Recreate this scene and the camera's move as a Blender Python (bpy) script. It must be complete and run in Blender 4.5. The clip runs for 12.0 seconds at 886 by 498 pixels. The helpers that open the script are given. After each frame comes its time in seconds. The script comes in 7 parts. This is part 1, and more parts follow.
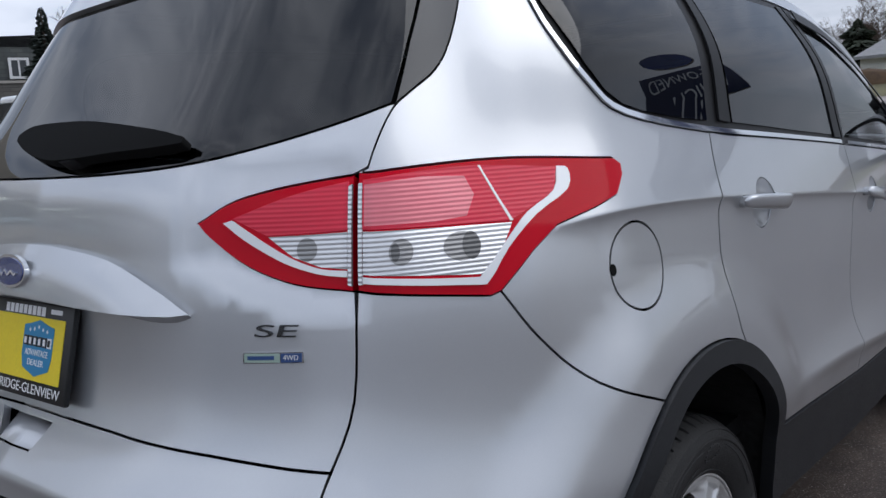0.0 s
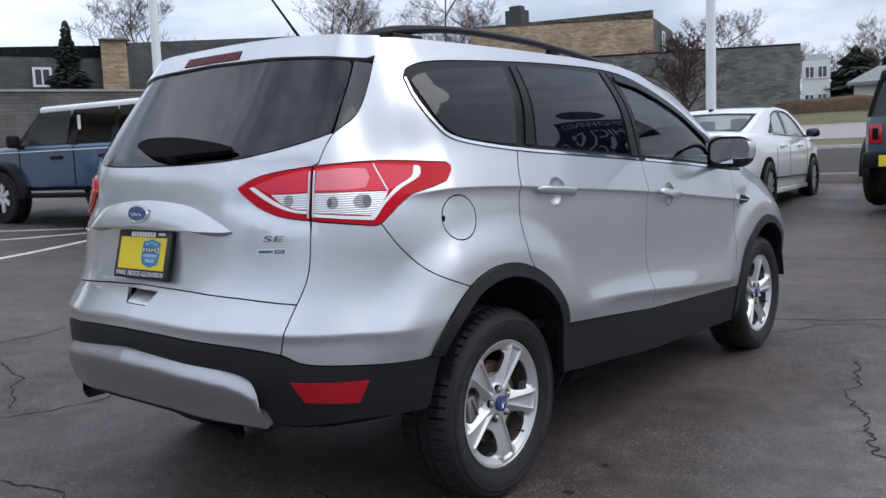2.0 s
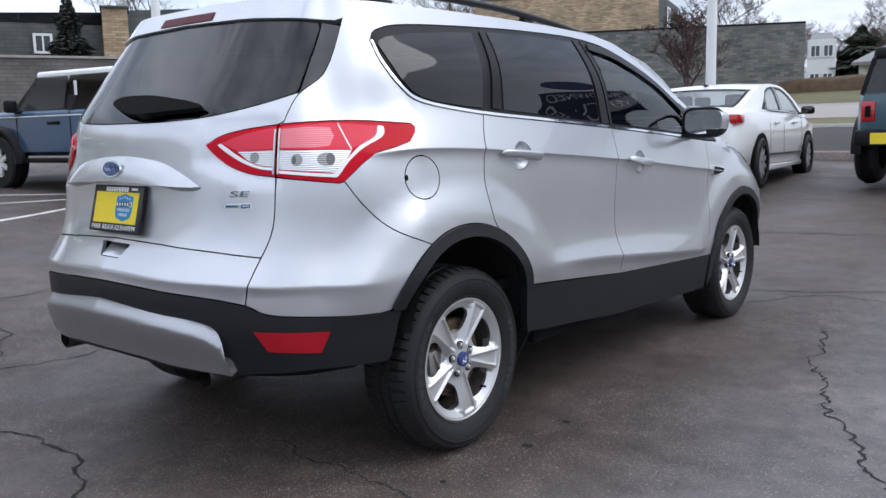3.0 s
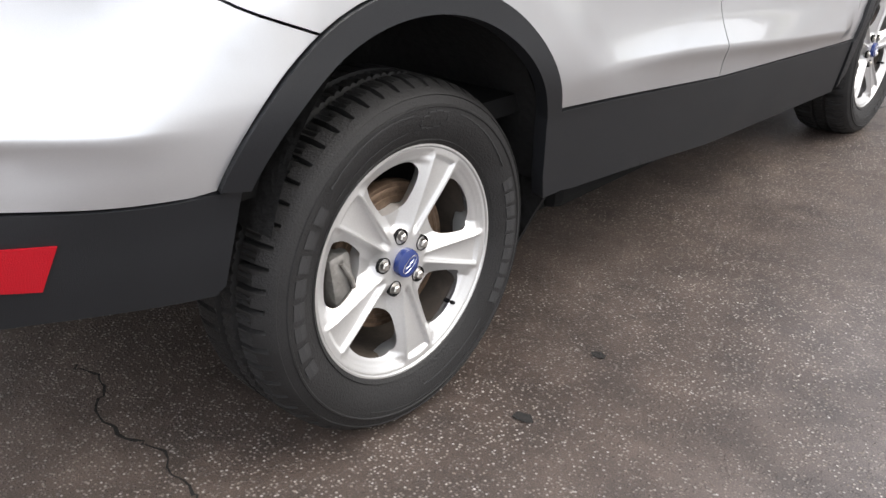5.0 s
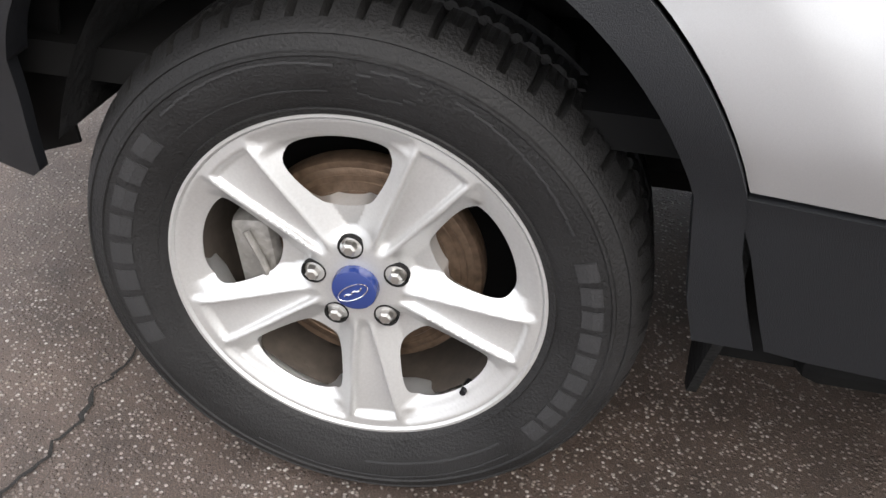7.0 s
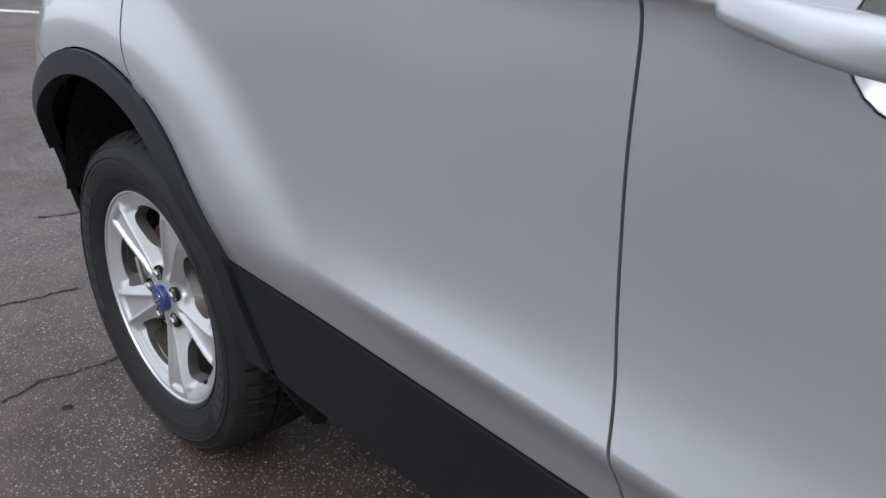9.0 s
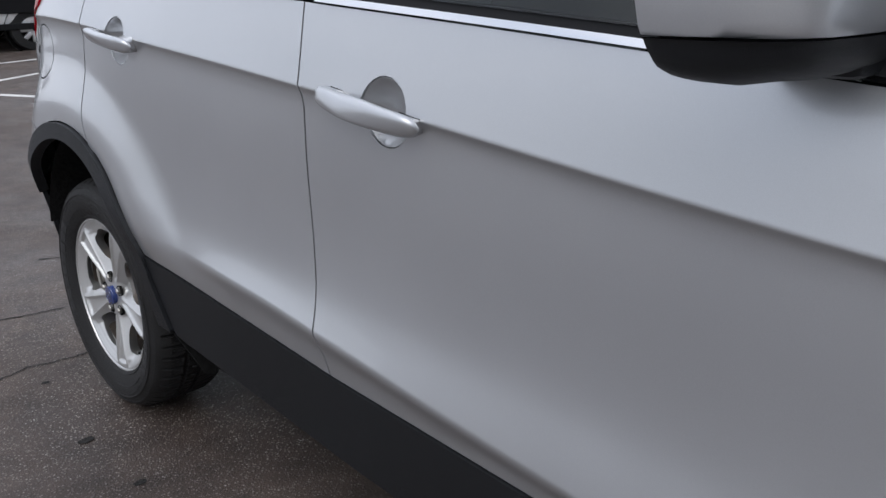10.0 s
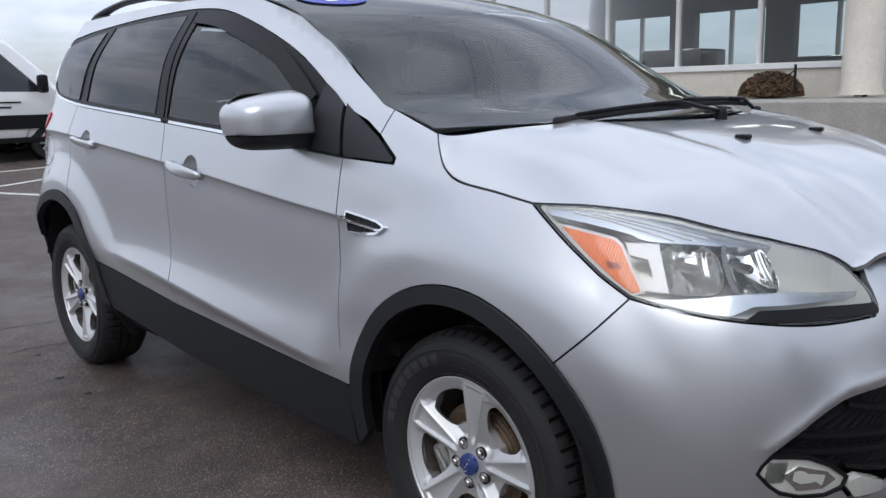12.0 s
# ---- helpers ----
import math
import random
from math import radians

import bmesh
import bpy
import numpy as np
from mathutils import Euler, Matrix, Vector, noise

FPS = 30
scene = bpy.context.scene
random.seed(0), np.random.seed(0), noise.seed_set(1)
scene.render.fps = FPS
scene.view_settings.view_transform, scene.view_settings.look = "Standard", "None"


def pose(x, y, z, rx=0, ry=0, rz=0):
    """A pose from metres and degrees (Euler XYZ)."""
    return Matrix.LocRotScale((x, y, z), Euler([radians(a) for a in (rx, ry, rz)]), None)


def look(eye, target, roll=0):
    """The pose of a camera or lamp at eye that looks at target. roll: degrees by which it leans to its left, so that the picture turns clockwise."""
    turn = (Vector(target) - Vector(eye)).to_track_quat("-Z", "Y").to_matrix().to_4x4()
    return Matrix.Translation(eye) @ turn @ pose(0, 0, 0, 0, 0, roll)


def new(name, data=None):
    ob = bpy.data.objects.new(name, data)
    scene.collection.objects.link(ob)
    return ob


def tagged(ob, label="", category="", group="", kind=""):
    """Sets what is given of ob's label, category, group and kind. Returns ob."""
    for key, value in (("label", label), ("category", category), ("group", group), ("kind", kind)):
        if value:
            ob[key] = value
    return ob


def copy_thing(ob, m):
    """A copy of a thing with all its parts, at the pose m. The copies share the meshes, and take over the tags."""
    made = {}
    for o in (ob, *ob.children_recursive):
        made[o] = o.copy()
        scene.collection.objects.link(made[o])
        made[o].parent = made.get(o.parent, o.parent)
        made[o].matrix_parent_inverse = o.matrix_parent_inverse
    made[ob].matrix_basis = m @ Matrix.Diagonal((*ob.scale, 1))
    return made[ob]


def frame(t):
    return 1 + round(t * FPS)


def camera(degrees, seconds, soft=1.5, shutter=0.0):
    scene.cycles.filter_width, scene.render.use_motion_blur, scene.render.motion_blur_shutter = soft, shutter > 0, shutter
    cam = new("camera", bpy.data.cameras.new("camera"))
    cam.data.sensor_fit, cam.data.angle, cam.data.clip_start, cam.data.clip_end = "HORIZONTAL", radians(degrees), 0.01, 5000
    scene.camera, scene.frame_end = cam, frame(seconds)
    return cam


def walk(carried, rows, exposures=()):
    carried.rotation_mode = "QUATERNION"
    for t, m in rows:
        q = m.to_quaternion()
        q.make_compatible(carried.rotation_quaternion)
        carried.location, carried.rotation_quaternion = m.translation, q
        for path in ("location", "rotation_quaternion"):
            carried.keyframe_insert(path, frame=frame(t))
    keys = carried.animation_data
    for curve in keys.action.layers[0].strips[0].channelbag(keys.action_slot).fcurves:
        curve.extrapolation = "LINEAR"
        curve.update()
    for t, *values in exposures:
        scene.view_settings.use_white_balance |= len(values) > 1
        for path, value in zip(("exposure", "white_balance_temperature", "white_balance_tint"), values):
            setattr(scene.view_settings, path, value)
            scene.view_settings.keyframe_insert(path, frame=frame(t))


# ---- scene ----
cam = camera(55.2, 12.0)
PATH = [
    (0, (1.504, -1.524, 1.261), (0.258, 0.021, 1.009), -3.5),
    (0.5, (1.83, -1.815, 1.26), (0.572, -0.276, 1.041), -4.0),
    (1, (2.186, -1.988, 1.251), (0.9, -0.473, 1.025), -3.0),
    (1.5, (2.408, -2.238, 1.228), (1.143, -0.707, 0.994), -2.4),
    (2, (2.596, -2.421, 1.237), (1.339, -0.881, 1.019), -2.2),
    (2.5, (2.802, -2.504, 1.215), (1.534, -0.973, 0.99), -1.7),
    (3, (2.764, -2.416, 1.19), (1.506, -0.886, 0.913), -1.3),
    (3.2, (2.66, -2.31, 1.17), (1.416, -0.777, 0.848), -1.2),
    (4.8, (1.935, -1.167, 1.083), (0.746, 0.229, 0.286), 0.7),
    (5, (1.867, -1.022, 1.046), (0.661, 0.328, 0.197), 0.8),
    (5.5, (1.81, -0.646, 1.013), (0.493, 0.502, 0.041), 2.1),
    (6, (1.725, -0.318, 0.971), (0.221, 0.461, -0.094), 3.2),
    (6.5, (1.696, -0.016, 0.953), (0.059, 0.223, -0.17), 3.5),
    (6.7, (1.675, 0.086, 0.957), (0.037, 0.123, -0.191), 3.6),
    (8.3, (1.464, 0.95, 1.051), (0.148, -0.263, 0.158), 1.7),
    (9, (1.528, 1.535, 1.124), (0.256, 0.21, 0.332), -0.7),
    (9.5, (1.568, 1.93, 1.175), (0.319, 0.53, 0.482), -0.7),
    (10, (1.728, 2.368, 1.222), (0.436, 0.973, 0.603), -1.2),
    (10.5, (1.828, 2.851, 1.246), (0.53, 1.434, 0.694), -1.6),
    (11, (2.0, 3.299, 1.237), (0.672, 1.877, 0.771), -1.9),
    (11.5, (2.124, 3.738, 1.245), (0.789, 2.306, 0.835), -1.4),
    (12, (2.259, 4.141, 1.279), (0.934, 2.688, 0.911), -1.2),
]
walk(cam, [(t, look(e, g, r)) for t, e, g, r in PATH],
     [(0, -.44, 5970, 10), (1.0, -.32, 5970, 10), (1.6, -.20, 5970, 10), (2.1, -.04, 5970, 10), (2.5, .22, 5970, 10), (3.2, .14, 5970, 10), (4.8, 1.00, 6850, 10), (6.7, 1.22, 6850, 10), (8.3, .40, 6350, 10), (8.6, .36, 6250, 10), (9.1, .12, 6200, 10), (9.5, -.22, 6250, 10), (10, -.10, 6250, 10), (10.5, .04, 6230, 10), (11, -.08, 6180, 10), (12, -.10, 6100, 10)])

# ---- world and light ----
world = bpy.data.worlds.new("sky")
scene.world = world
world.use_nodes = True
wt = world.node_tree
wt.nodes.clear()
SUN_EL, SUN_AZ = 48, 60   # degrees; azimuth clockwise from +y


def wnode(kind):
    return wt.nodes.new(kind)


sky = wnode("ShaderNodeTexSky")
sky.sky_type, sky.sun_disc, sky.dust_density = "NISHITA", False, 2.0
sky.sun_elevation, sky.sun_rotation = radians(SUN_EL), radians(SUN_AZ)
geo = wnode("ShaderNodeTexCoord")
stretch = wnode("ShaderNodeMapping")
stretch.inputs["Scale"].default_value = (1.2, 1.2, 4.0)
cloud = wnode("ShaderNodeTexNoise")
cloud.inputs["Scale"].default_value, cloud.inputs["Detail"].default_value, cloud.inputs["Roughness"].default_value = 2.2, 8, 0.62
cover = wnode("ShaderNodeValToRGB")
cover.color_ramp.elements[0].position, cover.color_ramp.elements[1].position = 0.36, 0.58
cover.color_ramp.elements[0].color = (0.42, 0.42, 0.42, 1)
grey = wnode("ShaderNodeTexNoise")
grey.inputs["Scale"].default_value, grey.inputs["Detail"].default_value = 3.3, 6
shade = wnode("ShaderNodeValToRGB")
shade.color_ramp.elements[0].position, shade.color_ramp.elements[1].position = 0.35, 0.68
shade.color_ramp.elements[0].color, shade.color_ramp.elements[1].color = (7.0, 7.3, 8.1, 1), (9.4, 9.6, 10.3, 1)
blend = wnode("ShaderNodeMixRGB")
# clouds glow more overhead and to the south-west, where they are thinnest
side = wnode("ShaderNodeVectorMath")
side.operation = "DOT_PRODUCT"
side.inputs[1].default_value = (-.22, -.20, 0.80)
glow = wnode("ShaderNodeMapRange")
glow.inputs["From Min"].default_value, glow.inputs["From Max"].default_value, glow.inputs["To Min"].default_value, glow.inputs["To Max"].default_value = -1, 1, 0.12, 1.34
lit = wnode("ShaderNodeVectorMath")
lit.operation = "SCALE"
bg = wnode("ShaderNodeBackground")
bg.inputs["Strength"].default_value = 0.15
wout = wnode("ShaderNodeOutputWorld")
for a, b in ((geo.outputs["Generated"], stretch.inputs["Vector"]), (stretch.outputs[0], cloud.inputs["Vector"]), (stretch.outputs[0], grey.inputs["Vector"]),
             (cloud.outputs["Fac"], cover.inputs[0]), (grey.outputs["Fac"], shade.inputs[0]), (cover.outputs[0], blend.inputs[0]), (sky.outputs[0], blend.inputs[1]),
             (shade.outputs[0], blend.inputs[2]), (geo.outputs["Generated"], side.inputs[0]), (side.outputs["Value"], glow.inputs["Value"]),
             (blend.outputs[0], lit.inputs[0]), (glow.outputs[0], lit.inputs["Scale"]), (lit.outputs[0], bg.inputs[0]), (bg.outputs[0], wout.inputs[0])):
    wt.links.new(a, b)
lamp = bpy.data.lights.new("sun", "SUN")
lamp.energy, lamp.angle, lamp.color = 1.2, radians(50), (1.0, 0.96, 0.90)
sun = new("sun", lamp)
sun.matrix_world = look((20 * math.sin(radians(SUN_AZ)), 20 * math.cos(radians(SUN_AZ)), 20 * math.tan(radians(SUN_EL))), (0, 0, 0))

# ---- materials ----


def mat(name, color, rough=0.5, metal=0.0, coat=0.0, bump=0.0, scale=40.0, vary=0.0, spec=0.5, alpha=1.0, emit=0.0, coords="Object", vscale=3.0, detail=5.0):
    m = bpy.data.materials.new(name)
    m.use_nodes = True
    nt = m.node_tree
    b = nt.nodes["Principled BSDF"]
    b.inputs["Base Color"].default_value = (*color, 1)
    b.inputs["Roughness"].default_value, b.inputs["Metallic"].default_value = rough, metal
    b.inputs["Coat Weight"].default_value, b.inputs["Coat Roughness"].default_value = coat, 0.03
    b.inputs["Specular IOR Level"].default_value = spec
    if emit:
        b.inputs["Emission Color"].default_value = (*color, 1)
        b.inputs["Emission Strength"].default_value = emit
    if bump or vary:
        tc = nt.nodes.new("ShaderNodeTexCoord")
    if vary:
        n1 = nt.nodes.new("ShaderNodeTexNoise")
        n1.inputs["Scale"].default_value, n1.inputs["Detail"].default_value = vscale, 6
        n2 = nt.nodes.new("ShaderNodeTexNoise")
        n2.inputs["Scale"].default_value, n2.inputs["Detail"].default_value = scale, 3
        add = nt.nodes.new("ShaderNodeMath")
        add.operation = "ADD"
        rng = nt.nodes.new("ShaderNodeMapRange")
        rng.inputs["From Min"].default_value, rng.inputs["From Max"].default_value = 0.7, 1.3
        rng.inputs["To Min"].default_value, rng.inputs["To Max"].default_value = 1 - vary, 1 + vary
        hsv = nt.nodes.new("ShaderNodeHueSaturation")
        hsv.inputs["Color"].default_value = (*color, 1)
        for s_, d_ in ((tc.outputs[coords], n1.inputs["Vector"]), (tc.outputs[coords], n2.inputs["Vector"]), (n1.outputs["Fac"], add.inputs[0]), (n2.outputs["Fac"], add.inputs[1]),
                       (add.outputs[0], rng.inputs["Value"]), (rng.outputs[0], hsv.inputs["Value"]), (hsv.outputs[0], b.inputs["Base Color"])):
            nt.links.new(s_, d_)
        rr = nt.nodes.new("ShaderNodeMapRange")
        rr.inputs["From Min"].default_value, rr.inputs["From Max"].default_value = 0.7, 1.3
        rr.inputs["To Min"].default_value, rr.inputs["To Max"].default_value = max(0, rough - vary * 0.3), min(1, rough + vary * 0.3)
        nt.links.new(add.outputs[0], rr.inputs["Value"])
        nt.links.new(rr.outputs[0], b.inputs["Roughness"])
    if bump:
        nb = nt.nodes.new("ShaderNodeTexNoise")
        nb.inputs["Scale"].default_value, nb.inputs["Detail"].default_value = scale, detail
        bp = nt.nodes.new("ShaderNodeBump")
        bp.inputs["Strength"].default_value, bp.inputs["Distance"].default_value = bump, 0.01
        nt.links.new(tc.outputs[coords], nb.inputs["Vector"])
        nt.links.new(nb.outputs["Fac"], bp.inputs["Height"])
        nt.links.new(bp.outputs[0], b.inputs["Normal"])
    return m


def glass(name, tint, rough=0.0, sheen=0.0):
    """A pane: tinted see-through with real surface gloss, and a pale veil painted for reflected sky."""
    m = bpy.data.materials.new(name)
    m.use_nodes = True
    nt = m.node_tree
    nt.nodes.clear()
    out = nt.nodes.new("ShaderNodeOutputMaterial")
    tr = nt.nodes.new("ShaderNodeBsdfTransparent")
    tr.inputs[0].default_value = (*tint, 1)
    gl = nt.nodes.new("ShaderNodeBsdfGlossy")
    gl.inputs["Roughness"].default_value = rough
    fr = nt.nodes.new("ShaderNodeFresnel")
    fr.inputs["IOR"].default_value = 1.62   # both faces of the pane
    mx = nt.nodes.new("ShaderNodeMixShader")
    # pale diffuse share stands for cloud reflections and haze on the pane
    veil = nt.nodes.new("ShaderNodeBsdfDiffuse")
    veil.inputs[0].default_value = (0.6, 0.62, 0.62, 1)
    md = nt.nodes.new("ShaderNodeMixShader")
    md.inputs[0].default_value = sheen
    for s_, d_ in ((fr.outputs[0], mx.inputs[0]), (tr.outputs[0], md.inputs[1]), (veil.outputs[0], md.inputs[2]), (md.outputs[0], mx.inputs[1]), (gl.outputs[0], mx.inputs[2]), (mx.outputs[0], out.inputs[0])):
        nt.links.new(s_, d_)
    return m


PAINT = mat("silver_paint", (0.53, 0.54, 0.555), 0.33, 0.74, 1.0, 0.015, 900, 0.05)
CLAD = mat("black_cladding", (0.010, 0.011, 0.013), 0.46, 0, 0, 0.22, 700, 0.2, spec=.34)
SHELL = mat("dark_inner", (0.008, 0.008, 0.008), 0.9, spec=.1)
LINER = mat("wheel_liner", (0.016, 0.016, 0.016), 0.9, 0, 0, 0.6, 60, 0.4, spec=.12)
GLOSSBLACK = mat("gloss_black", (0.008, 0.008, 0.009), 0.08, 0, 0.5)
SPOILERBLACK = mat("satin_black", (0.008, 0.008, 0.009), 0.30, 0, 0.5)
TRIMBLACK = mat("trim_black", (0.010, 0.010, 0.011), 0.42, 0, 0, 0.03, 300, spec=.16)
RUBBER = mat("tyre_rubber", (0.0135, 0.0133, 0.0135), 0.62, 0, 0, 0.3, 260, 0.4, spec=.33, vscale=9)
ALLOY = mat("silver_alloy", (0.56, 0.56, 0.555), 0.38, 0.6, 0.5, 0.01, 300, 0.06)
CHROME = mat("chrome", (0.85, 0.86, 0.88), 0.07, 1.0)
# badge chrome with its dark reflections put into the base colour
DIMCHROME = mat("dim_chrome", (0.16, 0.165, 0.175), 0.12, 1.0)
DULLMETAL = mat("dull_metal", (0.10, 0.088, 0.078), 0.5, 0.9, 0, 0.2, 120, 0.3)
SOOT = mat("sooty_steel", (0.045, 0.042, 0.04), 0.45, 0.7, 0, 0.2, 120, 0.3)
RUST = mat("brake_disc", (0.125, 0.085, 0.058), 0.5, 0.75, 0, 0.2, 90, 0.4)
SKID = mat("silver_skid", (0.40, 0.405, 0.42), 0.36, 0.85, 0.3, 0.05, 400, 0.06)
TINT = glass("privacy_glass", (0.035, 0.037, 0.04))
CLEARGLASS = glass("clear_glass", (0.76, 0.89, 0.87), sheen=.03)
TINTFRONT = glass("front_tint_glass", (0.46, 0.51, 0.50))
LAMPRED = mat("red_lens", (0.42, 0.004, 0.012), 0.1, 0, .6)
REDSTRIPE = mat("red_reflector", (0.36, 0.006, 0.014), 0.3, 0, 0.05, 0.3, 500, spec=.25)
BLUE = mat("blue_enamel", (0.015, 0.035, 0.16), 0.25, 0, 1.0)

# ---- small mesh tools ----


def mesh_ob(name, verts, faces, material, parent=None, label="", normals=None, smooth=True):
    me = bpy.data.meshes.new(name)
    me.from_pydata([tuple(map(float, v)) for v in verts], [], [tuple(map(int, f)) for f in faces])
    for p in me.polygons:
        p.use_smooth = smooth
    if material:
        me.materials.append(material)
    if normals is not None:
        me.normals_split_custom_set_from_vertices([tuple(map(float, n)) for n in normals])
    ob = new(name, me)
    if parent:
        ob.parent = parent
    if label:
        tagged(ob, label)
    return ob


def part(name, bm, material, parent, label="", smooth=False, angle=None):
    me = bpy.data.meshes.new(name)
    if angle:
        for f in bm.faces:
            f.smooth = True
        for e in bm.edges:
            e.smooth = not (len(e.link_faces) == 2 and e.calc_face_angle(0) > radians(angle))
    elif smooth:
        for f in bm.faces:
            f.smooth = True
    bm.to_mesh(me)
    bm.free()
    if material:
        me.materials.append(material)
    ob = new(name, me)
    if parent:
        ob.parent = parent
    if label:
        tagged(ob, label)
    return ob


def thing(name, label, category, at=(0, 0, 0), group="", kind="", rz=0):
    ob = new(name)
    ob.matrix_basis = pose(*at, 0, 0, rz)
    return tagged(ob, label, category, group, kind)


def box(x0, x1, y0, y1, z0, z1, bevel=0.0, bm=None, seg=2, m=None):
    b = bmesh.new()
    bmesh.ops.create_cube(b, size=1, matrix=Matrix.Translation(((x0 + x1) / 2, (y0 + y1) / 2, (z0 + z1) / 2)) @ Matrix.Diagonal((x1 - x0, y1 - y0, z1 - z0, 1)))
    if bevel:
        bmesh.ops.bevel(b, geom=b.edges[:], offset=bevel, segments=seg, affect="EDGES", profile=0.5)
    if m:
        b.transform(m)
    return join(bm, b)


def join(bm, b):
    if bm is None:
        return b
    me = bpy.data.meshes.new("tmp")
    b.to_mesh(me)
    b.free()
    bm.from_mesh(me)
    bpy.data.meshes.remove(me)
    return bm


def lathe(profile, n=64, axis="x", bm=None, at=(0, 0, 0), closed=False):
    """Revolve (radius, along) points round an axis."""
    b = bmesh.new()
    rings = []
    for k in range(n):
        a = 2 * math.pi * k / n
        ring = []
        for r, h in profile:
            c, s_ = r * math.cos(a), r * math.sin(a)
            p = (h, c, s_) if axis == "x" else (c, h, s_) if axis == "y" else (c, s_, h)
            ring.append(b.verts.new((p[0] + at[0], p[1] + at[1], p[2] + at[2])))
        rings.append(ring)
    m_ = len(profile)
    for k in range(n):
        A, B = rings[k], rings[(k + 1) % n]
        for i in range(m_ if closed else m_ - 1):
            j = (i + 1) % m_
            vs = []
            for v in (A[i], A[j], B[j], B[i]):
                if v not in vs:
                    vs.append(v)
            b.faces.new(vs)
    bmesh.ops.remove_doubles(b, verts=b.verts[:], dist=1e-6)
    bmesh.ops.recalc_face_normals(b, faces=b.faces[:])
    return join(bm, b)


def tube(points, radius, n=8, bm=None, flat=1.0):
    """A round bar along points; radius may be a list."""
    b = bmesh.new()
    pts = [Vector(p) for p in points]
    rad = radius if isinstance(radius, (list, tuple)) else [radius] * len(pts)
    rings = []
    for i, p in enumerate(pts):
        d = (pts[min(i + 1, len(pts) - 1)] - pts[max(i - 1, 0)]).normalized()
        u = d.cross(Vector((0, 0, 1)))
        u = u.normalized() if u.length > 1e-3 else Vector((1, 0, 0))
        w = u.cross(d).normalized()
        rings.append([b.verts.new(p + rad[i] * (u * math.cos(2 * math.pi * k / n) + w * math.sin(2 * math.pi * k / n) * flat)) for k in range(n)])
    for A, B in zip(rings, rings[1:]):
        for k in range(n):
            b.faces.new((A[k], A[(k + 1) % n], B[(k + 1) % n], B[k]))
    b.faces.new(rings[0][::-1])
    b.faces.new(rings[-1])
    bmesh.ops.recalc_face_normals(b, faces=b.faces[:])
    return join(bm, b)


# ---- the skin of the car ----
def spl(xs, ys, x):
    """Smooth curve through (xs, ys) at x, with no overshoot."""
    xs, ys, x = np.asarray(xs, float), np.asarray(ys, float), np.asarray(x, float)
    h = np.diff(xs); m = np.diff(ys) / h
    t = np.empty(len(xs)); t[0], t[-1] = m[0], m[-1]
    a, b = m[:-1], m[1:]
    w1, w2 = 2 * h[1:] + h[:-1], h[1:] + 2 * h[:-1]
    with np.errstate(all="ignore"):
        hm = (w1 + w2) / (w1 / a + w2 / b)
    t[1:-1] = np.where(a * b > 0, hm, 0)
    x = np.clip(x, xs[0], xs[-1])
    i = np.clip(np.searchsorted(xs, x) - 1, 0, len(xs) - 2)
    u = (x - xs[i]) / h[i]
    return ((1 + 2 * u) * (1 - u) ** 2 * ys[i] + u * (1 - u) ** 2 * h[i] * t[i]
            + u * u * (3 - 2 * u) * ys[i + 1] + u * u * (u - 1) * h[i] * t[i + 1])

# guide outline in plan: s, x, y, inward direction in degrees
GS = [-1.46, -1.16, -.86, -.70, -.53, -.36, -.15, .30, 1.30, 2.20, 2.80, 3.11, 3.32, 3.52, 3.80, 4.20]
GX = [0, .30, .585, .715, .80, .862, .905, .915, .918, .915, .905, .868, .79, .65, .40, 0]
GY = [-.935, -.915, -.825, -.73, -.585, -.43, -.225, .30, 1.30, 2.20, 2.80, 3.11, 3.305, 3.44, 3.53, 3.56]
GM = [90, 91, 105, 120, 137, 153, 168, 180, 180, 180, 190, 208, 226, 245, 262, 270]
# feature rows along the stations SS: heights and insets
SS = [-1.46, -.86, -.53, -.15, .60, 1.30, 2.20, 2.80, 3.32, 4.20]
ROWS = [  # bottom, cladding edge, sill bulge, mid door, shoulder crease, belt, glass middle, roof edge
    ([.33, .33, .33, .33, .24, .24, .24, .25, .25, .22], [.07, .06, .04, .04, .05, .05, .05, .05, .07, .09]),
    ([.62, .62, .60, .58, .535, .50, .46, .46, .45, .40], [.0, .0, .0, .0, .012, .012, .012, .01, .02, .02]),
    ([.71, .71, .71, .70, .59, .56, .52, .53, .56, .52], [.004, .004, .004, 0, .004, .004, .004, 0, 0, 0]),
    ([.82, .82, .82, .80, .705, .685, .66, .70, .70, .66], [.07, .055, .035, .012, .018, .021, .018, .005, 0, 0]),
    ([1.09, 1.09, 1.10, 1.13, 1.083, 1.028, .945, .91, .82, .74], [.12, .10, .07, .040, .010, .008, .012, .03, .03, .01]),
    ([1.19, 1.21, 1.24, 1.255, 1.22, 1.19, 1.12, 1.03, .92, .82], [.132, .127, .125, .085, .05, .045, .05, .075, .09, .06]),
    ([1.38, 1.40, 1.42, 1.44, 1.44, 1.42, 1.20, 1.09, .97, .86], [.27, .25, .20, .135, .11, .11, .085, .12, .14, .10]),
    ([1.65, 1.65, 1.645, 1.64, 1.64, 1.62, 1.31, 1.18, 1.02, .90], [.46, .43, .34, .26, .24, .24, .16, .20, .22, .20]),
]
CREASE = 4
def rows_at(s):
    return [(spl(SS, z, s), spl(SS, d, s)) for z, d in ROWS]
def ease(v):
    v = np.clip(v, 0, 1)
    return v * v * (3 - 2 * v)
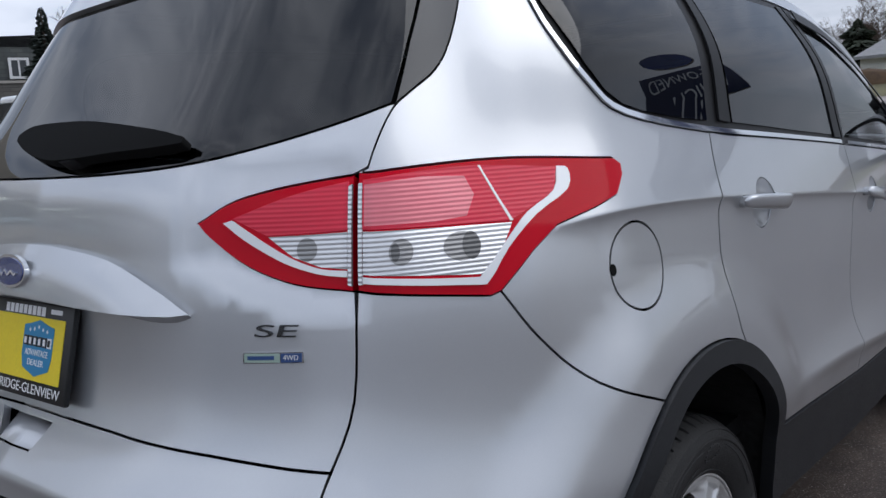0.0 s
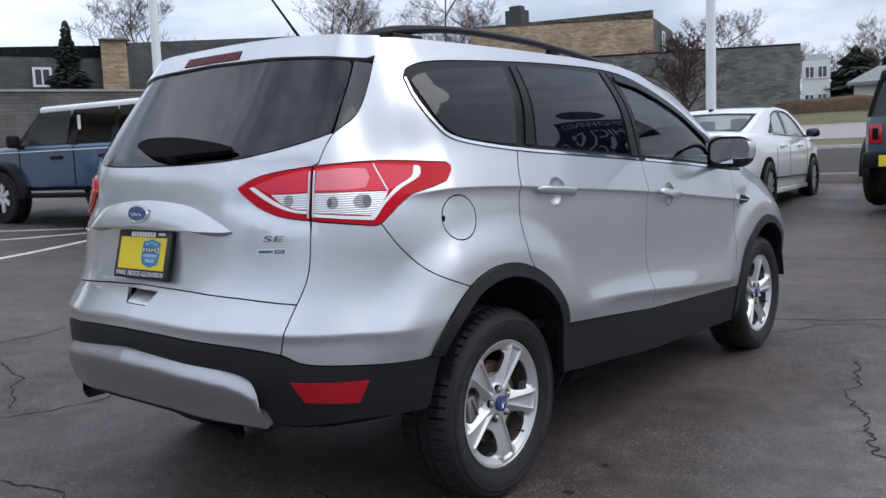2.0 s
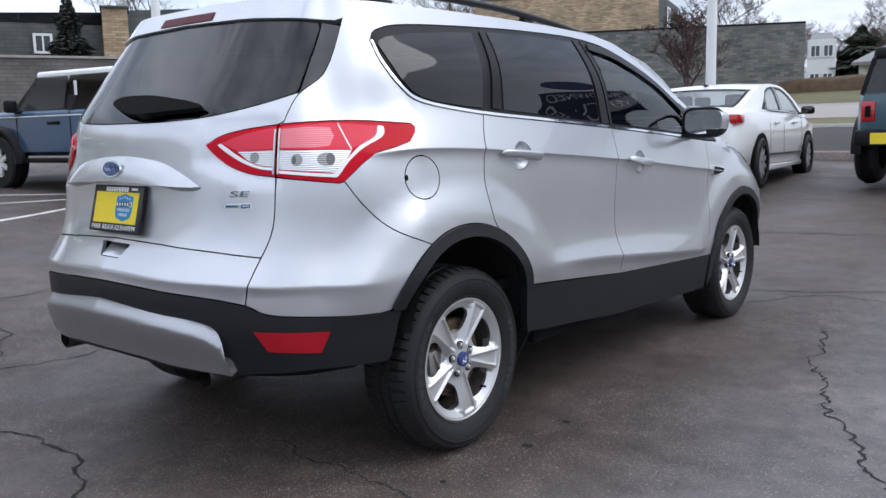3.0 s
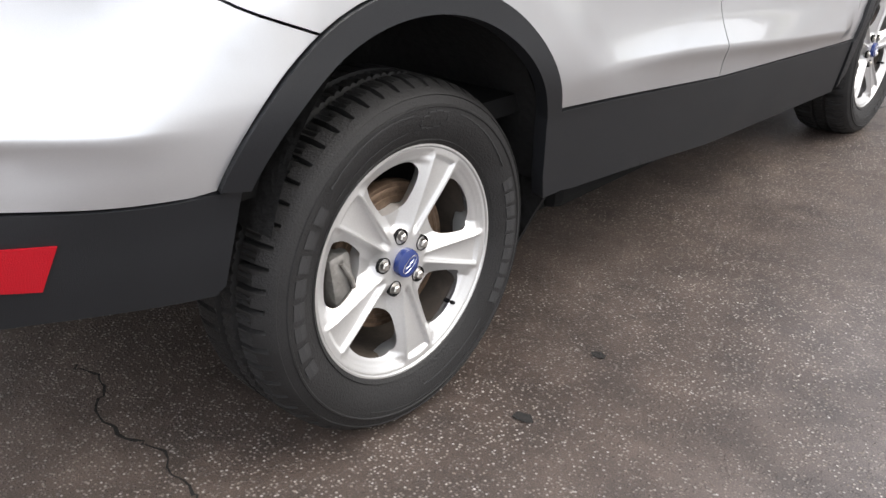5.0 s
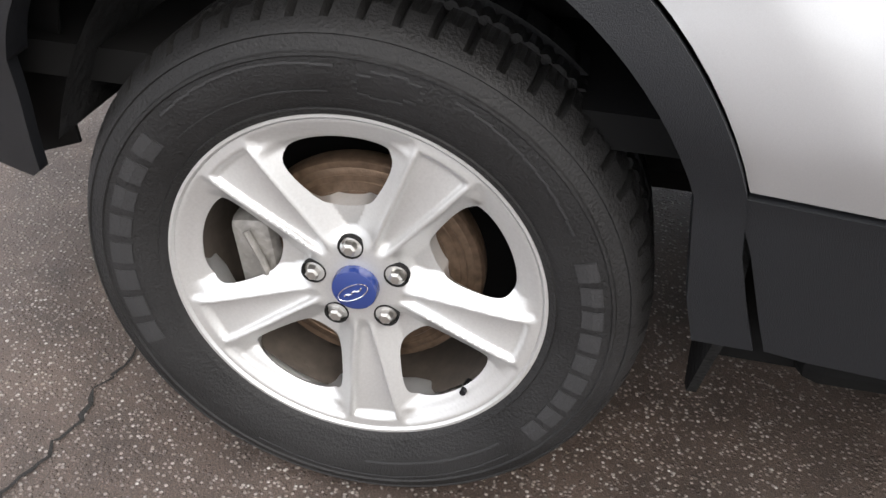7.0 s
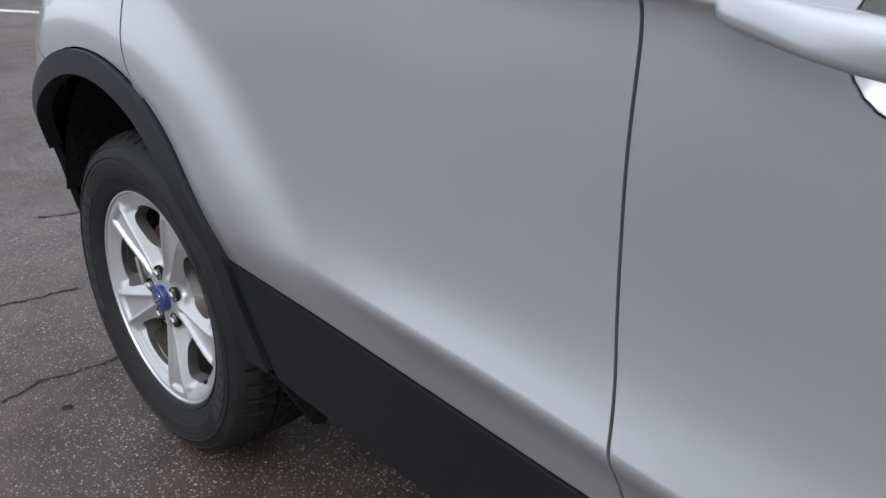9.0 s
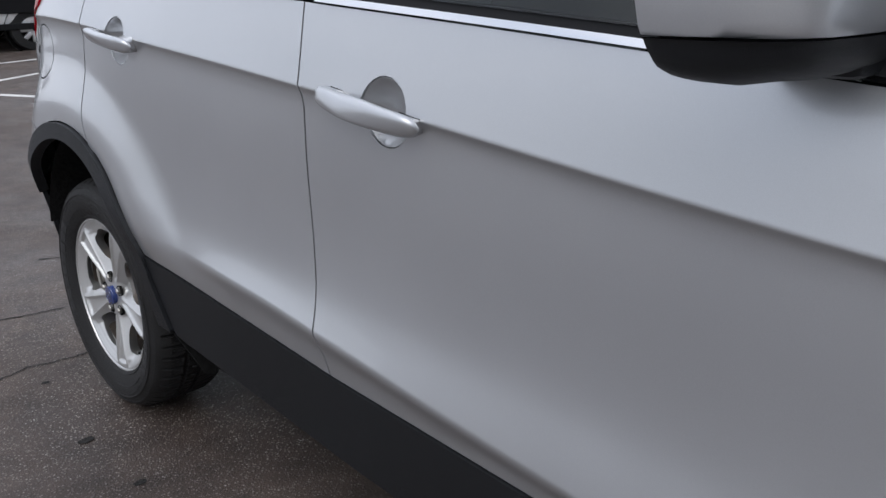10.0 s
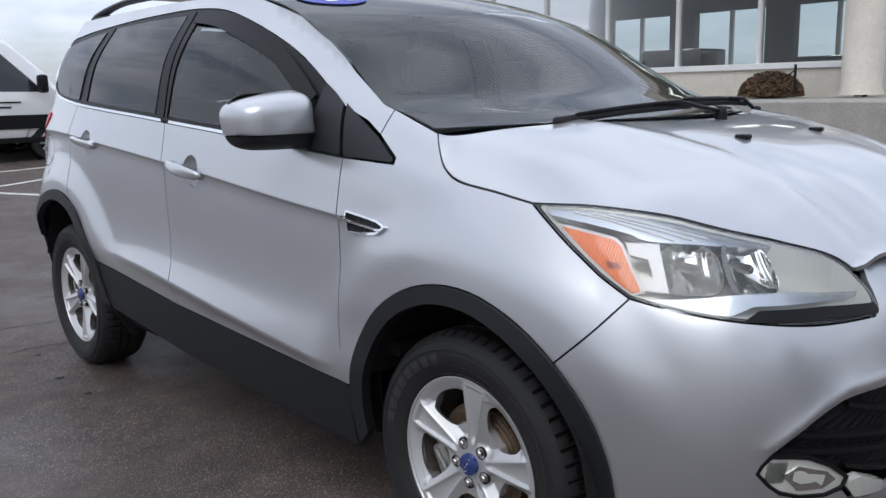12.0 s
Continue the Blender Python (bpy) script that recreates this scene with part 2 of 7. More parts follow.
def grille_edge(s):
    return np.interp(s, [3.44, 3.49, 3.55, 3.62, 3.74, 4.2], [.54, .58, .622, .653, .663, .665])
def inset(s, z):
    s, z = np.broadcast_arrays(np.asarray(s, float), np.asarray(z, float))
    R = rows_at(s)
    Z = np.array([r[0] for r in R]); D = np.array([r[1] for r in R])
    # cubic through the rows, broken at the shoulder crease
    def seg(Z, D, z):
        h = np.diff(Z, axis=0); m = np.diff(D, axis=0) / h
        t = np.empty_like(Z); t[0], t[-1] = m[0], m[-1]
        t[1:-1] = (m[:-1] * h[1:] + m[1:] * h[:-1]) / (h[1:] + h[:-1])
        out = np.zeros_like(z)
        zc = z
        for i in range(len(h)):
            lo = zc >= Z[i] if i else np.ones(z.shape, bool)
            u = (zc - Z[i]) / h[i]
            u = np.clip(u, -.6 if i == 0 else 0, 1.15 if i == len(h) - 1 else 1)
            v = ((1 + 2 * u) * (1 - u) ** 2 * D[i] + u * (1 - u) ** 2 * h[i] * t[i] + u * u * (3 - 2 * u) * D[i + 1] + u * u * (u - 1) * h[i] * t[i + 1])
            out = np.where(lo, v, out)
        return out
    c = CREASE
    low = seg(Z[:c + 1], D[:c + 1], z); high = seg(Z[c:], D[c:], z)
    k = np.where(z < Z[c], low, high)
    # the crease fades out over the front wing and towards the tail lamp
    fade = np.clip((s - 2.22) / .25, 0, 1) + np.clip((-.24 - s) / .16, 0, 1)
    below = np.maximum(0, Z[c] - z)
    k = k + .0150 * (1 - np.exp(-below / .020)) * np.exp(-below / .10)
    k = k * (1 - fade) + seg(Z, D, z) * fade
    # haunches over the wheels
    for yc, amp in ((0.0, .027), (2.69, .022)):
        r = np.hypot(s - yc, z - .36)
        k = k - amp * ease((.675 - r) / .15) * ease((z - .53) / .2)
    # rolled lip over the lower grille
    edge = z - grille_edge(s) - .022
    k = k - .011 * ease((s - 3.40) / .08) * np.where(edge > 0, np.exp(-np.abs(edge) / .030), np.exp(-(edge / .020) ** 2))
    # the door's lower swage: leans up above its edge, turns under below it
    edge = z - swage(s)
    run = ease((s - .38) / .5) * np.clip((2.18 - s) / .10, 0, 1)
    k = k - .015 * run * np.where(edge > 0, np.exp(-np.abs(edge) / .055), np.exp(-(edge / .030) ** 2))
    # ledge along the rear bumper
    edge = z - ledge(s)
    k = k - .011 * ease((-.28 - s) / .25) * np.where(edge > 0, np.exp(-np.abs(edge) / .045), np.exp(-(edge / .022) ** 2))
    # the skin rises to meet the tail lamp
    c = np.clip((s + 1.05) / .34, 0, 1)
    low = 1.13 + (1.055 - 1.13) * np.sin(c * np.pi / 2) - .004
    gap = np.hypot(np.maximum(0, -1.03 - s), np.maximum(0, low - z))
    k = k + .014 * np.clip(1 - gap / .045, 0, 1) ** 1.2 * np.clip((-.70 - s) / .05, 0, 1) * np.clip((1.20 + s) / .10, 0, 1) * np.clip((1.26 - z) / .04, 0, 1)
    return k
def ledge(s):
    return np.interp(np.abs(np.asarray(s, float) + 1.46), [0, .6, .9, 1.2], [.748, .728, .712, .70])
def swage(s):
    return spl([.4, .6, .9, 1.2, 1.55, 1.9, 2.3], [.638, .633, .619, .592, .557, .526, .492], s)
def crease(s):
    return spl(SS, ROWS[CREASE][0], s)
def skin(s, z, out=0.0):
    s, z = np.broadcast_arrays(np.asarray(s, float), np.asarray(z, float))
    a = np.radians(spl(GS, GM, s)); d = inset(s, z) - out
    return np.stack([spl(GS, GX, s) + np.cos(a) * d, spl(GS, GY, s) + np.sin(a) * d, z], -1)


CENTRE_R, CENTRE_F = GS[0], GS[-1]


def body_at(s, z, out=0.0):
    """Point of the car's skin; s past the centre lines runs on over the other side."""
    s, z = np.broadcast_arrays(np.asarray(s, float), np.asarray(z, float))
    over_r, over_f = s < CENTRE_R, s > CENTRE_F
    q = np.where(over_r, 2 * CENTRE_R - s, np.where(over_f, 2 * CENTRE_F - s, s))
    p = skin(q, z, out)
    p[..., 0] *= np.where(over_r | over_f, -1, 1)
    return p


def body_normal(s, z):
    e = 0.0025
    a = body_at(s + e, z) - body_at(s - e, z)
    b = body_at(s, z + e) - body_at(s, z - e)
    n = np.cross(a, b)
    return n / np.linalg.norm(n, axis=-1, keepdims=True)


def curve(points, n=8):
    """A smooth line through points (Catmull-Rom)."""
    p = np.asarray(points, float)
    q = np.vstack([2 * p[0] - p[1], p, 2 * p[-1] - p[-2]])
    out = []
    for i in range(1, len(q) - 2):
        for k in range(n):
            u = k / n
            out.append(0.5 * (2 * q[i] + (q[i + 1] - q[i - 1]) * u + (2 * q[i - 1] - 5 * q[i] + 4 * q[i + 1] - q[i + 2]) * u * u + (3 * q[i] - q[i - 1] - 3 * q[i + 1] + q[i + 2]) * u ** 3))
    out.append(p[-1])
    return [tuple(v) for v in out]


def arc(cy, cz, ry, rz, a0, a1, n=24):
    return [(cy + ry * math.cos(radians(a0 + (a1 - a0) * k / n)), cz + rz * math.sin(radians(a0 + (a1 - a0) * k / n))) for k in range(n + 1)]


def ring2d(poly, step):
    out = []
    for (a, b), (c, d) in zip(poly, poly[1:] + poly[:1]):
        L = math.hypot(c - a, d - b)
        if L < 1e-5:
            continue
        k = max(1, math.ceil(L / step))
        out += [(a + (c - a) * i / k, b + (d - b) * i / k) for i in range(k)]
    return out


def area2d(poly):
    return sum(a * d - c * b for (a, b), (c, d) in zip(poly, poly[1:] + poly[:1])) / 2


def shrink(poly, g):
    p = np.asarray(poly if area2d(poly) > 0 else poly[::-1], float)
    d0 = p - np.roll(p, 1, 0)
    d1 = np.roll(p, -1, 0) - p
    d0 /= np.linalg.norm(d0, axis=1)[:, None] + 1e-12
    d1 /= np.linalg.norm(d1, axis=1)[:, None] + 1e-12
    n = np.stack([-(d0 + d1)[:, 1], (d0 + d1)[:, 0]], 1)
    n /= np.linalg.norm(n, axis=1)[:, None] + 1e-12
    c = np.clip((n * np.stack([-d0[:, 1], d0[:, 0]], 1)).sum(1), 0.5, 1)
    return [tuple(v) for v in p + n * (g / c)[:, None]]


def inside(px, py, poly):
    p = np.asarray(poly)
    q = np.roll(p, -1, 0)
    px, py = np.asarray(px)[:, None], np.asarray(py)[:, None]
    with np.errstate(all="ignore"):
        hit = ((p[:, 1] > py) != (q[:, 1] > py)) & (px < (q[:, 0] - p[:, 0]) * (py - p[:, 1]) / (q[:, 1] - p[:, 1]) + p[:, 0])
    return hit.sum(1) % 2 == 1


def fill2d(poly, step, holes=(), grid=True, lines=()):
    """Triangles over a flat outline: points, faces, and the outline loops as index lists."""
    from mathutils import geometry
    loops = [ring2d(list(poly), step)] + [ring2d(list(h), step) for h in holes]
    pts, edges, index = [], [], []
    for lp in loops:
        o = len(pts)
        pts += lp
        index.append(list(range(o, o + len(lp))))
        edges += [(o + i, o + (i + 1) % len(lp)) for i in range(len(lp))]
    if grid:
        b = np.asarray(pts)
        lo, hi = b.min(0), b.max(0)
        gx, gy = np.meshgrid(np.arange(lo[0] + step / 2, hi[0], step), np.arange(lo[1] + step / 2, hi[1], step), indexing="ij")
        g = np.stack([gx.ravel(), gy.ravel()], 1)
        if len(g):
            ok = inside(g[:, 0], g[:, 1], loops[0])
            for h in loops[1:]:
                ok &= ~inside(g[:, 0], g[:, 1], h)
            g = g[ok]
        if len(g):
            near = np.full(len(g), 9.0)
            for k in range(0, len(b), 200):
                near = np.minimum(near, np.linalg.norm(g[:, None] - b[None, k:k + 200], axis=2).min(1))
            g = g[near > step * 0.45]
            if len(lines):
                q = np.vstack(lines)
                d = np.full(len(g), 9.0)
                for k in range(0, len(q), 200):
                    d = np.minimum(d, np.linalg.norm(g[:, None] - q[None, k:k + 200], axis=2).min(1)) if len(g) else d
                g = g[d > step * 0.4]
                ok = inside(q[:, 0], q[:, 1], loops[0])
                for h in loops[1:]:
                    ok &= ~inside(q[:, 0], q[:, 1], h)
                q = q[ok]
                near = np.full(len(q), 9.0)
                for k in range(0, len(b), 200):
                    near = np.minimum(near, np.linalg.norm(q[:, None] - b[None, k:k + 200], axis=2).min(1)) if len(q) else near
                g = np.vstack([g, q[near > .003]])
            pts = pts + [tuple(v) for v in g]
    v, _, f, ov, _, _ = geometry.delaunay_2d_cdt([Vector(p) for p in pts], edges, [], 0, 1e-6)
    v = np.array([tuple(q) for q in v])
    back = {}
    for i, o in enumerate(ov):
        for j in o:
            back[j] = i
    f = np.array([t for t in f if len(t) == 3])
    c = v[f].mean(1)
    ok = inside(c[:, 0], c[:, 1], loops[0])
    for h in loops[1:]:
        ok &= ~inside(c[:, 0], c[:, 1], h)
    f = f[ok]
    d = np.cross(v[f[:, 1]] - v[f[:, 0]], v[f[:, 2]] - v[f[:, 0]])
    f = np.where(d[:, None] < 0, f[:, ::-1], f)
    return v, f, [[back.get(i, i) for i in lp] for lp in index]


def sheet(name, poly, where, normal, material, parent, label="", gap=0.0, step=0.03, thick=0.012, holes=(), flip=False, mirror=False, dome=0.0, lines=()):
    """A curved panel of real thickness: an outline laid on a surface, with its edges turned in."""
    poly = [tuple(p) for p in poly]
    if area2d(poly) < 0:
        poly = poly[::-1]
    fine = min(step, .010)
    poly = ring2d(poly, fine)
    if gap:
        poly = shrink(poly, gap)
    holes = [shrink(ring2d(list(h), fine), -gap) if gap else list(h) for h in holes]
    v, f, loops = fill2d(poly, step, holes, True, lines)
    p, n = where(v[:, 0], v[:, 1]), normal(v[:, 0], v[:, 1])
    if dome:
        near = np.full(len(v), 9.0)
        b = v[loops[0]]
        for k in range(0, len(b), 200):
            near = np.minimum(near, np.linalg.norm(v[:, None] - b[None, k:k + 200], axis=2).min(1))
        p = p + n * (dome * (1 - np.exp(-near / 0.012)))[:, None]
    face = np.cross(p[f[:, 1]] - p[f[:, 0]], p[f[:, 2]] - p[f[:, 0]])
    if (face * n[f[:, 0]]).sum() < 0:
        f = f[:, ::-1]
        loops = [lp[::-1] for lp in loops]
    verts, faces, norms = list(p), [tuple(t) for t in f], list(n)
    for lp in loops:
        for lip, deep in ((0.0, min(0.003, thick / 3)), (min(0.003, thick / 3), thick)):
            o = len(verts)
            k = len(lp)
            c = p[lp]
            side = np.roll(c, -1, 0) - np.roll(c, 1, 0)
            side = np.cross(side, n[lp])
            side /= np.linalg.norm(side, axis=1)[:, None] + 1e-9
            verts += list(c - n[lp] * lip) + list(c - n[lp] * deep)
            norms += list(side) * 2
            for i in range(k):
                j = (i + 1) % k
                q = (o + i, o + j, o + k + j, o + k + i)
                faces.append(q[::-1])
    verts, norms = np.array(verts), np.array(norms)
    if mirror:
        verts, norms = verts * [-1, 1, 1], norms * [-1, 1, 1]
        faces = [t[::-1] for t in faces]
    return mesh_ob(name, verts, faces, material, parent, label, norms)


def lamp_sized(poly):
    return max(p[0] for p in poly) - min(p[0] for p in poly) < .4


def panel(name, poly, material, parent, label="", gap=0.0022, step=0.03, thick=0.014, out=0.0, both=True, holes=(), dome=0.0):
    """A panel on the car's skin, and its twin on the other flank."""
    made = []
    q, rear = np.arange(-.95, 2.5, .011), np.arange(-2.64, -.28, .011)
    lip = np.arange(3.42, 4.98, .011)
    lines = [np.stack([lip, grille_edge(np.where(lip > CENTRE_F, 2 * CENTRE_F - lip, lip)) + h], 1) for h in (.006, .014, .022, .030, .042, .060)] + [np.stack([q, crease(q) + h], 1) for h in (-.062, -.046, -.032, -.021, -.012, -.0055, -.0018, .0018, .0055, .013, .023)] + [np.stack([q[q > .4], swage(q[q > .4]) + h], 1) for h in (-.030, -.020, -.011, -.004, .004, .012, .022, .036)] + [np.stack([rear, ledge(rear) + h], 1) for h in (-.024, -.015, -.008, -.0025, .0025, .009, .018, .030)] if .02 < step < .035 and not lamp_sized(poly) else ()
    for mirror in (False, True) if both else (False,):
        made.append(sheet(name, poly, lambda s, z: body_at(s, z, out), body_normal, material, parent, label, gap, step, thick, holes, mirror=mirror, dome=dome, lines=lines))
    return made[0]

# ---- ground ----


def ground_z(x, y):
    def soft(v):
        return np.where(v > 0, v * v / (v + 3.0), 0)
    x, y = np.asarray(x, float), np.asarray(y, float)
    return .058 * np.minimum(soft(-x - .6), 24) + .050 * np.minimum(soft(y - 2.0), 24) + .03 * np.minimum(soft(-y - 2.0), 24)


def gz(x, y):
    return float(ground_z(x, y))


def axis_steps(lo, hi, fine):
    v, a, out = 0.0, fine, [0.0]
    while v < hi:
        v += a
        a = min(a * 1.12, 60)
        out.append(v)
    v, a = 0.0, fine
    neg = []
    while v > lo:
        v -= a
        a = min(a * 1.12, 60)
        neg.append(v)
    return neg[::-1] + out


def asphalt():
    """Worn asphalt: dark binder, pale and rusty aggregate, stains, damp patches."""
    m = bpy.data.materials.new("asphalt")
    m.use_nodes = True
    nt = m.node_tree
    b = nt.nodes["Principled BSDF"]
    tc = nt.nodes.new("ShaderNodeTexCoord")

    def noise_(scale, detail=4, rough=.55):
        n = nt.nodes.new("ShaderNodeTexNoise")
        n.inputs["Scale"].default_value, n.inputs["Detail"].default_value, n.inputs["Roughness"].default_value = scale, detail, rough
        nt.links.new(tc.outputs["Object"], n.inputs["Vector"])
        return n

    def ramp(src, stops):
        r = nt.nodes.new("ShaderNodeValToRGB")
        el = r.color_ramp.elements
        while len(el) < len(stops):
            el.new(.5)
        for e, (p, c) in zip(el, stops):
            e.position, e.color = p, (*c, 1)
        nt.links.new(src, r.inputs[0])
        return r

    def mix(fac, a, c, kind="MIX"):
        x = nt.nodes.new("ShaderNodeMixRGB")
        x.blend_type = kind
        for v, s_ in ((fac, x.inputs[0]), (a, x.inputs[1]), (c, x.inputs[2])):
            if isinstance(v, (int, float, tuple)):
                s_.default_value = v
            else:
                nt.links.new(v, s_)
        return x
    big = ramp(noise_(.55, 6).outputs["Fac"], [(.30, (.048, .036, .031)), (.52, (.074, .058, .051)), (.72, (.112, .090, .079))])
    mid = ramp(noise_(7, 5, .65).outputs["Fac"], [(.3, (.62, .62, .62)), (.7, (1.35, 1.32, 1.28))])
    base = mix(1.0, big.outputs[0], mid.outputs[0], "MULTIPLY")
    # car park's open side tinted paler, added to brighten door reflections; ragged border
    sep = nt.nodes.new("ShaderNodeSeparateXYZ")
    nt.links.new(tc.outputs["Object"], sep.inputs[0])
    wob = nt.nodes.new("ShaderNodeMath")
    wob.operation = "MULTIPLY_ADD"
    nt.links.new(noise_(.8, 5).outputs["Fac"], wob.inputs[0])
    wob.inputs[1].default_value = 1.2
    nt.links.new(sep.outputs["X"], wob.inputs[2])
    edge = nt.nodes.new("ShaderNodeMapRange")
    edge.interpolation_type = "SMOOTHSTEP"
    edge.inputs["From Min"].default_value, edge.inputs["From Max"].default_value = 1.7, 2.7
    nt.links.new(wob.outputs[0], edge.inputs["Value"])
    bounce_tint = mix(edge.outputs[0], (1, 1, 1, 1), (1.8, 2.15, 2.5, 1))
    base = mix(1.0, base.outputs[0], bounce_tint.outputs[0], "MULTIPLY")
    # fine sandy scatter worn into the binder
    sand = ramp(noise_(420, 2, .6).outputs["Fac"], [(.44, (.70, .70, .70)), (.60, (1.25, 1.22, 1.18)), (.72, (2.3, 2.15, 2.0))])
    base = mix(1.0, base.outputs[0], sand.outputs[0], "MULTIPLY")
    vo = nt.nodes.new("ShaderNodeTexVoronoi")
    vo.inputs["Scale"].default_value = 125
    nt.links.new(tc.outputs["Object"], vo.inputs["Vector"])
    near = ramp(vo.outputs["Distance"], [(.24, (1, 1, 1)), (.44, (0, 0, 0))])
    pick = ramp(vo.outputs["Color"], [(.30, (0, 0, 0)), (.78, (1, 1, 1))])
    patch = ramp(noise_(1.7, 4).outputs["Fac"], [(.34, (.30, .30, .30)), (.58, (1, 1, 1))])
    m1 = mix(1.0, near.outputs[0], pick.outputs[0], "MULTIPLY")
    m2 = mix(1.0, m1.outputs[0], patch.outputs[0], "MULTIPLY")
    stone = ramp(noise_(60, 2).outputs["Fac"], [(.35, (.20, .165, .135)), (.58, (.34, .31, .285)), (.70, (.58, .56, .53))])
    col = mix(m2.outputs[0], base.outputs[0], stone.outputs[0])
    nt.links.new(col.outputs[0], b.inputs["Base Color"])
    rr = ramp(noise_(1.1, 5).outputs["Fac"], [(.36, (.42, .42, .42)), (.62, (.72, .72, .72))])
    nt.links.new(rr.outputs[0], b.inputs["Roughness"])
    b.inputs["Specular IOR Level"].default_value = .40
    bp = nt.nodes.new("ShaderNodeBump")
    bp.inputs["Strength"].default_value, bp.inputs["Distance"].default_value = .9, .004
    hh = mix(.5, noise_(140, 3, .7).outputs["Fac"], near.outputs[0])
    nt.links.new(hh.outputs[0], bp.inputs["Height"])
    nt.links.new(bp.outputs[0], b.inputs["Normal"])
    return m


ASPH = asphalt()
gx, gy = axis_steps(-1500, 1500, .3), axis_steps(-1500, 1500, .3)
GXX, GYY = np.meshgrid(gx, gy, indexing="ij")
verts = np.stack([GXX, GYY, ground_z(GXX, GYY)], -1).reshape(-1, 3)
ny = len(gy)
faces = [(i * ny + j, (i + 1) * ny + j, (i + 1) * ny + j + 1, i * ny + j + 1) for i in range(len(gx) - 1) for j in range(ny - 1)]
ground = tagged(mesh_ob("ground", verts, faces, ASPH), "dark worn asphalt of a car park", "ground", kind="structure")

CRACKMAT = mat("crack", (.012, .011, .010), .9, 0, 0, .5, 80, .3)
LINEMAT = mat("line_paint", (.55, .54, .52), .7, 0, 0, .5, 60, .35, vscale=5)
rng = random.Random(5)


def drape(name, pts, widths, material, label, category, lift=.003, rough_=0.0):
    """A strip laid on the ground along points."""
    b = bmesh.new()
    rows_ = []
    p = np.asarray(pts, float)
    d = np.gradient(p, axis=0)
    d /= np.linalg.norm(d, axis=1)[:, None]
    for (x, y), (dx, dy), w in zip(p, d, widths):
        j1, j2 = 1 + rough_ * rng.uniform(-1, 1), 1 + rough_ * rng.uniform(-1, 1)
        a, c = (x - dy * w / 2 * j1, y + dx * w / 2 * j1), (x + dy * w / 2 * j2, y - dx * w / 2 * j2)
        rows_.append((b.verts.new((*a, gz(*a) + lift)), b.verts.new((*c, gz(*c) + lift))))
    for A, B in zip(rows_, rows_[1:]):
        b.faces.new((A[0], A[1], B[1], B[0]))
    bmesh.ops.recalc_face_normals(b, faces=b.faces[:])
    for f in b.faces:
        if f.normal.z < 0:
            f.normal_flip()
    return tagged(part(name, b, material, None), label, category, kind="structure")


def crack(way, w=.014, step=.035, wob=.03):
    pts = []
    for (x0, y0), (x1, y1) in zip(way, way[1:]):
        n = max(2, int(math.hypot(x1 - x0, y1 - y0) / step))
        pts += [(x0 + (x1 - x0) * i / n, y0 + (y1 - y0) * i / n) for i in range(n)]
    ox = oy = 0.0
    out = []
    for x, y in pts:
        ox, oy = ox * .86 + rng.uniform(-wob, wob) * .7, oy * .86 + rng.uniform(-wob, wob) * .7
        out.append((x + ox, y + oy))
    drape("crack", out, [w * rng.uniform(.35, 1.2) for _ in out], CRACKMAT, "dark crack in the asphalt", "crack", .0025, .3)


crack([(1.41, 2.6), (1.54, 2.21), (1.58, 1.91), (1.76, 1.56), (1.87, 1.13), (2.0, .9), (2.1, .64), (2.2, .4)], .013, .025, .035)
crack([(.84, 3.1), (.97, 3.46), (1.23, 3.59), (1.9, 3.5), (3.2, 3.6)], .012)
crack([(.6, 3.5), (1.1, 3.64), (1.48, 3.86), (2.6, 4.1)], .014)
crack([(-2.6, -1.0), (-1.83, -.63), (-1.65, -.45), (-1.62, -.27), (-1.68, .1), (-1.5, .6)], .012)
crack([(-3.37, .03), (-3.41, .28), (-3.49, .57), (-3.7, 1.3)], .013)
crack([(-1.3, -1.1), (-.91, -1.03), (-.62, -.97), (-.25, -1.0), (.2, -1.15)], .014)
crack([(-3.07, -.1), (-2.38, -.26), (-1.84, -.57)], .012)
crack([(1.1, -.44), (.88, -.45), (.80, -.46), (.73, -.44), (.64, -.42), (.5, -.43), (.2, -.38)], .007, .016, .018)
crack([(1.62, -1.2), (1.3, -1.05), (1.05, -.98), (.7, -.92)], .009, .018, .02)
crack([(-.9, -1.5), (-.4, -1.35), (.1, -1.42), (.6, -1.62)], .012, .02, .025)
crack([(-.4, -1.35), (-.25, -1.6), (-.3, -1.9)], .008, .018, .02)
crack([(-4.6, -1.6), (-3.4, -1.25), (-2.2, -.95), (-1.2, -.9)], .016, .025, .03)
crack([(-.4, 5.9), (.4, 6.13), (1.4, 6.25), (3.5, 6.1)], .02)
for a, c in (((-6.9, .76), (-7.95, 3.2)), ((-9.0, 2.35), (-8.6, 3.6)), ((-9.95, 2.8), (-9.1, 3.75)), ((-1.7, -6.0), (-.5, -8.2)), ((-2.6, -9.0), (-.6, -8.1)), ((-3.2, -10.1), (-.4, -10.0))):
    n = 24
    drape("parking_line", [(a[0] + (c[0] - a[0]) * i / n, a[1] + (c[1] - a[1]) * i / n) for i in range(n + 1)], [.10] * (n + 1), LINEMAT, "worn white painted parking line", "road marking", .002, .08)
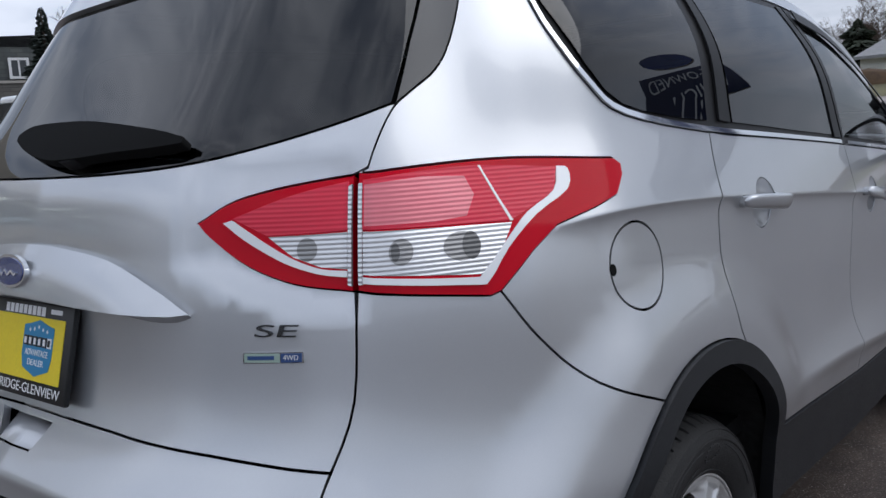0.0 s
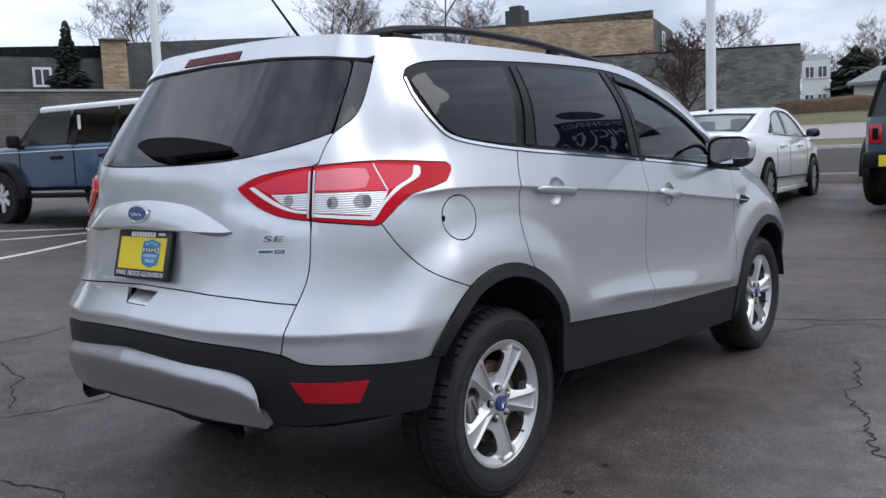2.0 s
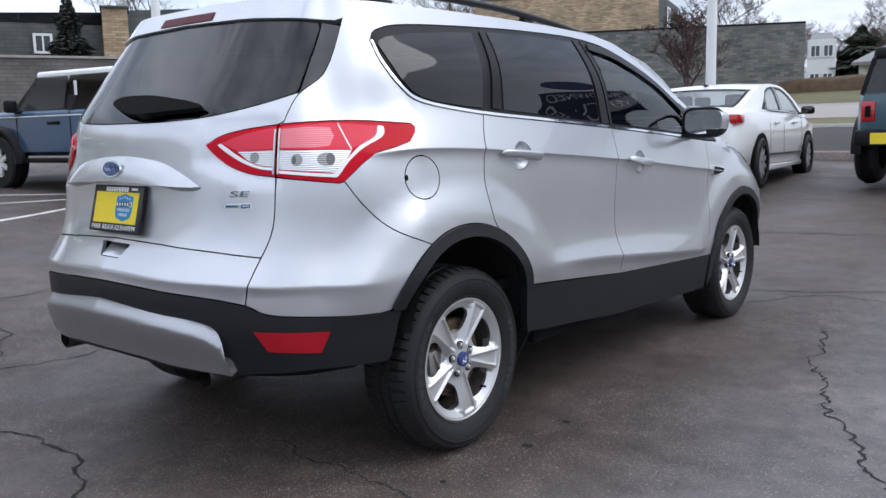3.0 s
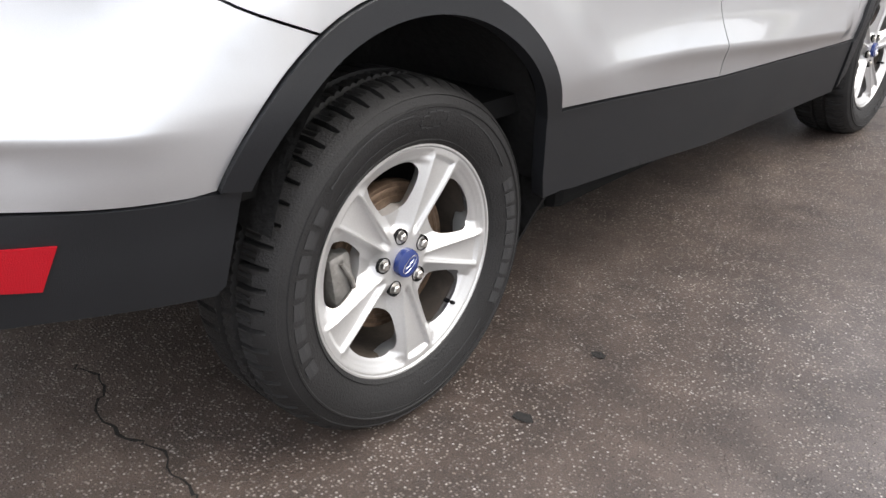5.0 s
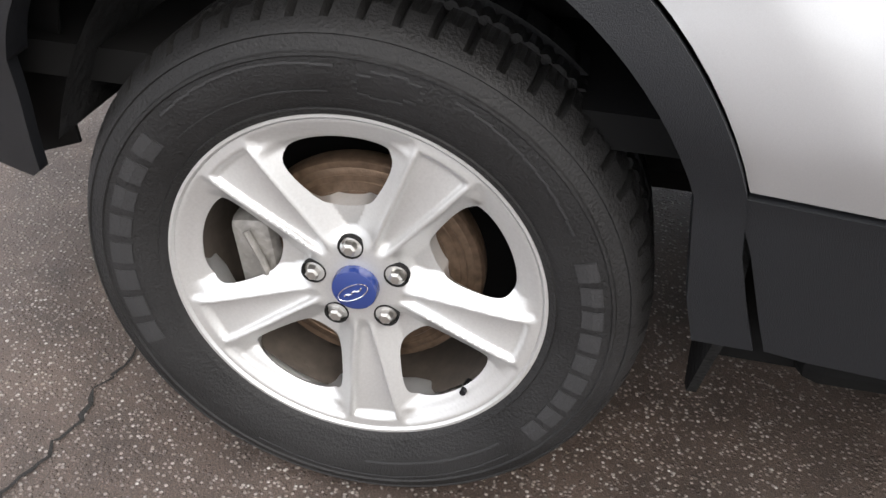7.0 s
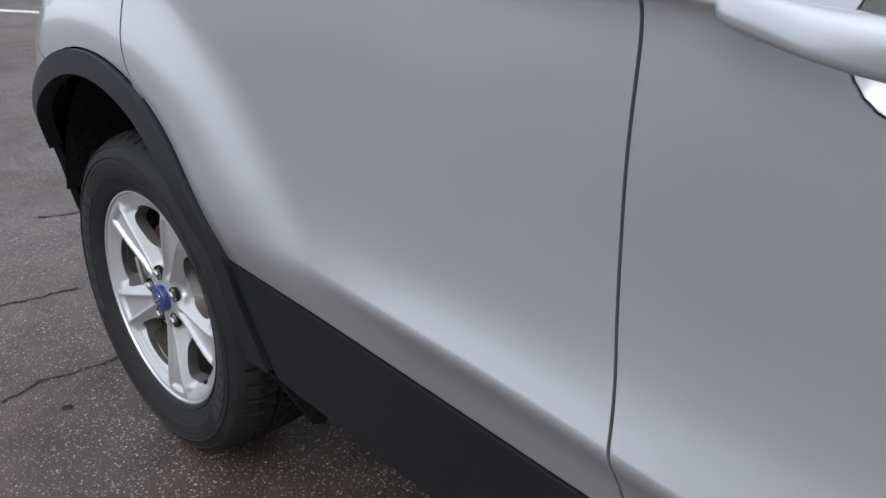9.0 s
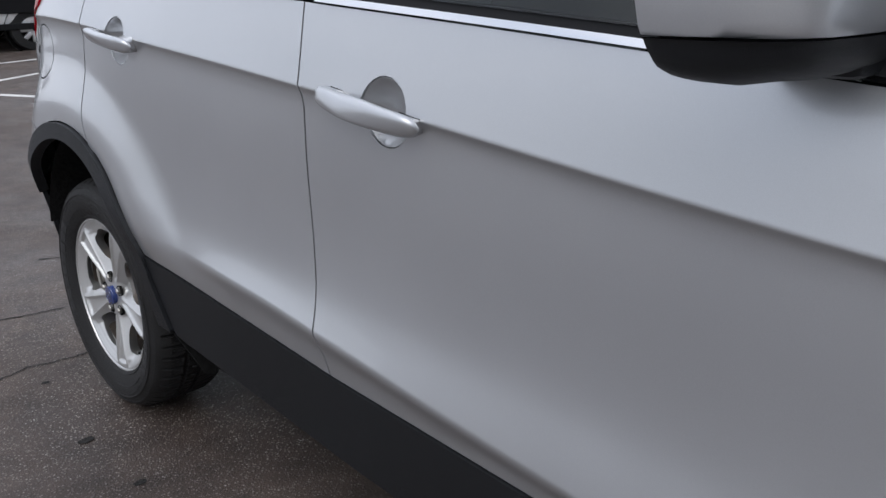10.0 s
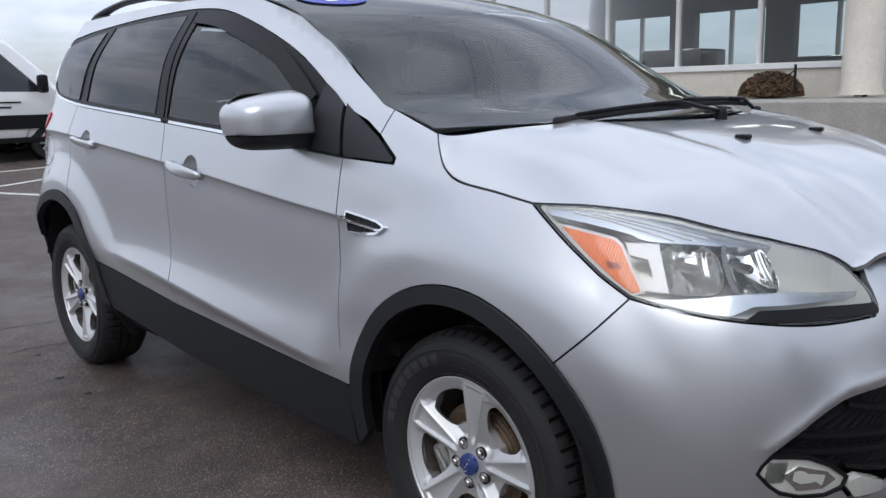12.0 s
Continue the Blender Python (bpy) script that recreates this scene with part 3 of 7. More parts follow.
for x, y, w, h in ((1.045, .15, .026, .018), (1.03, .46, .02, .013), (1.0, -.30, .014, .012)):
    b = bmesh.new()
    b.faces.new([b.verts.new((x + w * math.cos(a * .6283) * rng.uniform(.7, 1.2), y + h * math.sin(a * .6283) * rng.uniform(.7, 1.2), .003)) for a in range(10)])
    tagged(part("oil_spot", b, CRACKMAT, None), "small black tar spot on the asphalt", "stain", kind="structure")

# ---- the silver car ----
car = thing("suv", "silver compact SUV with black lower cladding, parked on asphalt", "car")


def sym_r(pts):
    """Right-hand points, then the same on the left flank, round the rear centre line."""
    return list(pts) + [(2 * CENTRE_R - s, z) for s, z in list(pts)[::-1]]


def sym_f(pts):
    return list(pts) + [(2 * CENTRE_F - s, z) for s, z in list(pts)[::-1]]


AR = dict(ry=0.400, rz=0.497)     # outer edge of the rear flare
AF = dict(ry=0.445, rz=0.457)
TG = curve([(-.33, 1.645), (-.41, 1.55), (-.50, 1.42), (-.55, 1.372), (-.61, 1.342), (-.66, 1.312), (-.70, 1.25), (-.73, 1.16), (-.73, 1.05), (-.74, .90), (-.78, .79), (-.80, .71), (-.81, .66)], 4)
GLASS_LOW = curve([(-1.46, 1.238), (-1.25, 1.24), (-1.06, 1.25), (-.86, 1.28), (-.66, 1.322)], 6)
TG_LINE = [(-1.46, .842), (-1.2, .835), (-.98, .822), (-.775, .805)]
CLAD_TOP = curve([(-1.46, .705), (-1.2, .697), (-.94, .68), (-.81, .66), (-.75, .632), (-.64, .617), (-.47, .603), (-.36, .60)], 4)
TL_TOP = curve([(-1.03, 1.16), (-.94, 1.196), (-.74, 1.220), (-.44, 1.230), (-.168, 1.217)], 6)
TL_LOW = [(-.168, 1.217), (-.152, 1.207), (-.157, 1.188), (-.188, 1.157), (-.245, 1.142), (-.34, 1.122), (-.40, 1.088), (-.47, 1.035), (-.49, 1.03), (-.73, 1.055), (-.91, 1.082), (-1.0, 1.13), (-1.03, 1.16)]
DLO_TOP = curve([(-.275, 1.500), (-.23, 1.537), (-.07, 1.566), (.3, 1.588), (.7, 1.60), (1.1, 1.598), (1.4, 1.558), (1.8, 1.425), (2.09, 1.275), (2.14, 1.245)], 4)
DLO_LOW = curve([(-.275, 1.500), (-.255, 1.43), (-.185, 1.342), (-.09, 1.288), (.182, 1.247), (.45, 1.226), (.92, 1.196), (1.15, 1.180), (1.58, 1.150), (2.2, 1.103)], 4)
ROOF_EDGE = [(2.345, 1.232), (2.30, 1.245), (2.13, 1.338), (1.98, 1.432), (1.8, 1.52), (1.5, 1.605), (1.3, 1.632), (.9, 1.645), (.3, 1.648), (-.33, 1.645)]
C_GAP = curve([(.185, 1.248), (.158, 1.16), (.146, 1.05), (.144, .95), (.156, .86), (.20, .787)], 5)
B_GAP = curve([(1.115, 1.183), (1.124, 1.03), (1.116, .87), (1.119, .73), (1.138, .62), (1.154, .54), (1.16, .505)], 5)
F_GAP = [(2.215, 1.102), (2.213, .91), (2.215, .59), (2.220, .455)]
SILL_TOP = [(.375, .568), (1.16, .505), (2.235, .455)]
HOOD_GAP = curve([(2.525, 1.172), (2.56, 1.125), (2.60, 1.085), (2.66, 1.058), (2.78, 1.04), (2.885, 1.022)], 5)
HL_BACK = [(2.885, 1.022), (2.99, .95), (3.09, .885), (3.16, .848)]
HL_LOW = curve([(3.16, .848), (3.26, .83), (3.38, .815), (3.56, .80), (3.74, .80)], 5)
HL_TOP = curve([(3.74, .80), (3.765, .84), (3.72, .91), (3.6, .945), (3.45, .972), (3.25, 1.005), (3.05, 1.022), (2.885, 1.022)], 5)


def cut(line, z, top=True):
    """The part of a line of falling height that lies above (or below) z."""
    return [p for p in line if (p[1] > z) == top]


def from_s(line, lo, hi):
    return [p for p in line if lo <= p[0] <= hi]


CUP_R = [(.355 + .054 * math.cos(a * .2618), 1.086 + .054 * math.sin(a * .2618)) for a in range(24)]
CUP_F = [(1.352 + .054 * math.cos(a * .2618), 1.019 + .054 * math.sin(a * .2618)) for a in range(24)]
# flank behind the doors, with the rail over the windows
arc_r = arc(.025, .36, AR["ry"], AR["rz"], 64, 116, 10)
rear_quarter = ROOF_EDGE + cut(TG, 1.222)[1:] + [(-.733, 1.222)] + from_s(TL_TOP, -.73, -.1) + TL_LOW[1:8] \
    + curve([(-.47, 1.035), (-.40, .952), (-.295, .868), (arc_r[-1][0], arc_r[-1][1])], 5)[1:] + arc_r[::-1][1:] + C_GAP[::-1] + DLO_LOW[:17][::-1] + DLO_TOP[1:] + [(2.27, 1.20), (2.335, 1.165)]
FUEL = [(-.145 + .078 * math.cos(a * .1571), 1.033 + .074 * math.sin(a * .1571)) for a in range(40)]
panel("quarter_panel", rear_quarter, PAINT, car, holes=[FUEL])
panel("fuel_flap", FUEL, PAINT, car)
arc_d = arc(.025, .36, AR["ry"], AR["rz"], 64, 25, 10)
panel("rear_door", C_GAP[:-1] + arc_d + [(1.16, .505)] + B_GAP[::-1][1:] + from_s(DLO_LOW, .19, 1.11)[::-1], PAINT, car, holes=[CUP_R])
panel("front_door", B_GAP + [(2.235, .455)] + F_GAP[::-1][1:] + from_s(DLO_LOW, 1.12, 2.19)[::-1], PAINT, car, holes=[CUP_F])
arc_f = arc(2.69, .36, AF["ry"], AF["rz"], 168, 47, 24)
panel("front_fender", F_GAP + arc_f + curve([arc_f[-1], (3.07, .765), (3.16, .848)], 4)[1:] + HL_BACK[::-1][1:] + HOOD_GAP[::-1][1:] + [(2.44, 1.20), (2.345, 1.232), (2.335, 1.165), (2.42, 1.108), (2.42, 1.092), (2.215, 1.102)], PAINT, car)
arc_b = arc(.025, .36, AR["ry"], AR["rz"], 116, 150.5, 10)
low_tl = [(-.47, 1.035), (-.49, 1.03), (-.73, 1.055)]
panel("bumper_corner", curve([(-.47, 1.035), (-.40, .952), (-.295, .868), arc_b[0]], 5)[:-1] + arc_b + from_s(CLAD_TOP, -.81, -.35)[::-1] + cut(TG, 1.05, False)[::-1] + low_tl[::-1][:-1], PAINT, car)
# tailgate
tg_r = from_s(GLASS_LOW, -1.46, -.60) + [p for p in TG if 1.222 < p[1] < 1.325] + [p for p in TL_TOP if p[0] < -.731][::-1] + curve([(-1.03, 1.16), (-1.0, 1.135), (-.93, 1.095), (-.84, 1.068), (-.735, 1.055)], 4)[1:] + [p for p in TG if .807 < p[1] < 1.05] + TG_LINE[::-1]
panel("tailgate", tg_r + [(2 * CENTRE_R - s, z) for s, z in tg_r[::-1]][1:-1], PAINT, car, both=False)
lo_r = TG_LINE + [p for p in TG if p[1] < .80] + from_s(CLAD_TOP, -1.46, -.815)[::-1]
GRIP = [(-1.46 - .088, .828), (-1.46 + .088, .824), (-1.46 + .058, .781), (-1.46 - .058, .783)]
panel("rear_bumper", lo_r + [(2 * CENTRE_R - s, z) for s, z in lo_r[::-1]][1:-1], PAINT, car, both=False, holes=[GRIP])
rear_glass_r = GLASS_LOW + curve([(-.66, 1.322), (-.615, 1.42), (-.545, 1.545)], 4)[1:] + curve([(-.57, 1.565), (-.8, 1.572), (-1.08, 1.58), (-1.46, 1.588)], 4)
panel("rear_window", rear_glass_r + [(2 * CENTRE_R - s, z) for s, z in rear_glass_r[::-1]][1:-1], TINT, car, "dark tinted rear window", both=False, thick=.006)
panel("side_spoiler", [(-.652, 1.322), (-.610, 1.42), (-.538, 1.545), (-.53, 1.562)] + [p for p in TG if 1.318 < p[1] < 1.56], SPOILERBLACK, car, "gloss black", step=.02)
sp_r = [(-1.46, 1.592), (-1.08, 1.584), (-.8, 1.576), (-.57, 1.569), (-.44, 1.566)] + [p for p in TG if p[1] > 1.56][::-1] + [(-.33, 1.65), (-.7, 1.655), (-1.46, 1.662)]
panel("roof_spoiler", sp_r + [(2 * CENTRE_R - s, z) for s, z in sp_r[::-1]][1:-1], PAINT, car, both=False, out=.012, thick=.03)
# cladding
cl_r = CLAD_TOP[:-1] + [(-.33, .603), (-.285, .603), (-.30, .53), (-.32, .44), (-.34, .425), (-.6, .435), (-.80, .43), (-.88, .42), (-1.46, .44)]
panel("rear_cladding", cl_r + [(2 * CENTRE_R - s, z) for s, z in cl_r[::-1]][1:-1], CLAD, car, "textured black plastic", both=False, out=.004)
sk_r = curve([(-1.46, .645), (-1.19, .625), (-.98, .605), (-.90, .56), (-.865, .43)], 5) + [(-.88, .425), (-1.0, .435), (-1.25, .455), (-1.46, .46)]


def skid_at(s, z):
    d = np.abs(np.asarray(s, float) + 1.46)
    top = spl([0, .27, .48, .56, .60], [.645, .632, .606, .57, .49], d)
    f = (top - z) / .05
    return body_at(s, z, .006 + .026 * ease(f) - .012 * ease((f - 1) / 2.2))


def skid_normal(s, z):
    e = .003
    n = np.cross(skid_at(s + e, z) - skid_at(s - e, z), skid_at(s, z + e) - skid_at(s, z - e))
    return n / np.linalg.norm(n, axis=-1, keepdims=True)


sheet("skid_plate", sk_r + [(2 * CENTRE_R - s, z) for s, z in sk_r[::-1]][1:-1], skid_at, skid_normal, SKID, car, "matt silver painted plastic", .002, .014, .03)
panel("sill_cladding", SILL_TOP + [(2.235, .26), (1.2, .30), (.80, .335), (.50, .358), (.452, .366), (.432, .42), (.405, .50)], CLAD, car, "textured black plastic", out=.004)
flare_r = arc(.025, .36, AR["ry"], AR["rz"], 150.5, 25, 36) + [(.400, .50), (.425, .42), (.442, .372), (.378, .374), (.362, .43)] + arc(.025, .36, .355, .45, 27, 148, 36)
flare_f = arc(2.69, .36, AF["ry"], AF["rz"], 168, -8, 40) + [(3.1, .27)] + arc(2.69, .36, .385, .41, -10, 185, 40) + [(2.25, .27), (2.24, .45)]
panel("wheel_arch_flare", flare_r, CLAD, car, "textured black plastic", out=.012, thick=.03, gap=.001)
panel("wheel_arch_flare", flare_f, CLAD, car, "textured black plastic", out=.010, thick=.03, gap=.001)
# windows: dark frame behind, panes proud of it
qg = [(-.245, 1.488), (-.236, 1.500), (-.20, 1.514), (-.07, 1.537), (.10, 1.553), (.27, 1.566), (.19, 1.269), (.10, 1.275), (-.03, 1.292), (-.09, 1.306), (-.135, 1.330), (-.18, 1.376), (-.215, 1.430), (-.236, 1.468)]
PANES = [qg, [(.365, 1.575), (.7, 1.583), (1.03, 1.58), (1.015, 1.212), (.7, 1.232), (.30, 1.262)],
         curve([(1.165, 1.575), (1.4, 1.535), (1.75, 1.425), (1.95, 1.32), (2.03, 1.26)], 4) + [(2.03, 1.138), (1.58, 1.172), (1.135, 1.203)]]
panel("window_frame", DLO_LOW + [(2.14, 1.245)] + DLO_TOP[::-1][1:-1], TRIMBLACK, car, out=-.004, step=.04, holes=[shrink(ring2d(p, .02), .008) for p in PANES])
panel("quarter_window", PANES[0], TINT, car, "dark tinted side window", out=.001, thick=.006)
panel("door_window", PANES[1], TINT, car, "dark tinted side window", out=0, thick=.006)
panel("door_window", PANES[2], TINTFRONT, car, "dark tinted side window", out=0, thick=.006)
fb = curve([arc_f[-1], (3.07, .765), (3.16, .848)], 4)[::-1] + arc(2.69, .36, AF["ry"], AF["rz"], 46, -8, 14) + [(3.15, .26), (3.4, .25), (3.8, .24), (4.2, .235)] + [(4.2, .905), (3.95, .905), (3.80, .895), (3.775, .86), (3.765, .82)] + HL_LOW[::-1][:-1]
fb2 = fb[:fb.index((4.2, .235)) + 1]
fb3 = fb[fb.index((4.2, .905)):]
GRILLE = curve([(3.452, .546), (3.489, .577), (3.553, .619), (3.623, .650), (3.74, .660), (3.95, .664), (4.2, .665)], 5)
GR_LOW = [(3.95, .425), (3.80, .432), (3.665, .474), (3.61, .508), (3.54, .536), (3.47, .543)]
gr_hole = GRILLE + [(2 * CENTRE_F - s, z) for s, z in GRILLE[::-1]][1:] + [(2 * CENTRE_F - s, z) for s, z in GR_LOW[::-1]] + GR_LOW
FOG = [(3.430, .501), (3.437, .520), (3.453, .538), (3.50, .535), (3.540, .529), (3.603, .503), (3.658, .467), (3.652, .443), (3.608, .431), (3.54, .437), (3.485, .452), (3.457, .472)]
HOLE_LOW = [(3.95, .425), (3.80, .398), (3.70, .398), (3.655, .436), (3.608, .429), (3.54, .435), (3.485, .450), (3.457, .470), (3.429, .500), (3.436, .522)]
opening = GRILLE + [(2 * CENTRE_F - s, z) for s, z in GRILLE[::-1]][1:] + [(2 * CENTRE_F - s, z) for s, z in HOLE_LOW[::-1]] + HOLE_LOW
panel("front_bumper", fb2 + [(2 * CENTRE_F - s, z) for s, z in fb2[::-1]][1:] + [(2 * CENTRE_F - s, z) for s, z in fb3[::-1]][:-1] + fb3, PAINT, car, both=False, holes=[opening])
# inner shell: near-black backing, its colour standing for shade inside the gaps
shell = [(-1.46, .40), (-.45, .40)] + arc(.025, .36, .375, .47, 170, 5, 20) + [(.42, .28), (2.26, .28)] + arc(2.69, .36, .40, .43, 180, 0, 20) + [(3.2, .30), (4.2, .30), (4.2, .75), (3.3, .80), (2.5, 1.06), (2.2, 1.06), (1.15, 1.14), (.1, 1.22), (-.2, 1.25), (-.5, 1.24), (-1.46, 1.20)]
panel("dark_backing", shell, SHELL, car, out=-.07, thick=.004, step=.06)


# hood, windscreen and roof as height fields
hood_edge = np.array([body_at(s, z) for s, z in HOOD_GAP + HL_TOP[::-1][1:-8]])
HOOD_Y = np.maximum.accumulate(hood_edge[:, 1] + np.arange(len(hood_edge)) * 1e-5)


def hood_at(x, y):
    zc = spl([2.3, 2.5, 2.8, 3.05, 3.25, 3.42, 3.56], [1.225, 1.205, 1.182, 1.145, 1.075, .965, .86], y)
    xe, ze = np.interp(y, HOOD_Y, hood_edge[:, 0]), np.interp(y, HOOD_Y, hood_edge[:, 2]) + .001
    u = np.abs(x) / xe
    rib = 0.010 * np.exp(-((np.abs(x) - .42 - .10 * (3.1 - y)) / .05) ** 2)
    return np.stack([x, y, zc - (zc - ze) * np.minimum(u, 1.3) ** (3.0 + 5.0 * ease((3.05 - y) / .5)) + rib], -1)


def field_normal(where):
    def normal(a, b):
        e = .004
        n = np.cross(where(a + e, b) - where(a - e, b), where(a, b + e) - where(a, b - e))
        n /= np.linalg.norm(n, axis=-1, keepdims=True)
        return n * np.where(n[..., 2:3] < 0, -1, 1)
    return normal


hg = [tuple(body_at(s, z)[:2]) for s, z in HOOD_GAP]
ht = [tuple(body_at(s, z)[:2]) for s, z in HL_TOP[::-1]]
hood_r = curve([(0, 2.80), (.3, 2.765), (.58, 2.665), hg[0]], 5) + hg[1:] + ht[1:-8] + curve([ht[-8], (.35, 3.46), (0, 3.49)], 5)[1:]
sheet("hood", hood_r + [(-x, y) for x, y in hood_r[::-1]][1:-1], hood_at, field_normal(hood_at), PAINT, car, gap=.002, step=.04)


def screen_at(u, v):
    """Windscreen: u across, -1 to 1; v from its foot to the roof."""
    s = 2.50 - v * 1.24
    z = spl([0, .089, .161, .298, .419, .565, .806, 1], [1.183, 1.218, 1.243, 1.338, 1.432, 1.522, 1.606, 1.64], v)
    e = body_at(s, z)
    return np.stack([u * (e[..., 0] - .007), e[..., 1] + (1 - u * u) * (.30 - .14 * v), z + (1 - u * u) * (.012 + .02 * v)], -1)


ws = [(-1, 0), (1, 0), (1, 1), (-1, 1)]
sheet("windscreen", ws, screen_at, field_normal(screen_at), CLEARGLASS, car, "clear windscreen", step=.06, thick=.005)


def under_screen(u, v):
    return screen_at(u, v) - field_normal(screen_at)(u, v) * .007


sheet("windscreen_edge", [(-.995, .004), (.995, .004), (.995, .995), (-.995, .995)], under_screen, field_normal(screen_at), SHELL, car, "black printed edge of the windscreen", 0, .06, .002, holes=[[(-.945, .105), (-.6, .075), (0, .062), (.6, .075), (.945, .105), (.945, .93), (-.945, .93)]])


def roof_at(u, v):
    s = 1.27 - v * 1.62
    e = body_at(s, 1.64 + 0 * s)
    return np.stack([u * e[..., 0], e[..., 1] - (1 - u * u) * .13 * np.clip((v - .6) / .4, 0, 1) ** 2 + (1 - u * u) * .16 * np.clip((.3 - v) / .3, 0, 1), 1.638 + (1 - np.abs(u) ** 2.5) * (.035 + .02 * np.sin(v * 3.1))], -1)


sheet("roof", [(-1, 0), (1, 0), (1, 1), (-1, 1)], roof_at, field_normal(roof_at), PAINT, car, step=.06, thick=.02)


# ---- wheels ----


def wheel_face(y, z):
    r, a = np.hypot(y, z), np.degrees(np.arctan2(z, y))
    k = (a + 90 + 36) % 72 - 36          # angle off the nearest spoke
    off = np.abs(np.radians(k)) * r
    x = .856 + .013 * ease((r - .05) / .16)
    chan = .0050 + np.maximum(r - .055, 0) * .160    # half width of the channel down its middle
    live = ease((r - .050) / .025)
    end = ease((.2125 - r) / .010)
    x = x - live * end * .0095 * ease((chan + .003 - off) / .006) * (1 - .25 * np.clip(off / chan, 0, 1) ** 2)
    x = x + live * .0022 * np.exp(-((off - chan - .0035) / .0032) ** 2) * end
    # flanks fall away from the ridge to the windows; the rim's dish rises to its lip
    lip = ease((r - .186) / .030)
    x = x - live * np.clip((off - chan - .006) / .026, 0, 1) * (1 - lip) * .021
    x = x - .0045 * ease((r - .196) / .012) * ease((.222 - r) / .010) * ease((off - chan - .004) / .012)
    return np.stack([x, y, z], -1)


def wheel_normal(y, z):
    e = .0012
    n = np.cross(wheel_face(y + e, z) - wheel_face(y - e, z), wheel_face(y, z + e) - wheel_face(y, z - e))
    return n / np.linalg.norm(n, axis=-1, keepdims=True)


def polar(r, a):
    return (r * math.cos(radians(a)), r * math.sin(radians(a)))


def build_wheel(at):
    """Wheel with its cap's face at x .87; local origin at the axle."""
    w = part("wheel", lathe([(.205, .70), (.21, .78), (.214, .84), (.221, .864), (.2265, .8725), (.230, .8725), (.2315, .868), (.226, .84), (.222, .70)], 96, closed=True), ALLOY, car, "five-spoke silver alloy wheel", angle=40)
    holes = []
    for k in range(5):
        c = 90 + 72 * k
        side_ = ((.1015, 8), (.110, 14.5), (.130, 18.5), (.160, 21), (.179, 20.5), (.190, 16.5), (.1945, 9))
        pts = [polar(.0995, c)] + [polar(r, c - q) for r, q in side_] + [polar(.1955, c)] + [polar(r, c + q) for r, q in side_[::-1]]
        holes.append(curve(pts + pts[:1], 3)[:-1])
    ridges = []
    q = np.arange(.058, .207, .0032)
    for k in range(5):
        for d in (-.0035, 0, .0035, .007, .012, .019):
            for side_ in (1, -1):
                a = np.radians(-90 + 72 * k) + side_ * (.0050 + (q - .055) * .160 + d) / q
                ridges.append(np.stack([q * np.cos(a), q * np.sin(a)], 1)[(.0050 + (q - .055) * .160 + d > .002)])
    rim = [polar(.2235, a) for a in range(0, 360, 4)]
    sheet("spokes", rim, wheel_face, wheel_normal, ALLOY, w, step=.0036, thick=.045, holes=holes, lines=ridges)
    prof = [(.222, .70), (.222, .862), (.232, .874), (.2385, .8785), (.240, .8765), (.246, .8795), (.262, .887), (.285, .8925), (.300, .8915), (.3015, .8935), (.3045, .893), (.306, .890), (.320, .8835), (.3215, .885), (.3245, .883), (.3325, .8705)]
    n = 406
    b = bmesh.new()
    rings = []
    for k in range(n):
        a = 2 * math.pi * k / n
        lug = k % 7 != 0
        fine = k % 7 in (3, 5)
        inner = (k + 3) % 7 != 0
        sipe = k % 7 in (1, 5)
        cross = [(.3385 if lug else .329, .860), (.3435 if lug else .331, .847), (.3452 if lug and not fine else .333 if not lug else .3405, .834), (.3458 if lug and not fine else .333 if not lug else .3405, .818), (.3458 if lug else .334, .811), (.3365, .808), (.3365, .799), (.346 if not sipe else .3415, .796), (.346 if inner else .336, .782), (.346 if not sipe else .3415, .768), (.3365, .765), (.3365, .756), (.346, .753),
                 (.346 if lug else .337, .725), (.345 if lug else .334, .70), (.338, .68), (.32, .665), (.28, .655), (.24, .668), (.222, .68)]
        rings.append([b.verts.new((x, r * math.cos(a), r * math.sin(a))) for r, x in prof + cross])
    m_ = len(rings[0])
    for k in range(n):
        A, B = rings[k], rings[(k + 1) % n]
        for i in range(m_):
            j = (i + 1) % m_
            b.faces.new((A[i], A[j], B[j], B[i]))
    bmesh.ops.recalc_face_normals(b, faces=b.faces[:])
    part("tyre", b, RUBBER, w, "black rubber road tyre", angle=28)
    # raised sidewall marks, as plain blocks
    def mark(a0, a1, r0, r1, lift=.0012):
        def where(q, r):
            q = np.radians(q)
            x = spl([.24, .246, .262, .285, .300, .31], [.8765, .8795, .887, .8925, .8915, .889], r) + lift
            return np.stack([x, r * np.cos(q), r * np.sin(q)], -1)
        step = max(.01, abs(a1 - a0) / 4)
        pts = [(a0, r0), (a1, r0), (a1, r1), (a0, r1)]
        v = np.array([(a0 + (a1 - a0) * i / 3, r0 + (r1 - r0) * j / 2) for j in range(3) for i in range(4)])
        p = where(v[:, 0], v[:, 1])
        f = [(j * 4 + i, j * 4 + i + 1, j * 4 + i + 5, j * 4 + i + 4) for j in range(2) for i in range(3)]
        edge = [0, 1, 2, 3, 7, 11, 10, 9, 8, 4]
        low = p[edge] - [lift + .001, 0, 0]
        f += [(edge[i], edge[(i + 1) % 10], 12 + (i + 1) % 10, 12 + i) for i in range(10)]
        mesh_ob("sidewall_mark", np.vstack([p, low]), f, MARK, w, smooth=False)
    for i in range(8):
        q = 196.5 - i * 8.3
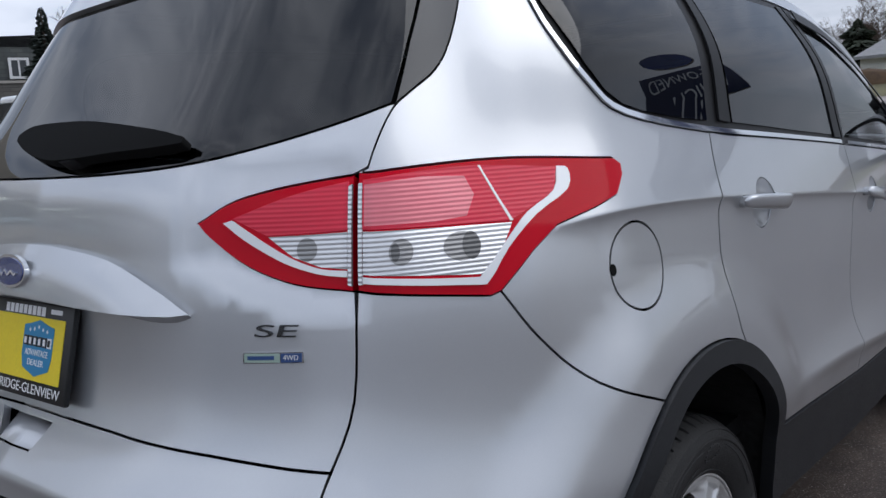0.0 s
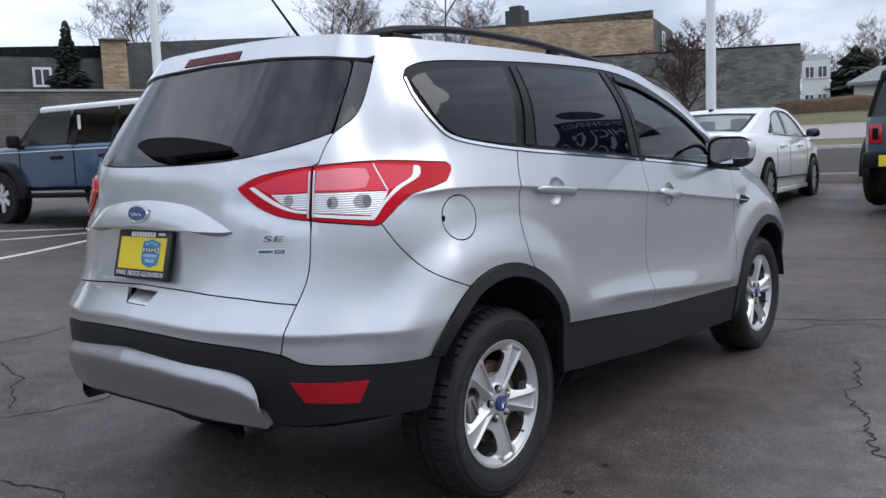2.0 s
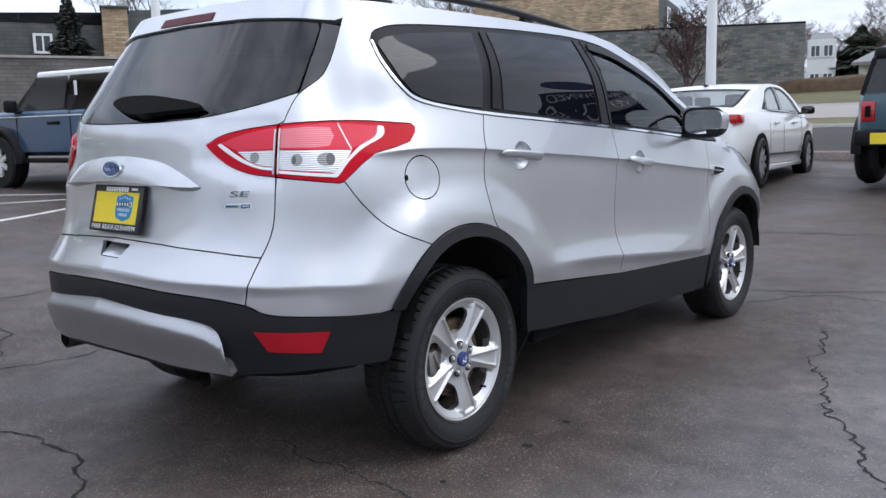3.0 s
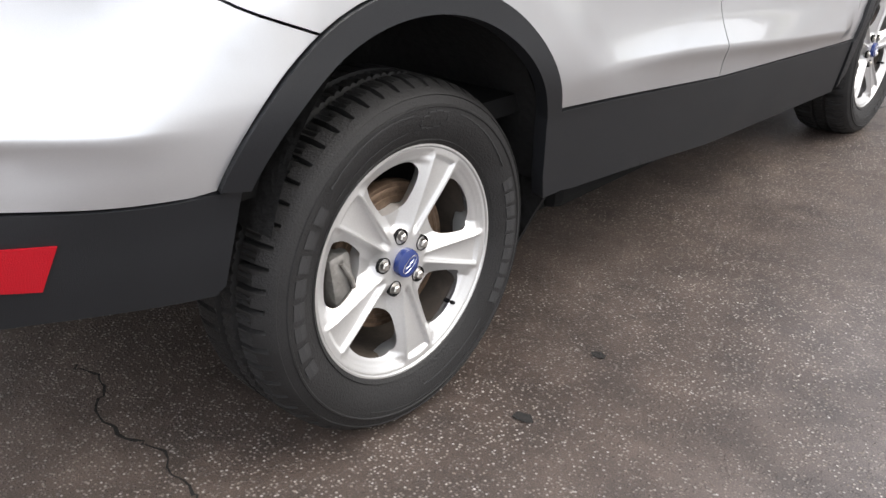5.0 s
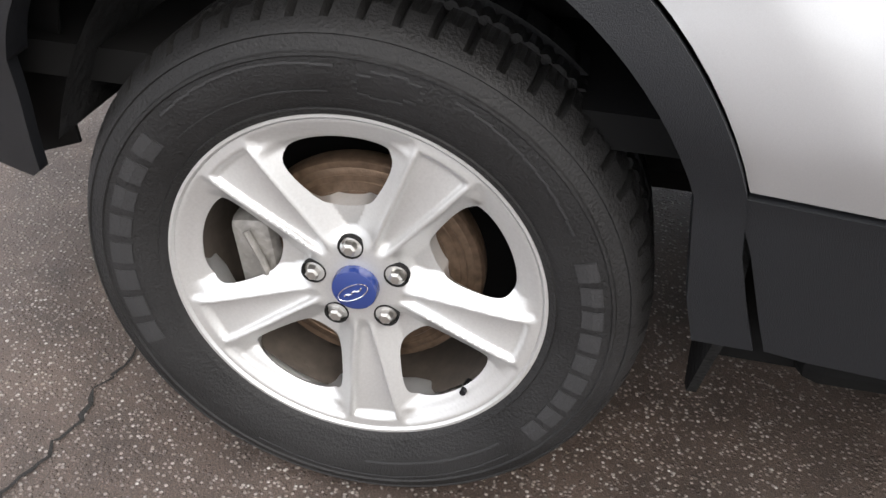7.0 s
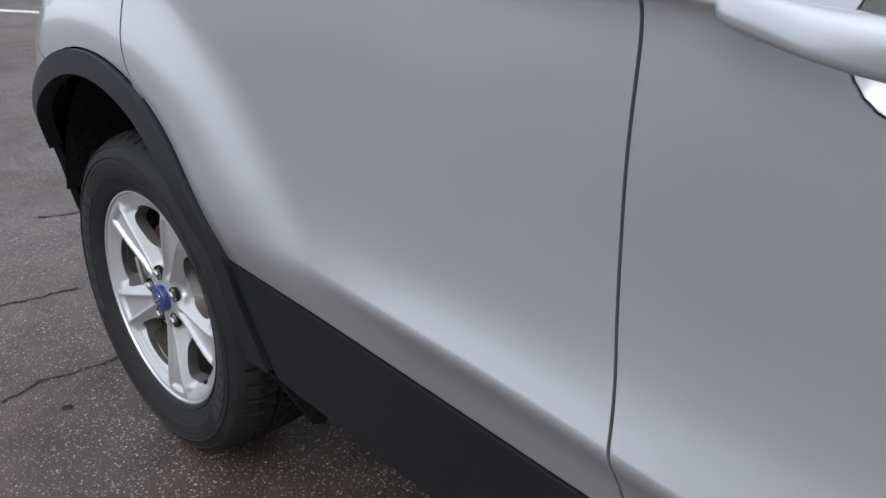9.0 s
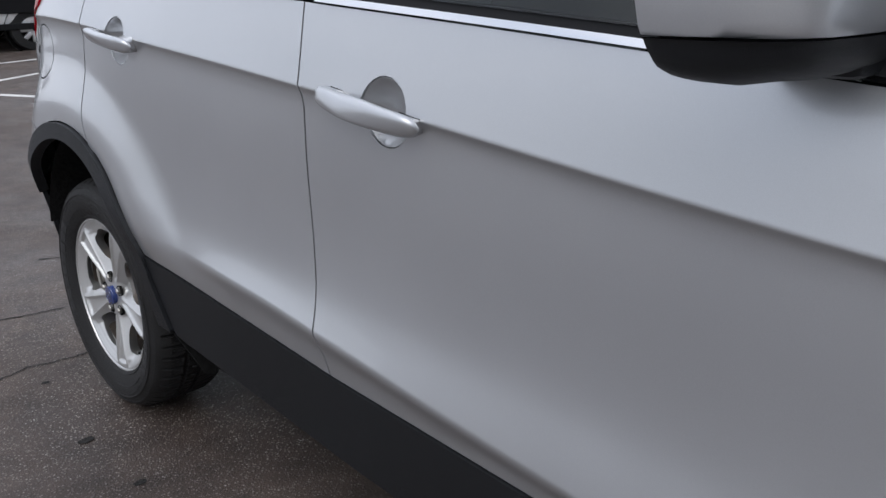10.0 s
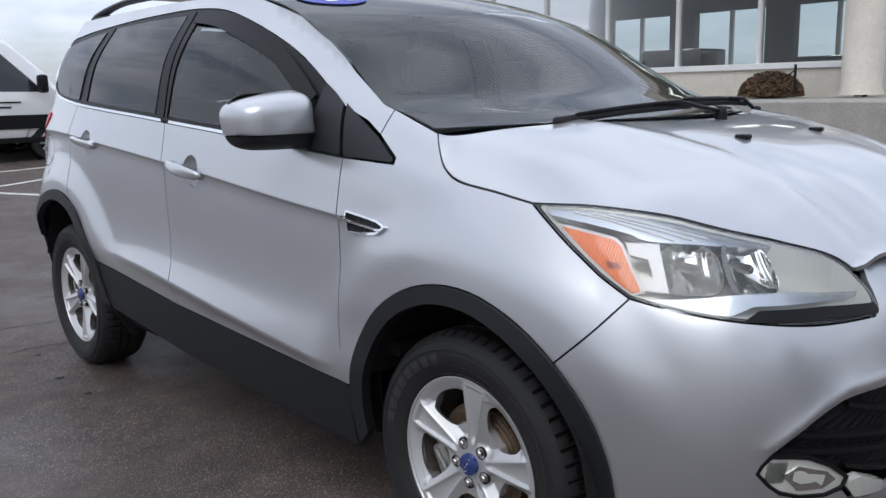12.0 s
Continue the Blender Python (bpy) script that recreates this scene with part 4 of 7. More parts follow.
        mark(q, q - 6.0, .267, .2925)
    for i in range(9):
        q = 14.5 - i * 6.6
        mark(q, q - 4.9, .268, .292)
    # raised ring and pairs of ribs between the marks
    for q in range(0, 360, 30):
        a0, a1 = radians(q), radians(q + 30)
        mark(73.5 + 7.4 * math.cos(a0), 73.5 + 7.4 * math.cos(a1), .277 + .016 * math.sin(a0), .277 + .016 * math.sin(a0) + .0025)
    for i in range(9):
        mark(126 - i * 4.6, 126 - (i + 1) * 4.6, .290 + .004 * math.sin(i * .35), .2925 + .004 * math.sin(i * .35))
        mark(60 - i * 4.2, 60 - (i + 1) * 4.2, .291 - .0015 * i, .2935 - .0015 * i)
        mark(128 - i * 4.6, 128 - (i + 1) * 4.6, .262, .2635)
        mark(-52 - i * 4.6, -52 - (i + 1) * 4.6, .2695, .2715)
        mark(-52 - i * 8, -52 - (i + 1) * 8, .289 + .004 * math.sin(i * .39), .2905 + .004 * math.sin(i * .39))
    part("brake_disc", lathe([(.03, .815), (.085, .815), (.088, .8165), (.098, .8165), (.099, .8155), (.106, .8155), (.107, .8165), (.119, .8165), (.120, .8153), (.127, .8153), (.128, .8165), (.136, .8165), (.137, .8157), (.145, .8162), (.148, .812), (.148, .792), (.145, .79), (.03, .79)], 64, closed=True), RUST, w, "rusty brake disc", angle=40)
    part("hub_drum", lathe([(0, .835), (.06, .835), (.068, .83), (.07, .815), (.07, .70), (0, .70)], 48), DULLMETAL, w, angle=40)
    # added sleeve: dirt and the shade behind the spokes share its brown
    part("rim_barrel", lathe([(.2036, .705), (.2036, .834)], 72), BARREL, w, "dirty inner barrel, darkened for shade", smooth=True)
    # near-black disc stands for the shade behind the brake
    part("back_shade", lathe([(0, .72), (.204, .72)], 48), SHELL, w)
    cal = box(.775, .838, -.16, -.105, -.035, .075, .014)
    box(.79, .845, -.15, -.11, -.06, -.02, .008, cal)
    tube([(.84, -.135, .06), (.845, -.12, .02), (.842, -.115, -.03)], .005, 8, cal)
    part("brake_caliper", cal, CALIPER, w, angle=40)
    part("centre_cap", lathe([(0, .8715), (.02, .871), (.027, .869), (.0285, .866), (.0285, .845)], 40), BLUE, w, "blue centre cap", angle=40)
    ring = [(.021 * math.cos(a * .1963), .0095 * math.sin(a * .1963)) for a in range(32)]
    t20 = math.radians(28)
    ell = [(.8722, y * math.cos(t20) - z * math.sin(t20), y * math.sin(t20) + z * math.cos(t20)) for y, z in ring]
    part("cap_emblem", tube(ell + ell[:1], .0006, 5), CHROME, w)
    part("cap_emblem", tube([(.8722, (-.013 + .026 * i / 8) * math.cos(t20) - .0012 * math.sin(i * 1.7) * math.sin(t20), (-.013 + .026 * i / 8) * math.sin(t20) + .0012 * math.sin(i * 1.7)) for i in range(9)], .0009, 5), CHROME, w)
    for k in range(5):
        y, z = polar(.054, 90 + 72 * k)
        part("lug_nut", lathe([(0, .8655), (.006, .8655), (.0088, .863), (.0093, .85)], 6, at=(0, y, z)), NUT, w)
        part("lug_nut_flange", lathe([(.0093, .8545), (.0118, .8535), (.0118, .849)], 20, at=(0, y, z)), NUT, w)
        # near-black ring: shade of the nut's recess put into its colour
        part("lug_hole_shade", lathe([(.0118, .8515), (.0145, .8580), (.0152, .8585), (.0156, .8565), (.0156, .85)], 24, at=(0, y, z)), LINER, w, angle=30)
    y, z = polar(.204, -53)
    part("valve", tube([(.835, y, z), (.862, y * .97, z * .97)], [.0052, .0042], 10), TRIMBLACK, w)
    w.matrix_basis = pose(*at)
    return w


BARREL = mat("dusty_shaded_barrel", (0.085, 0.07, 0.058), 0.75, 0.2, 0, .2, 60, .3)
MARK = mat("tyre_marks", (0.021, 0.021, 0.022), 0.7, 0, 0, .2, 300)
NUT = mat("nut_metal", (0.55, 0.53, 0.50), 0.3, 0.9, 0, .1, 200, .1)
CALIPER = mat("caliper", (0.24, 0.23, 0.215), 0.5, 0.5, 0, .3, 90, .3)
wheel = build_wheel((0, 0, .345))
wheel.matrix_basis = pose(0, 0, .345, 7.4)
for y, rx, rz in ((2.69, 28.6, 0), (0, 0, 180), (2.69, -36, 180)):
    twin = copy_thing(wheel, pose(0, y, .345, 0, 0, rz) @ pose(0, 0, 0, rx))
    for piece in twin.children if y else ():
        if piece.name.startswith(("tyre", "sidewall")):
            piece.matrix_basis = pose(0, 0, 0, -55)
for yc, oy, ry, rz_ in ((0, .025, .37, .465), (2.69, 0, .40, .425)):
    for sx in (1, -1):
        b = bmesh.new()
        rows_ = []
        for a in range(6, 166, 5):
            c, s_ = math.cos(radians(a)), math.sin(radians(a))
            rows_.append([b.verts.new((sx * x, yc + oy + ry * c, .36 + rz_ * s_)) for x in (.895, .80, .58)] + [b.verts.new((sx * .57, yc, .36))])
        for A, B in zip(rows_, rows_[1:]):
            for i in range(3):
                b.faces.new((A[i], A[i + 1], B[i + 1], B[i]) if i < 2 else (A[2], A[3], B[2]))
        part("wheel_liner", b, LINER, car, smooth=True)
for sx in (1, -1):
    b = bmesh.new()
    face = [(.60, .60), (.885, .58), (.888, .38), (.86, .33), (.80, .215), (.775, .205), (.74, .30), (.60, .33)]
    f = b.faces.new([b.verts.new((sx * x, .405 + .10 * (.6 - z) * .3, z)) for x, z in face])
    ext = bmesh.ops.extrude_face_region(b, geom=[f])
    bmesh.ops.translate(b, verts=[v for v in ext["geom"] if isinstance(v, bmesh.types.BMVert)], vec=(0, .012, 0))
    bmesh.ops.recalc_face_normals(b, faces=b.faces[:])
    part("splash_guard", b, LINER, car, "black plastic splash guard")
part("underbody", box(-.50, .50, -.45, 3.3, .31, .42, .05), SHELL, car)
part("underbody", box(-.84, .84, .52, 2.18, .28, .42, .03), SHELL, car)
part("underbody", box(-.70, .70, -.74, -.45, .44, .52, .03), SHELL, car)

# ---- lamps ----


def lens_mat(name, color, rough, metal, pitch, depth=.5, axis="Z", coat=1.0):
    """Lamp lens with fine moulded ribs."""
    m = mat(name, color, rough, metal, coat)
    nt = m.node_tree
    tc = nt.nodes.new("ShaderNodeTexCoord")
    wv = nt.nodes.new("ShaderNodeTexWave")
    wv.bands_direction = axis
    wv.inputs["Scale"].default_value = 0.314 / pitch
    wv.inputs["Distortion"].default_value = 0.0
    bp = nt.nodes.new("ShaderNodeBump")
    bp.inputs["Strength"].default_value, bp.inputs["Distance"].default_value = depth, .002
    nt.links.new(tc.outputs["Object"], wv.inputs["Vector"])
    nt.links.new(wv.outputs["Fac"], bp.inputs["Height"])
    nt.links.new(bp.outputs[0], nt.nodes["Principled BSDF"].inputs["Normal"])
    return m


DEEPRED = mat("deep_red_lens", (0.50, 0.001, 0.012), 0.10, 0, 0, spec=.14)
DARKRED = mat("dark_red_lens", (0.075, 0.002, 0.005), 0.35, 0, 0, spec=.12)
REDRIB = lens_mat("ribbed_red_lens", (0.66, 0.030, 0.062), 0.25, 0.0, .0068, .28, "Z", .12)
PINKRIB = lens_mat("ribbed_bulb_glow", (0.68, 0.17, 0.20), 0.22, 0.15, .0068, .30, "Z", .3)
REDRIB.node_tree.nodes["Principled BSDF"].inputs["Specular IOR Level"].default_value = .25
CLEARRIB = lens_mat("ribbed_clear_lens", (0.62, 0.62, 0.62), 0.22, 0.6, .0068, .45)
WHITELENS = mat("white_light_guide", (0.80, 0.80, 0.80), 0.25, 0, 1.0)
BULB = lens_mat("dark_bulb_well", (0.24, 0.235, 0.23), 0.2, 0.5, .0068, .65)
CORE = lens_mat("dark_bulb_tone", (0.09, 0.088, 0.085), 0.2, 0.4, .0068, .65)
AMBER = lens_mat("amber_lens", (0.85, 0.20, 0.02), 0.2, 0.1, .006, .5, "Y")
REFLECTOR = mat("lamp_reflector", (0.80, 0.80, 0.78), 0.10, 1.0)
BANDSILVER = mat("lamp_trim_silver", (0.62, 0.65, 0.70), 0.22, 0.85, 0.5, 0.02, 200, 0.06)
AMBERDARK = mat("amber_bulb", (0.30, 0.05, 0.01), 0.3)
HOUSING = lens_mat("lamp_housing", (0.66, 0.66, 0.60), 0.30, 0.35, .011, .10, "Y", .2)
LAMPCLEAR = glass("lamp_cover", (0.93, 0.94, 0.94))
BLACKTEXT = mat("sign_black", (0.012, 0.012, 0.012), 0.4)


def lamp_set(name, outline, pieces, label):
    made = []
    for mirror in (False, True):
        base = sheet(name, outline, lambda s, z: body_at(s, z, .006), body_normal, DEEPRED, car, label, .0018, .015, .02, mirror=mirror, dome=.004)
        for pname, poly, m_, out, lab in pieces:
            sheet(pname, poly, lambda s, z, o=out: body_at(s, z, o), body_normal, m_, base, lab, 0, .015, .006, mirror=mirror)


tl_in = [p for p in TL_TOP if p[0] < -.735] + [(-.735, 1.222), (-.735, 1.055)] + curve([(-.735, 1.055), (-.84, 1.068), (-.93, 1.095), (-1.0, 1.135), (-1.03, 1.16)], 4)[1:-1]
tl_out = [(-.727, 1.224)] + [p for p in TL_TOP if p[0] > -.72] + TL_LOW[1:9] + [(-.727, 1.056)]
lamp_set("tail_lamp", tl_in, [
    ("red_lens", curve([(-.955, 1.166), (-.88, 1.188), (-.81, 1.203), (-.745, 1.212)], 3) + [(-.745, 1.143), (-.89, 1.140)], REDRIB, .0115, "ribbed red lens"),
    ("clear_lens", [(-.887, 1.138), (-.745, 1.140), (-.745, 1.088), (-.79, 1.092), (-.84, 1.108)], CLEARRIB, .0112, "ribbed clear lens"),
    # dark oval: a bulb socket, its shading put into the colour
    ("socket_shade", [(-.815 + .018 * math.cos(a * .35), 1.118 + .017 * math.sin(a * .35)) for a in range(18)], BULB, .0117, ""),
    ("light_guide", curve([(-.972, 1.160), (-.93, 1.134), (-.88, 1.110), (-.84, 1.095), (-.79, 1.082), (-.745, 1.077)], 3) + curve([(-.745, 1.086), (-.79, 1.090), (-.838, 1.105), (-.885, 1.126), (-.93, 1.15), (-.955, 1.164)], 3), WHITELENS, .0125, "white light guide"),
    ("seam_strip", [(-.744, 1.205), (-.737, 1.208), (-.737, 1.064), (-.744, 1.066)], CLEARRIB, .0122, ""),
], "red tail lamp with ribbed clear lower lens")
lamp_set("tail_lamp", tl_out, [
    ("red_lens", curve([(-.715, 1.213), (-.6, 1.220), (-.48, 1.222), (-.315, 1.211)], 4) + [(-.335, 1.175), (-.42, 1.143), (-.44, 1.137), (-.715, 1.143)], REDRIB, .0115, "ribbed red lens"),
    # pale patch laid on the red lens paints the bulb's glow
    ("bulb_glow", [(-.712, 1.148), (-.712, 1.206), (-.60, 1.212), (-.515, 1.208), (-.50, 1.18), (-.52, 1.15), (-.58, 1.146)], PINKRIB, .0119, "pale red lens patch painted for bulb glow"),
    ("clear_lens", [(-.715, 1.140), (-.435, 1.134), (-.46, 1.10), (-.495, 1.064), (-.53, 1.066), (-.715, 1.080)], CLEARRIB, .0112, "ribbed clear lens"),
    # nested dark ovals grade the shading of the two bulb sockets
    ("socket_shade", [(-.535 + .035 * math.cos(a * .35), 1.108 + .021 * math.sin(a * .35)) for a in range(18)], BULB, .0117, ""),
    ("dark_bulb_tone", [(-.518 + .017 * math.cos(a * .35), 1.108 + .020 * math.sin(a * .35)) for a in range(18)], CORE, .0121, ""),
    ("dark_bulb_tone", [(-.655 + .008 * math.cos(a * .35), 1.108 + .013 * math.sin(a * .35)) for a in range(18)], CORE, .0121, ""),
    ("socket_shade", [(-.645 + .022 * math.cos(a * .35), 1.108 + .019 * math.sin(a * .35)) for a in range(18)], BULB, .0117, ""),
    ("light_guide", curve([(-.315, 1.212), (-.292, 1.207), (-.305, 1.175), (-.385, 1.142), (-.45, 1.098), (-.492, 1.054), (-.525, 1.051), (-.715, 1.068)], 3) + curve([(-.715, 1.077), (-.53, 1.062), (-.50, 1.068), (-.445, 1.115), (-.40, 1.148), (-.335, 1.176), (-.315, 1.212)], 3)[:-1], WHITELENS, .0125, "white light guide"),
    ("seam_strip", [(-.724, 1.208), (-.716, 1.209), (-.716, 1.066), (-.724, 1.066)], CLEARRIB, .0122, ""),
    ("lens_edge", [(-.483, 1.222), (-.479, 1.222), (-.432, 1.137), (-.438, 1.137)], WHITELENS, .0122, ""),
], "red tail lamp with ribbed clear lower lens")
panel("rear_reflector", [(-.79, .578), (-.54, .562), (-.575, .49), (-.75, .508)], REDSTRIPE, car, "red rear reflector", out=.008, thick=.02, step=.02)
panel("brake_light", [(-1.46 - .165, 1.598), (-1.46 + .165, 1.598), (-1.46 + .16, 1.632), (-1.46 - .16, 1.632)], DARKRED, car, "dark red high brake light", out=.016, step=.02, both=False, dome=.004)

# head lamp: housing, bowls, amber corner, clear cover
HL = HL_BACK + HL_LOW[1:] + HL_TOP[1:-1]
for mirror in (False, True):
    sx = -1 if mirror else 1
    hl = sheet("head_lamp", HL, lambda s, z: body_at(s, z, .002), body_normal, LAMPCLEAR, car, "clear head lamp with amber corner", .002, .02, .006, mirror=mirror)
    hl.visible_shadow = False
    sheet("housing", shrink(ring2d(HL, .02), .006), lambda s, z: body_at(s, z, -.006), body_normal, HOUSING, hl, "", 0, .010, .004, mirror=mirror, dome=-.062)
    sheet("edge_seal", HL, lambda s, z: body_at(s, z, -.004), body_normal, GLOSSBLACK, hl, "", .001, .02, .016, mirror=mirror, holes=[shrink(ring2d(HL, .02), .0055)])
    def inside_lamp(name, poly, material, out, label="", thick=.012, holes=()):
        return sheet(name, poly, lambda s, z: body_at(s, z, out), body_normal, material, hl, label, 0, .012, thick, mirror=mirror, holes=holes)

    amber = [(2.972, .978), (3.113, .957), (3.132, .946), (3.184, .862), (3.165, .856), (3.135, .872), (3.054, .922)]
    inside_lamp("amber_marker", amber, AMBER, -.010, "amber side marker", .02)
    inside_lamp("marker_frame", shrink(ring2d(amber, .02), -.005), WHITELENS, -.014, "", .01, [shrink(ring2d(amber, .02), .001)])
    inside_lamp("marker_reflector", [(3.097, .915), (3.131, .913), (3.135, .902), (3.105, .903)], AMBERDARK, -.0085, "", .003)
    band = curve([(2.908, 1.014), (3.0, 1.016), (3.13, 1.006), (3.30, .988), (3.456, .968), (3.56, .943)], 4) + curve([(3.545, .938), (3.347, .950), (3.202, .956), (3.132, .972), (2.936, .999)], 4)
    inside_lamp("trim_band", band, BANDSILVER, -.014, "silver trim", .03)
    # raised ribs, coloured white to paint the bright reflected streaks
    for k in range(3):
        q = curve([(2.99 + .05 * k, 1.010 - .0015 * k), (3.10 + .05 * k, .995 - .002 * k), (3.26 + .05 * k, .962 + .001 * k)], 4)
        inside_lamp("trim_streak", q + [(u + .004, v - .0035) for u, v in q[::-1]], WHITELENS, -.011, "", .004)
    inside_lamp("trim_frame", [(3.142, .952), (3.225, .952), (3.245, .86), (3.192, .862)], WHITELENS, -.016, "", .014, [[(3.155, .929), (3.198, .922), (3.212, .886), (3.180, .884)]])
    inside_lamp("lower_trim", [(3.20, .846), (3.27, .850), (3.386, .860), (3.521, .862), (3.734, .846), (3.72, .838), (3.576, .838), (3.432, .839), (3.38, .822), (3.32, .821), (3.24, .828)], BANDSILVER, -.012, "", .03)
    for s_, z_, a_, b_, deep in ((3.300, .903, .080, .047, .042), (3.455, .902, .066, .048, .040)):
        def dish(s, z, s_=s_, z_=z_, a_=a_, b_=b_, deep=deep):
            r = (np.abs((s - s_) / a_) ** 3 + np.abs((z - z_) / b_) ** 3) ** (1 / 3)
            facet = .0022 * np.sign(np.sin((s - s_) * 190)) * np.clip((r - .45) * 4, 0, 1) * np.clip((1 - r) * 5, 0, 1)
            return body_at(s, z, -.020 - deep * np.clip(1 - r ** 2.2, 0, 1) + facet)

        def dish_n(s, z, f=dish):
            e = .002
            n = np.cross(f(s + e, z) - f(s - e, z), f(s, z + e) - f(s, z - e))
            return n / np.linalg.norm(n, axis=-1, keepdims=True)
        rim_ = [(s_ + a_ * math.copysign(abs(math.cos(q * .1745)) ** .667, math.cos(q * .1745)), z_ + b_ * math.copysign(abs(math.sin(q * .1745)) ** .667, math.sin(q * .1745))) for q in range(36)]
        bowl_ = sheet("reflector_bowl", rim_, dish, dish_n, REFLECTOR, hl, "", 0, .007, .003, mirror=mirror)
        o = Vector(body_at(np.array(s_ - .012), np.array(z_), -.060))
        d = Vector((.25, 1, 0)).normalized()
        bm = lathe([(.0, .040), (.008, .039), (.011, .034), (.011, .0), (.019, -.004), (.019, -.012), (0, -.012)], 20, axis="z")
        bm.transform(Matrix.Translation(o) @ d.to_track_quat("Z", "Y").to_matrix().to_4x4())
        if mirror:
            bm.transform(Matrix.Diagonal((-1, 1, 1, 1)))
            bmesh.ops.reverse_faces(bm, faces=bm.faces[:])
        part("bulb", bm, CORE, hl, angle=40)
    q = curve([(3.395, .950), (3.385, .925), (3.384, .890), (3.395, .862)], 5)
    inside_lamp("divider", q + [(u + .012, v) for u, v in q[::-1]], BULB, -.012, "", .03)
panel("grille_insert", [(3.385, .813), (3.432, .838), (3.592, .837), (3.748, .829), (3.756, .815), (3.747, .804), (3.657, .807), (3.5, .810)], TRIMBLACK, car, "black mesh insert", out=.007, thick=.012, step=.02)
GRM = lens_mat("black_mesh", (0.010, 0.010, 0.011), 0.55, 0, .012, 1.0, "DIAGONAL", 0)
GRM.node_tree.nodes["Principled BSDF"].inputs["Specular IOR Level"].default_value = .2
panel("lower_grille", gr_hole, GRM, car, "black mesh lower grille", out=-.035, both=False, step=.04)
for z0, s0 in ((.636, 3.64), (.585, 3.51), (.552, 3.475), (.495, 3.66)):
    bar_ = [(s0, z0), (3.80, z0 - .038), (4.2, z0 - .048), (2 * CENTRE_F - 3.80, z0 - .038), (2 * CENTRE_F - s0, z0), (2 * CENTRE_F - s0, z0 - .010), (2 * CENTRE_F - 3.80, z0 - .048), (4.2, z0 - .058), (3.80, z0 - .048), (s0, z0 - .010)]
    panel("grille_bar", bar_, TRIMBLACK, car, out=-.010, thick=.016, both=False, step=.04, gap=0)
FOGWHITE = lens_mat("fog_lens", (0.66, 0.66, 0.60), 0.22, 0.2, .009, .25, "Y")
panel("fog_lamp", shrink(ring2d(FOG, .02), .003), FOGWHITE, car, "clear fog lamp", out=-.004, thick=.02, step=.02, gap=0)
panel("fog_reflector", [(3.485, .492), (3.52, .512), (3.60, .490), (3.630, .466), (3.60, .448), (3.53, .452)], REFLECTOR, car, out=-.002, thick=.006, step=.02, gap=0, dome=-.004)
for k in range(7):
    s0 = 3.447 + .0062 * k
    panel("lens_rib", [(s0, .478), (s0 + .003, .478), (s0 + .006, .525), (s0 + .003, .525)], LAMPCLEAR, car, out=.0, thick=.004, step=.02, gap=0)
panel("fog_bezel", shrink(ring2d(FOG, .02), -.0045), TRIMBLACK, car, "black bezel", out=.001, thick=.03, step=.02, holes=[shrink(ring2d(FOG, .02), .003)], gap=.0)
panel("bumper_lamp", [(3.672, .458), (3.70, .462), (3.80, .426), (3.80, .395), (3.70, .405), (3.664, .440)], FOGWHITE, car, "clear lower lamp", out=.002, thick=.02, step=.02)

# ---- trim ----


def oval(c, rx, rz, n=40):
    return [(c[0] + rx * math.cos(2 * math.pi * k / n), c[1] + rz * math.sin(2 * math.pi * k / n)) for k in range(n)]


def ribbon(line, a, b):
    """Outline of a strip along a line, from a to b to its left."""
    p = np.asarray(line, float)
    d = np.gradient(p, axis=0)
    d /= np.linalg.norm(d, axis=1)[:, None]
    n = np.stack([-d[:, 1], d[:, 0]], 1)
    return [tuple(v) for v in p + n * a] + [tuple(v) for v in (p + n * b)[::-1]]


chrome_line = [p for p in DLO_LOW if p[0] < 2.19]
panel("belt_moulding", ribbon([p for p in chrome_line if p[0] <= .185], .001, .011), CHROME, car, "chrome belt moulding", out=.006, thick=.012, step=.015, gap=0)
panel("belt_moulding", ribbon([p for p in chrome_line if .18 <= p[0] <= 1.115], .001, .013), CHROME, car, "chrome belt moulding", out=.006, thick=.012, step=.015, gap=.001)
panel("belt_moulding", ribbon([p for p in chrome_line if 1.11 <= p[0]], .001, .013), CHROME, car, "chrome belt moulding", out=.006, thick=.012, step=.015, gap=.001)
panel("sail_panel", [(2.215, 1.104), (2.415, 1.094), (2.418, 1.107), (2.333, 1.164), (2.268, 1.198), (2.20, 1.232), (2.155, 1.255)], CLAD, car, "black plastic sail panel", out=.004, step=.02, gap=.003)
panel("sail_panel", [(2.04, 1.122), (2.205, 1.108), (2.15, 1.25), (2.09, 1.285), (2.04, 1.31)], CLAD, car, "black plastic sail panel", out=.006, step=.02, gap=.001)
vis = curve([(1.16, 1.585), (1.4, 1.547), (1.75, 1.435), (1.93, 1.34), (2.03, 1.275)], 5)
panel("window_visor", vis + [(x - .030, z - .038) for x, z in vis[::-1]], TRIMBLACK, car, "smoked plastic window visor", out=.014, step=.02, thick=.004, gap=0)
panel("pillar_trim", [(1.042, 1.59), (1.098, 1.59), (1.098, 1.20), (1.028, 1.206)], TRIMBLACK, car, out=.003, thick=.006, step=.04)
panel("pillar_trim", [(1.108, 1.59), (1.155, 1.585), (1.128, 1.20), (1.106, 1.20)], TRIMBLACK, car, out=.003, thick=.006, step=.04)
panel("pillar_trim", [(.318, 1.575), (.356, 1.58), (.288, 1.262), (.235, 1.268)], TRIMBLACK, car, out=.003, thick=.006, step=.04)

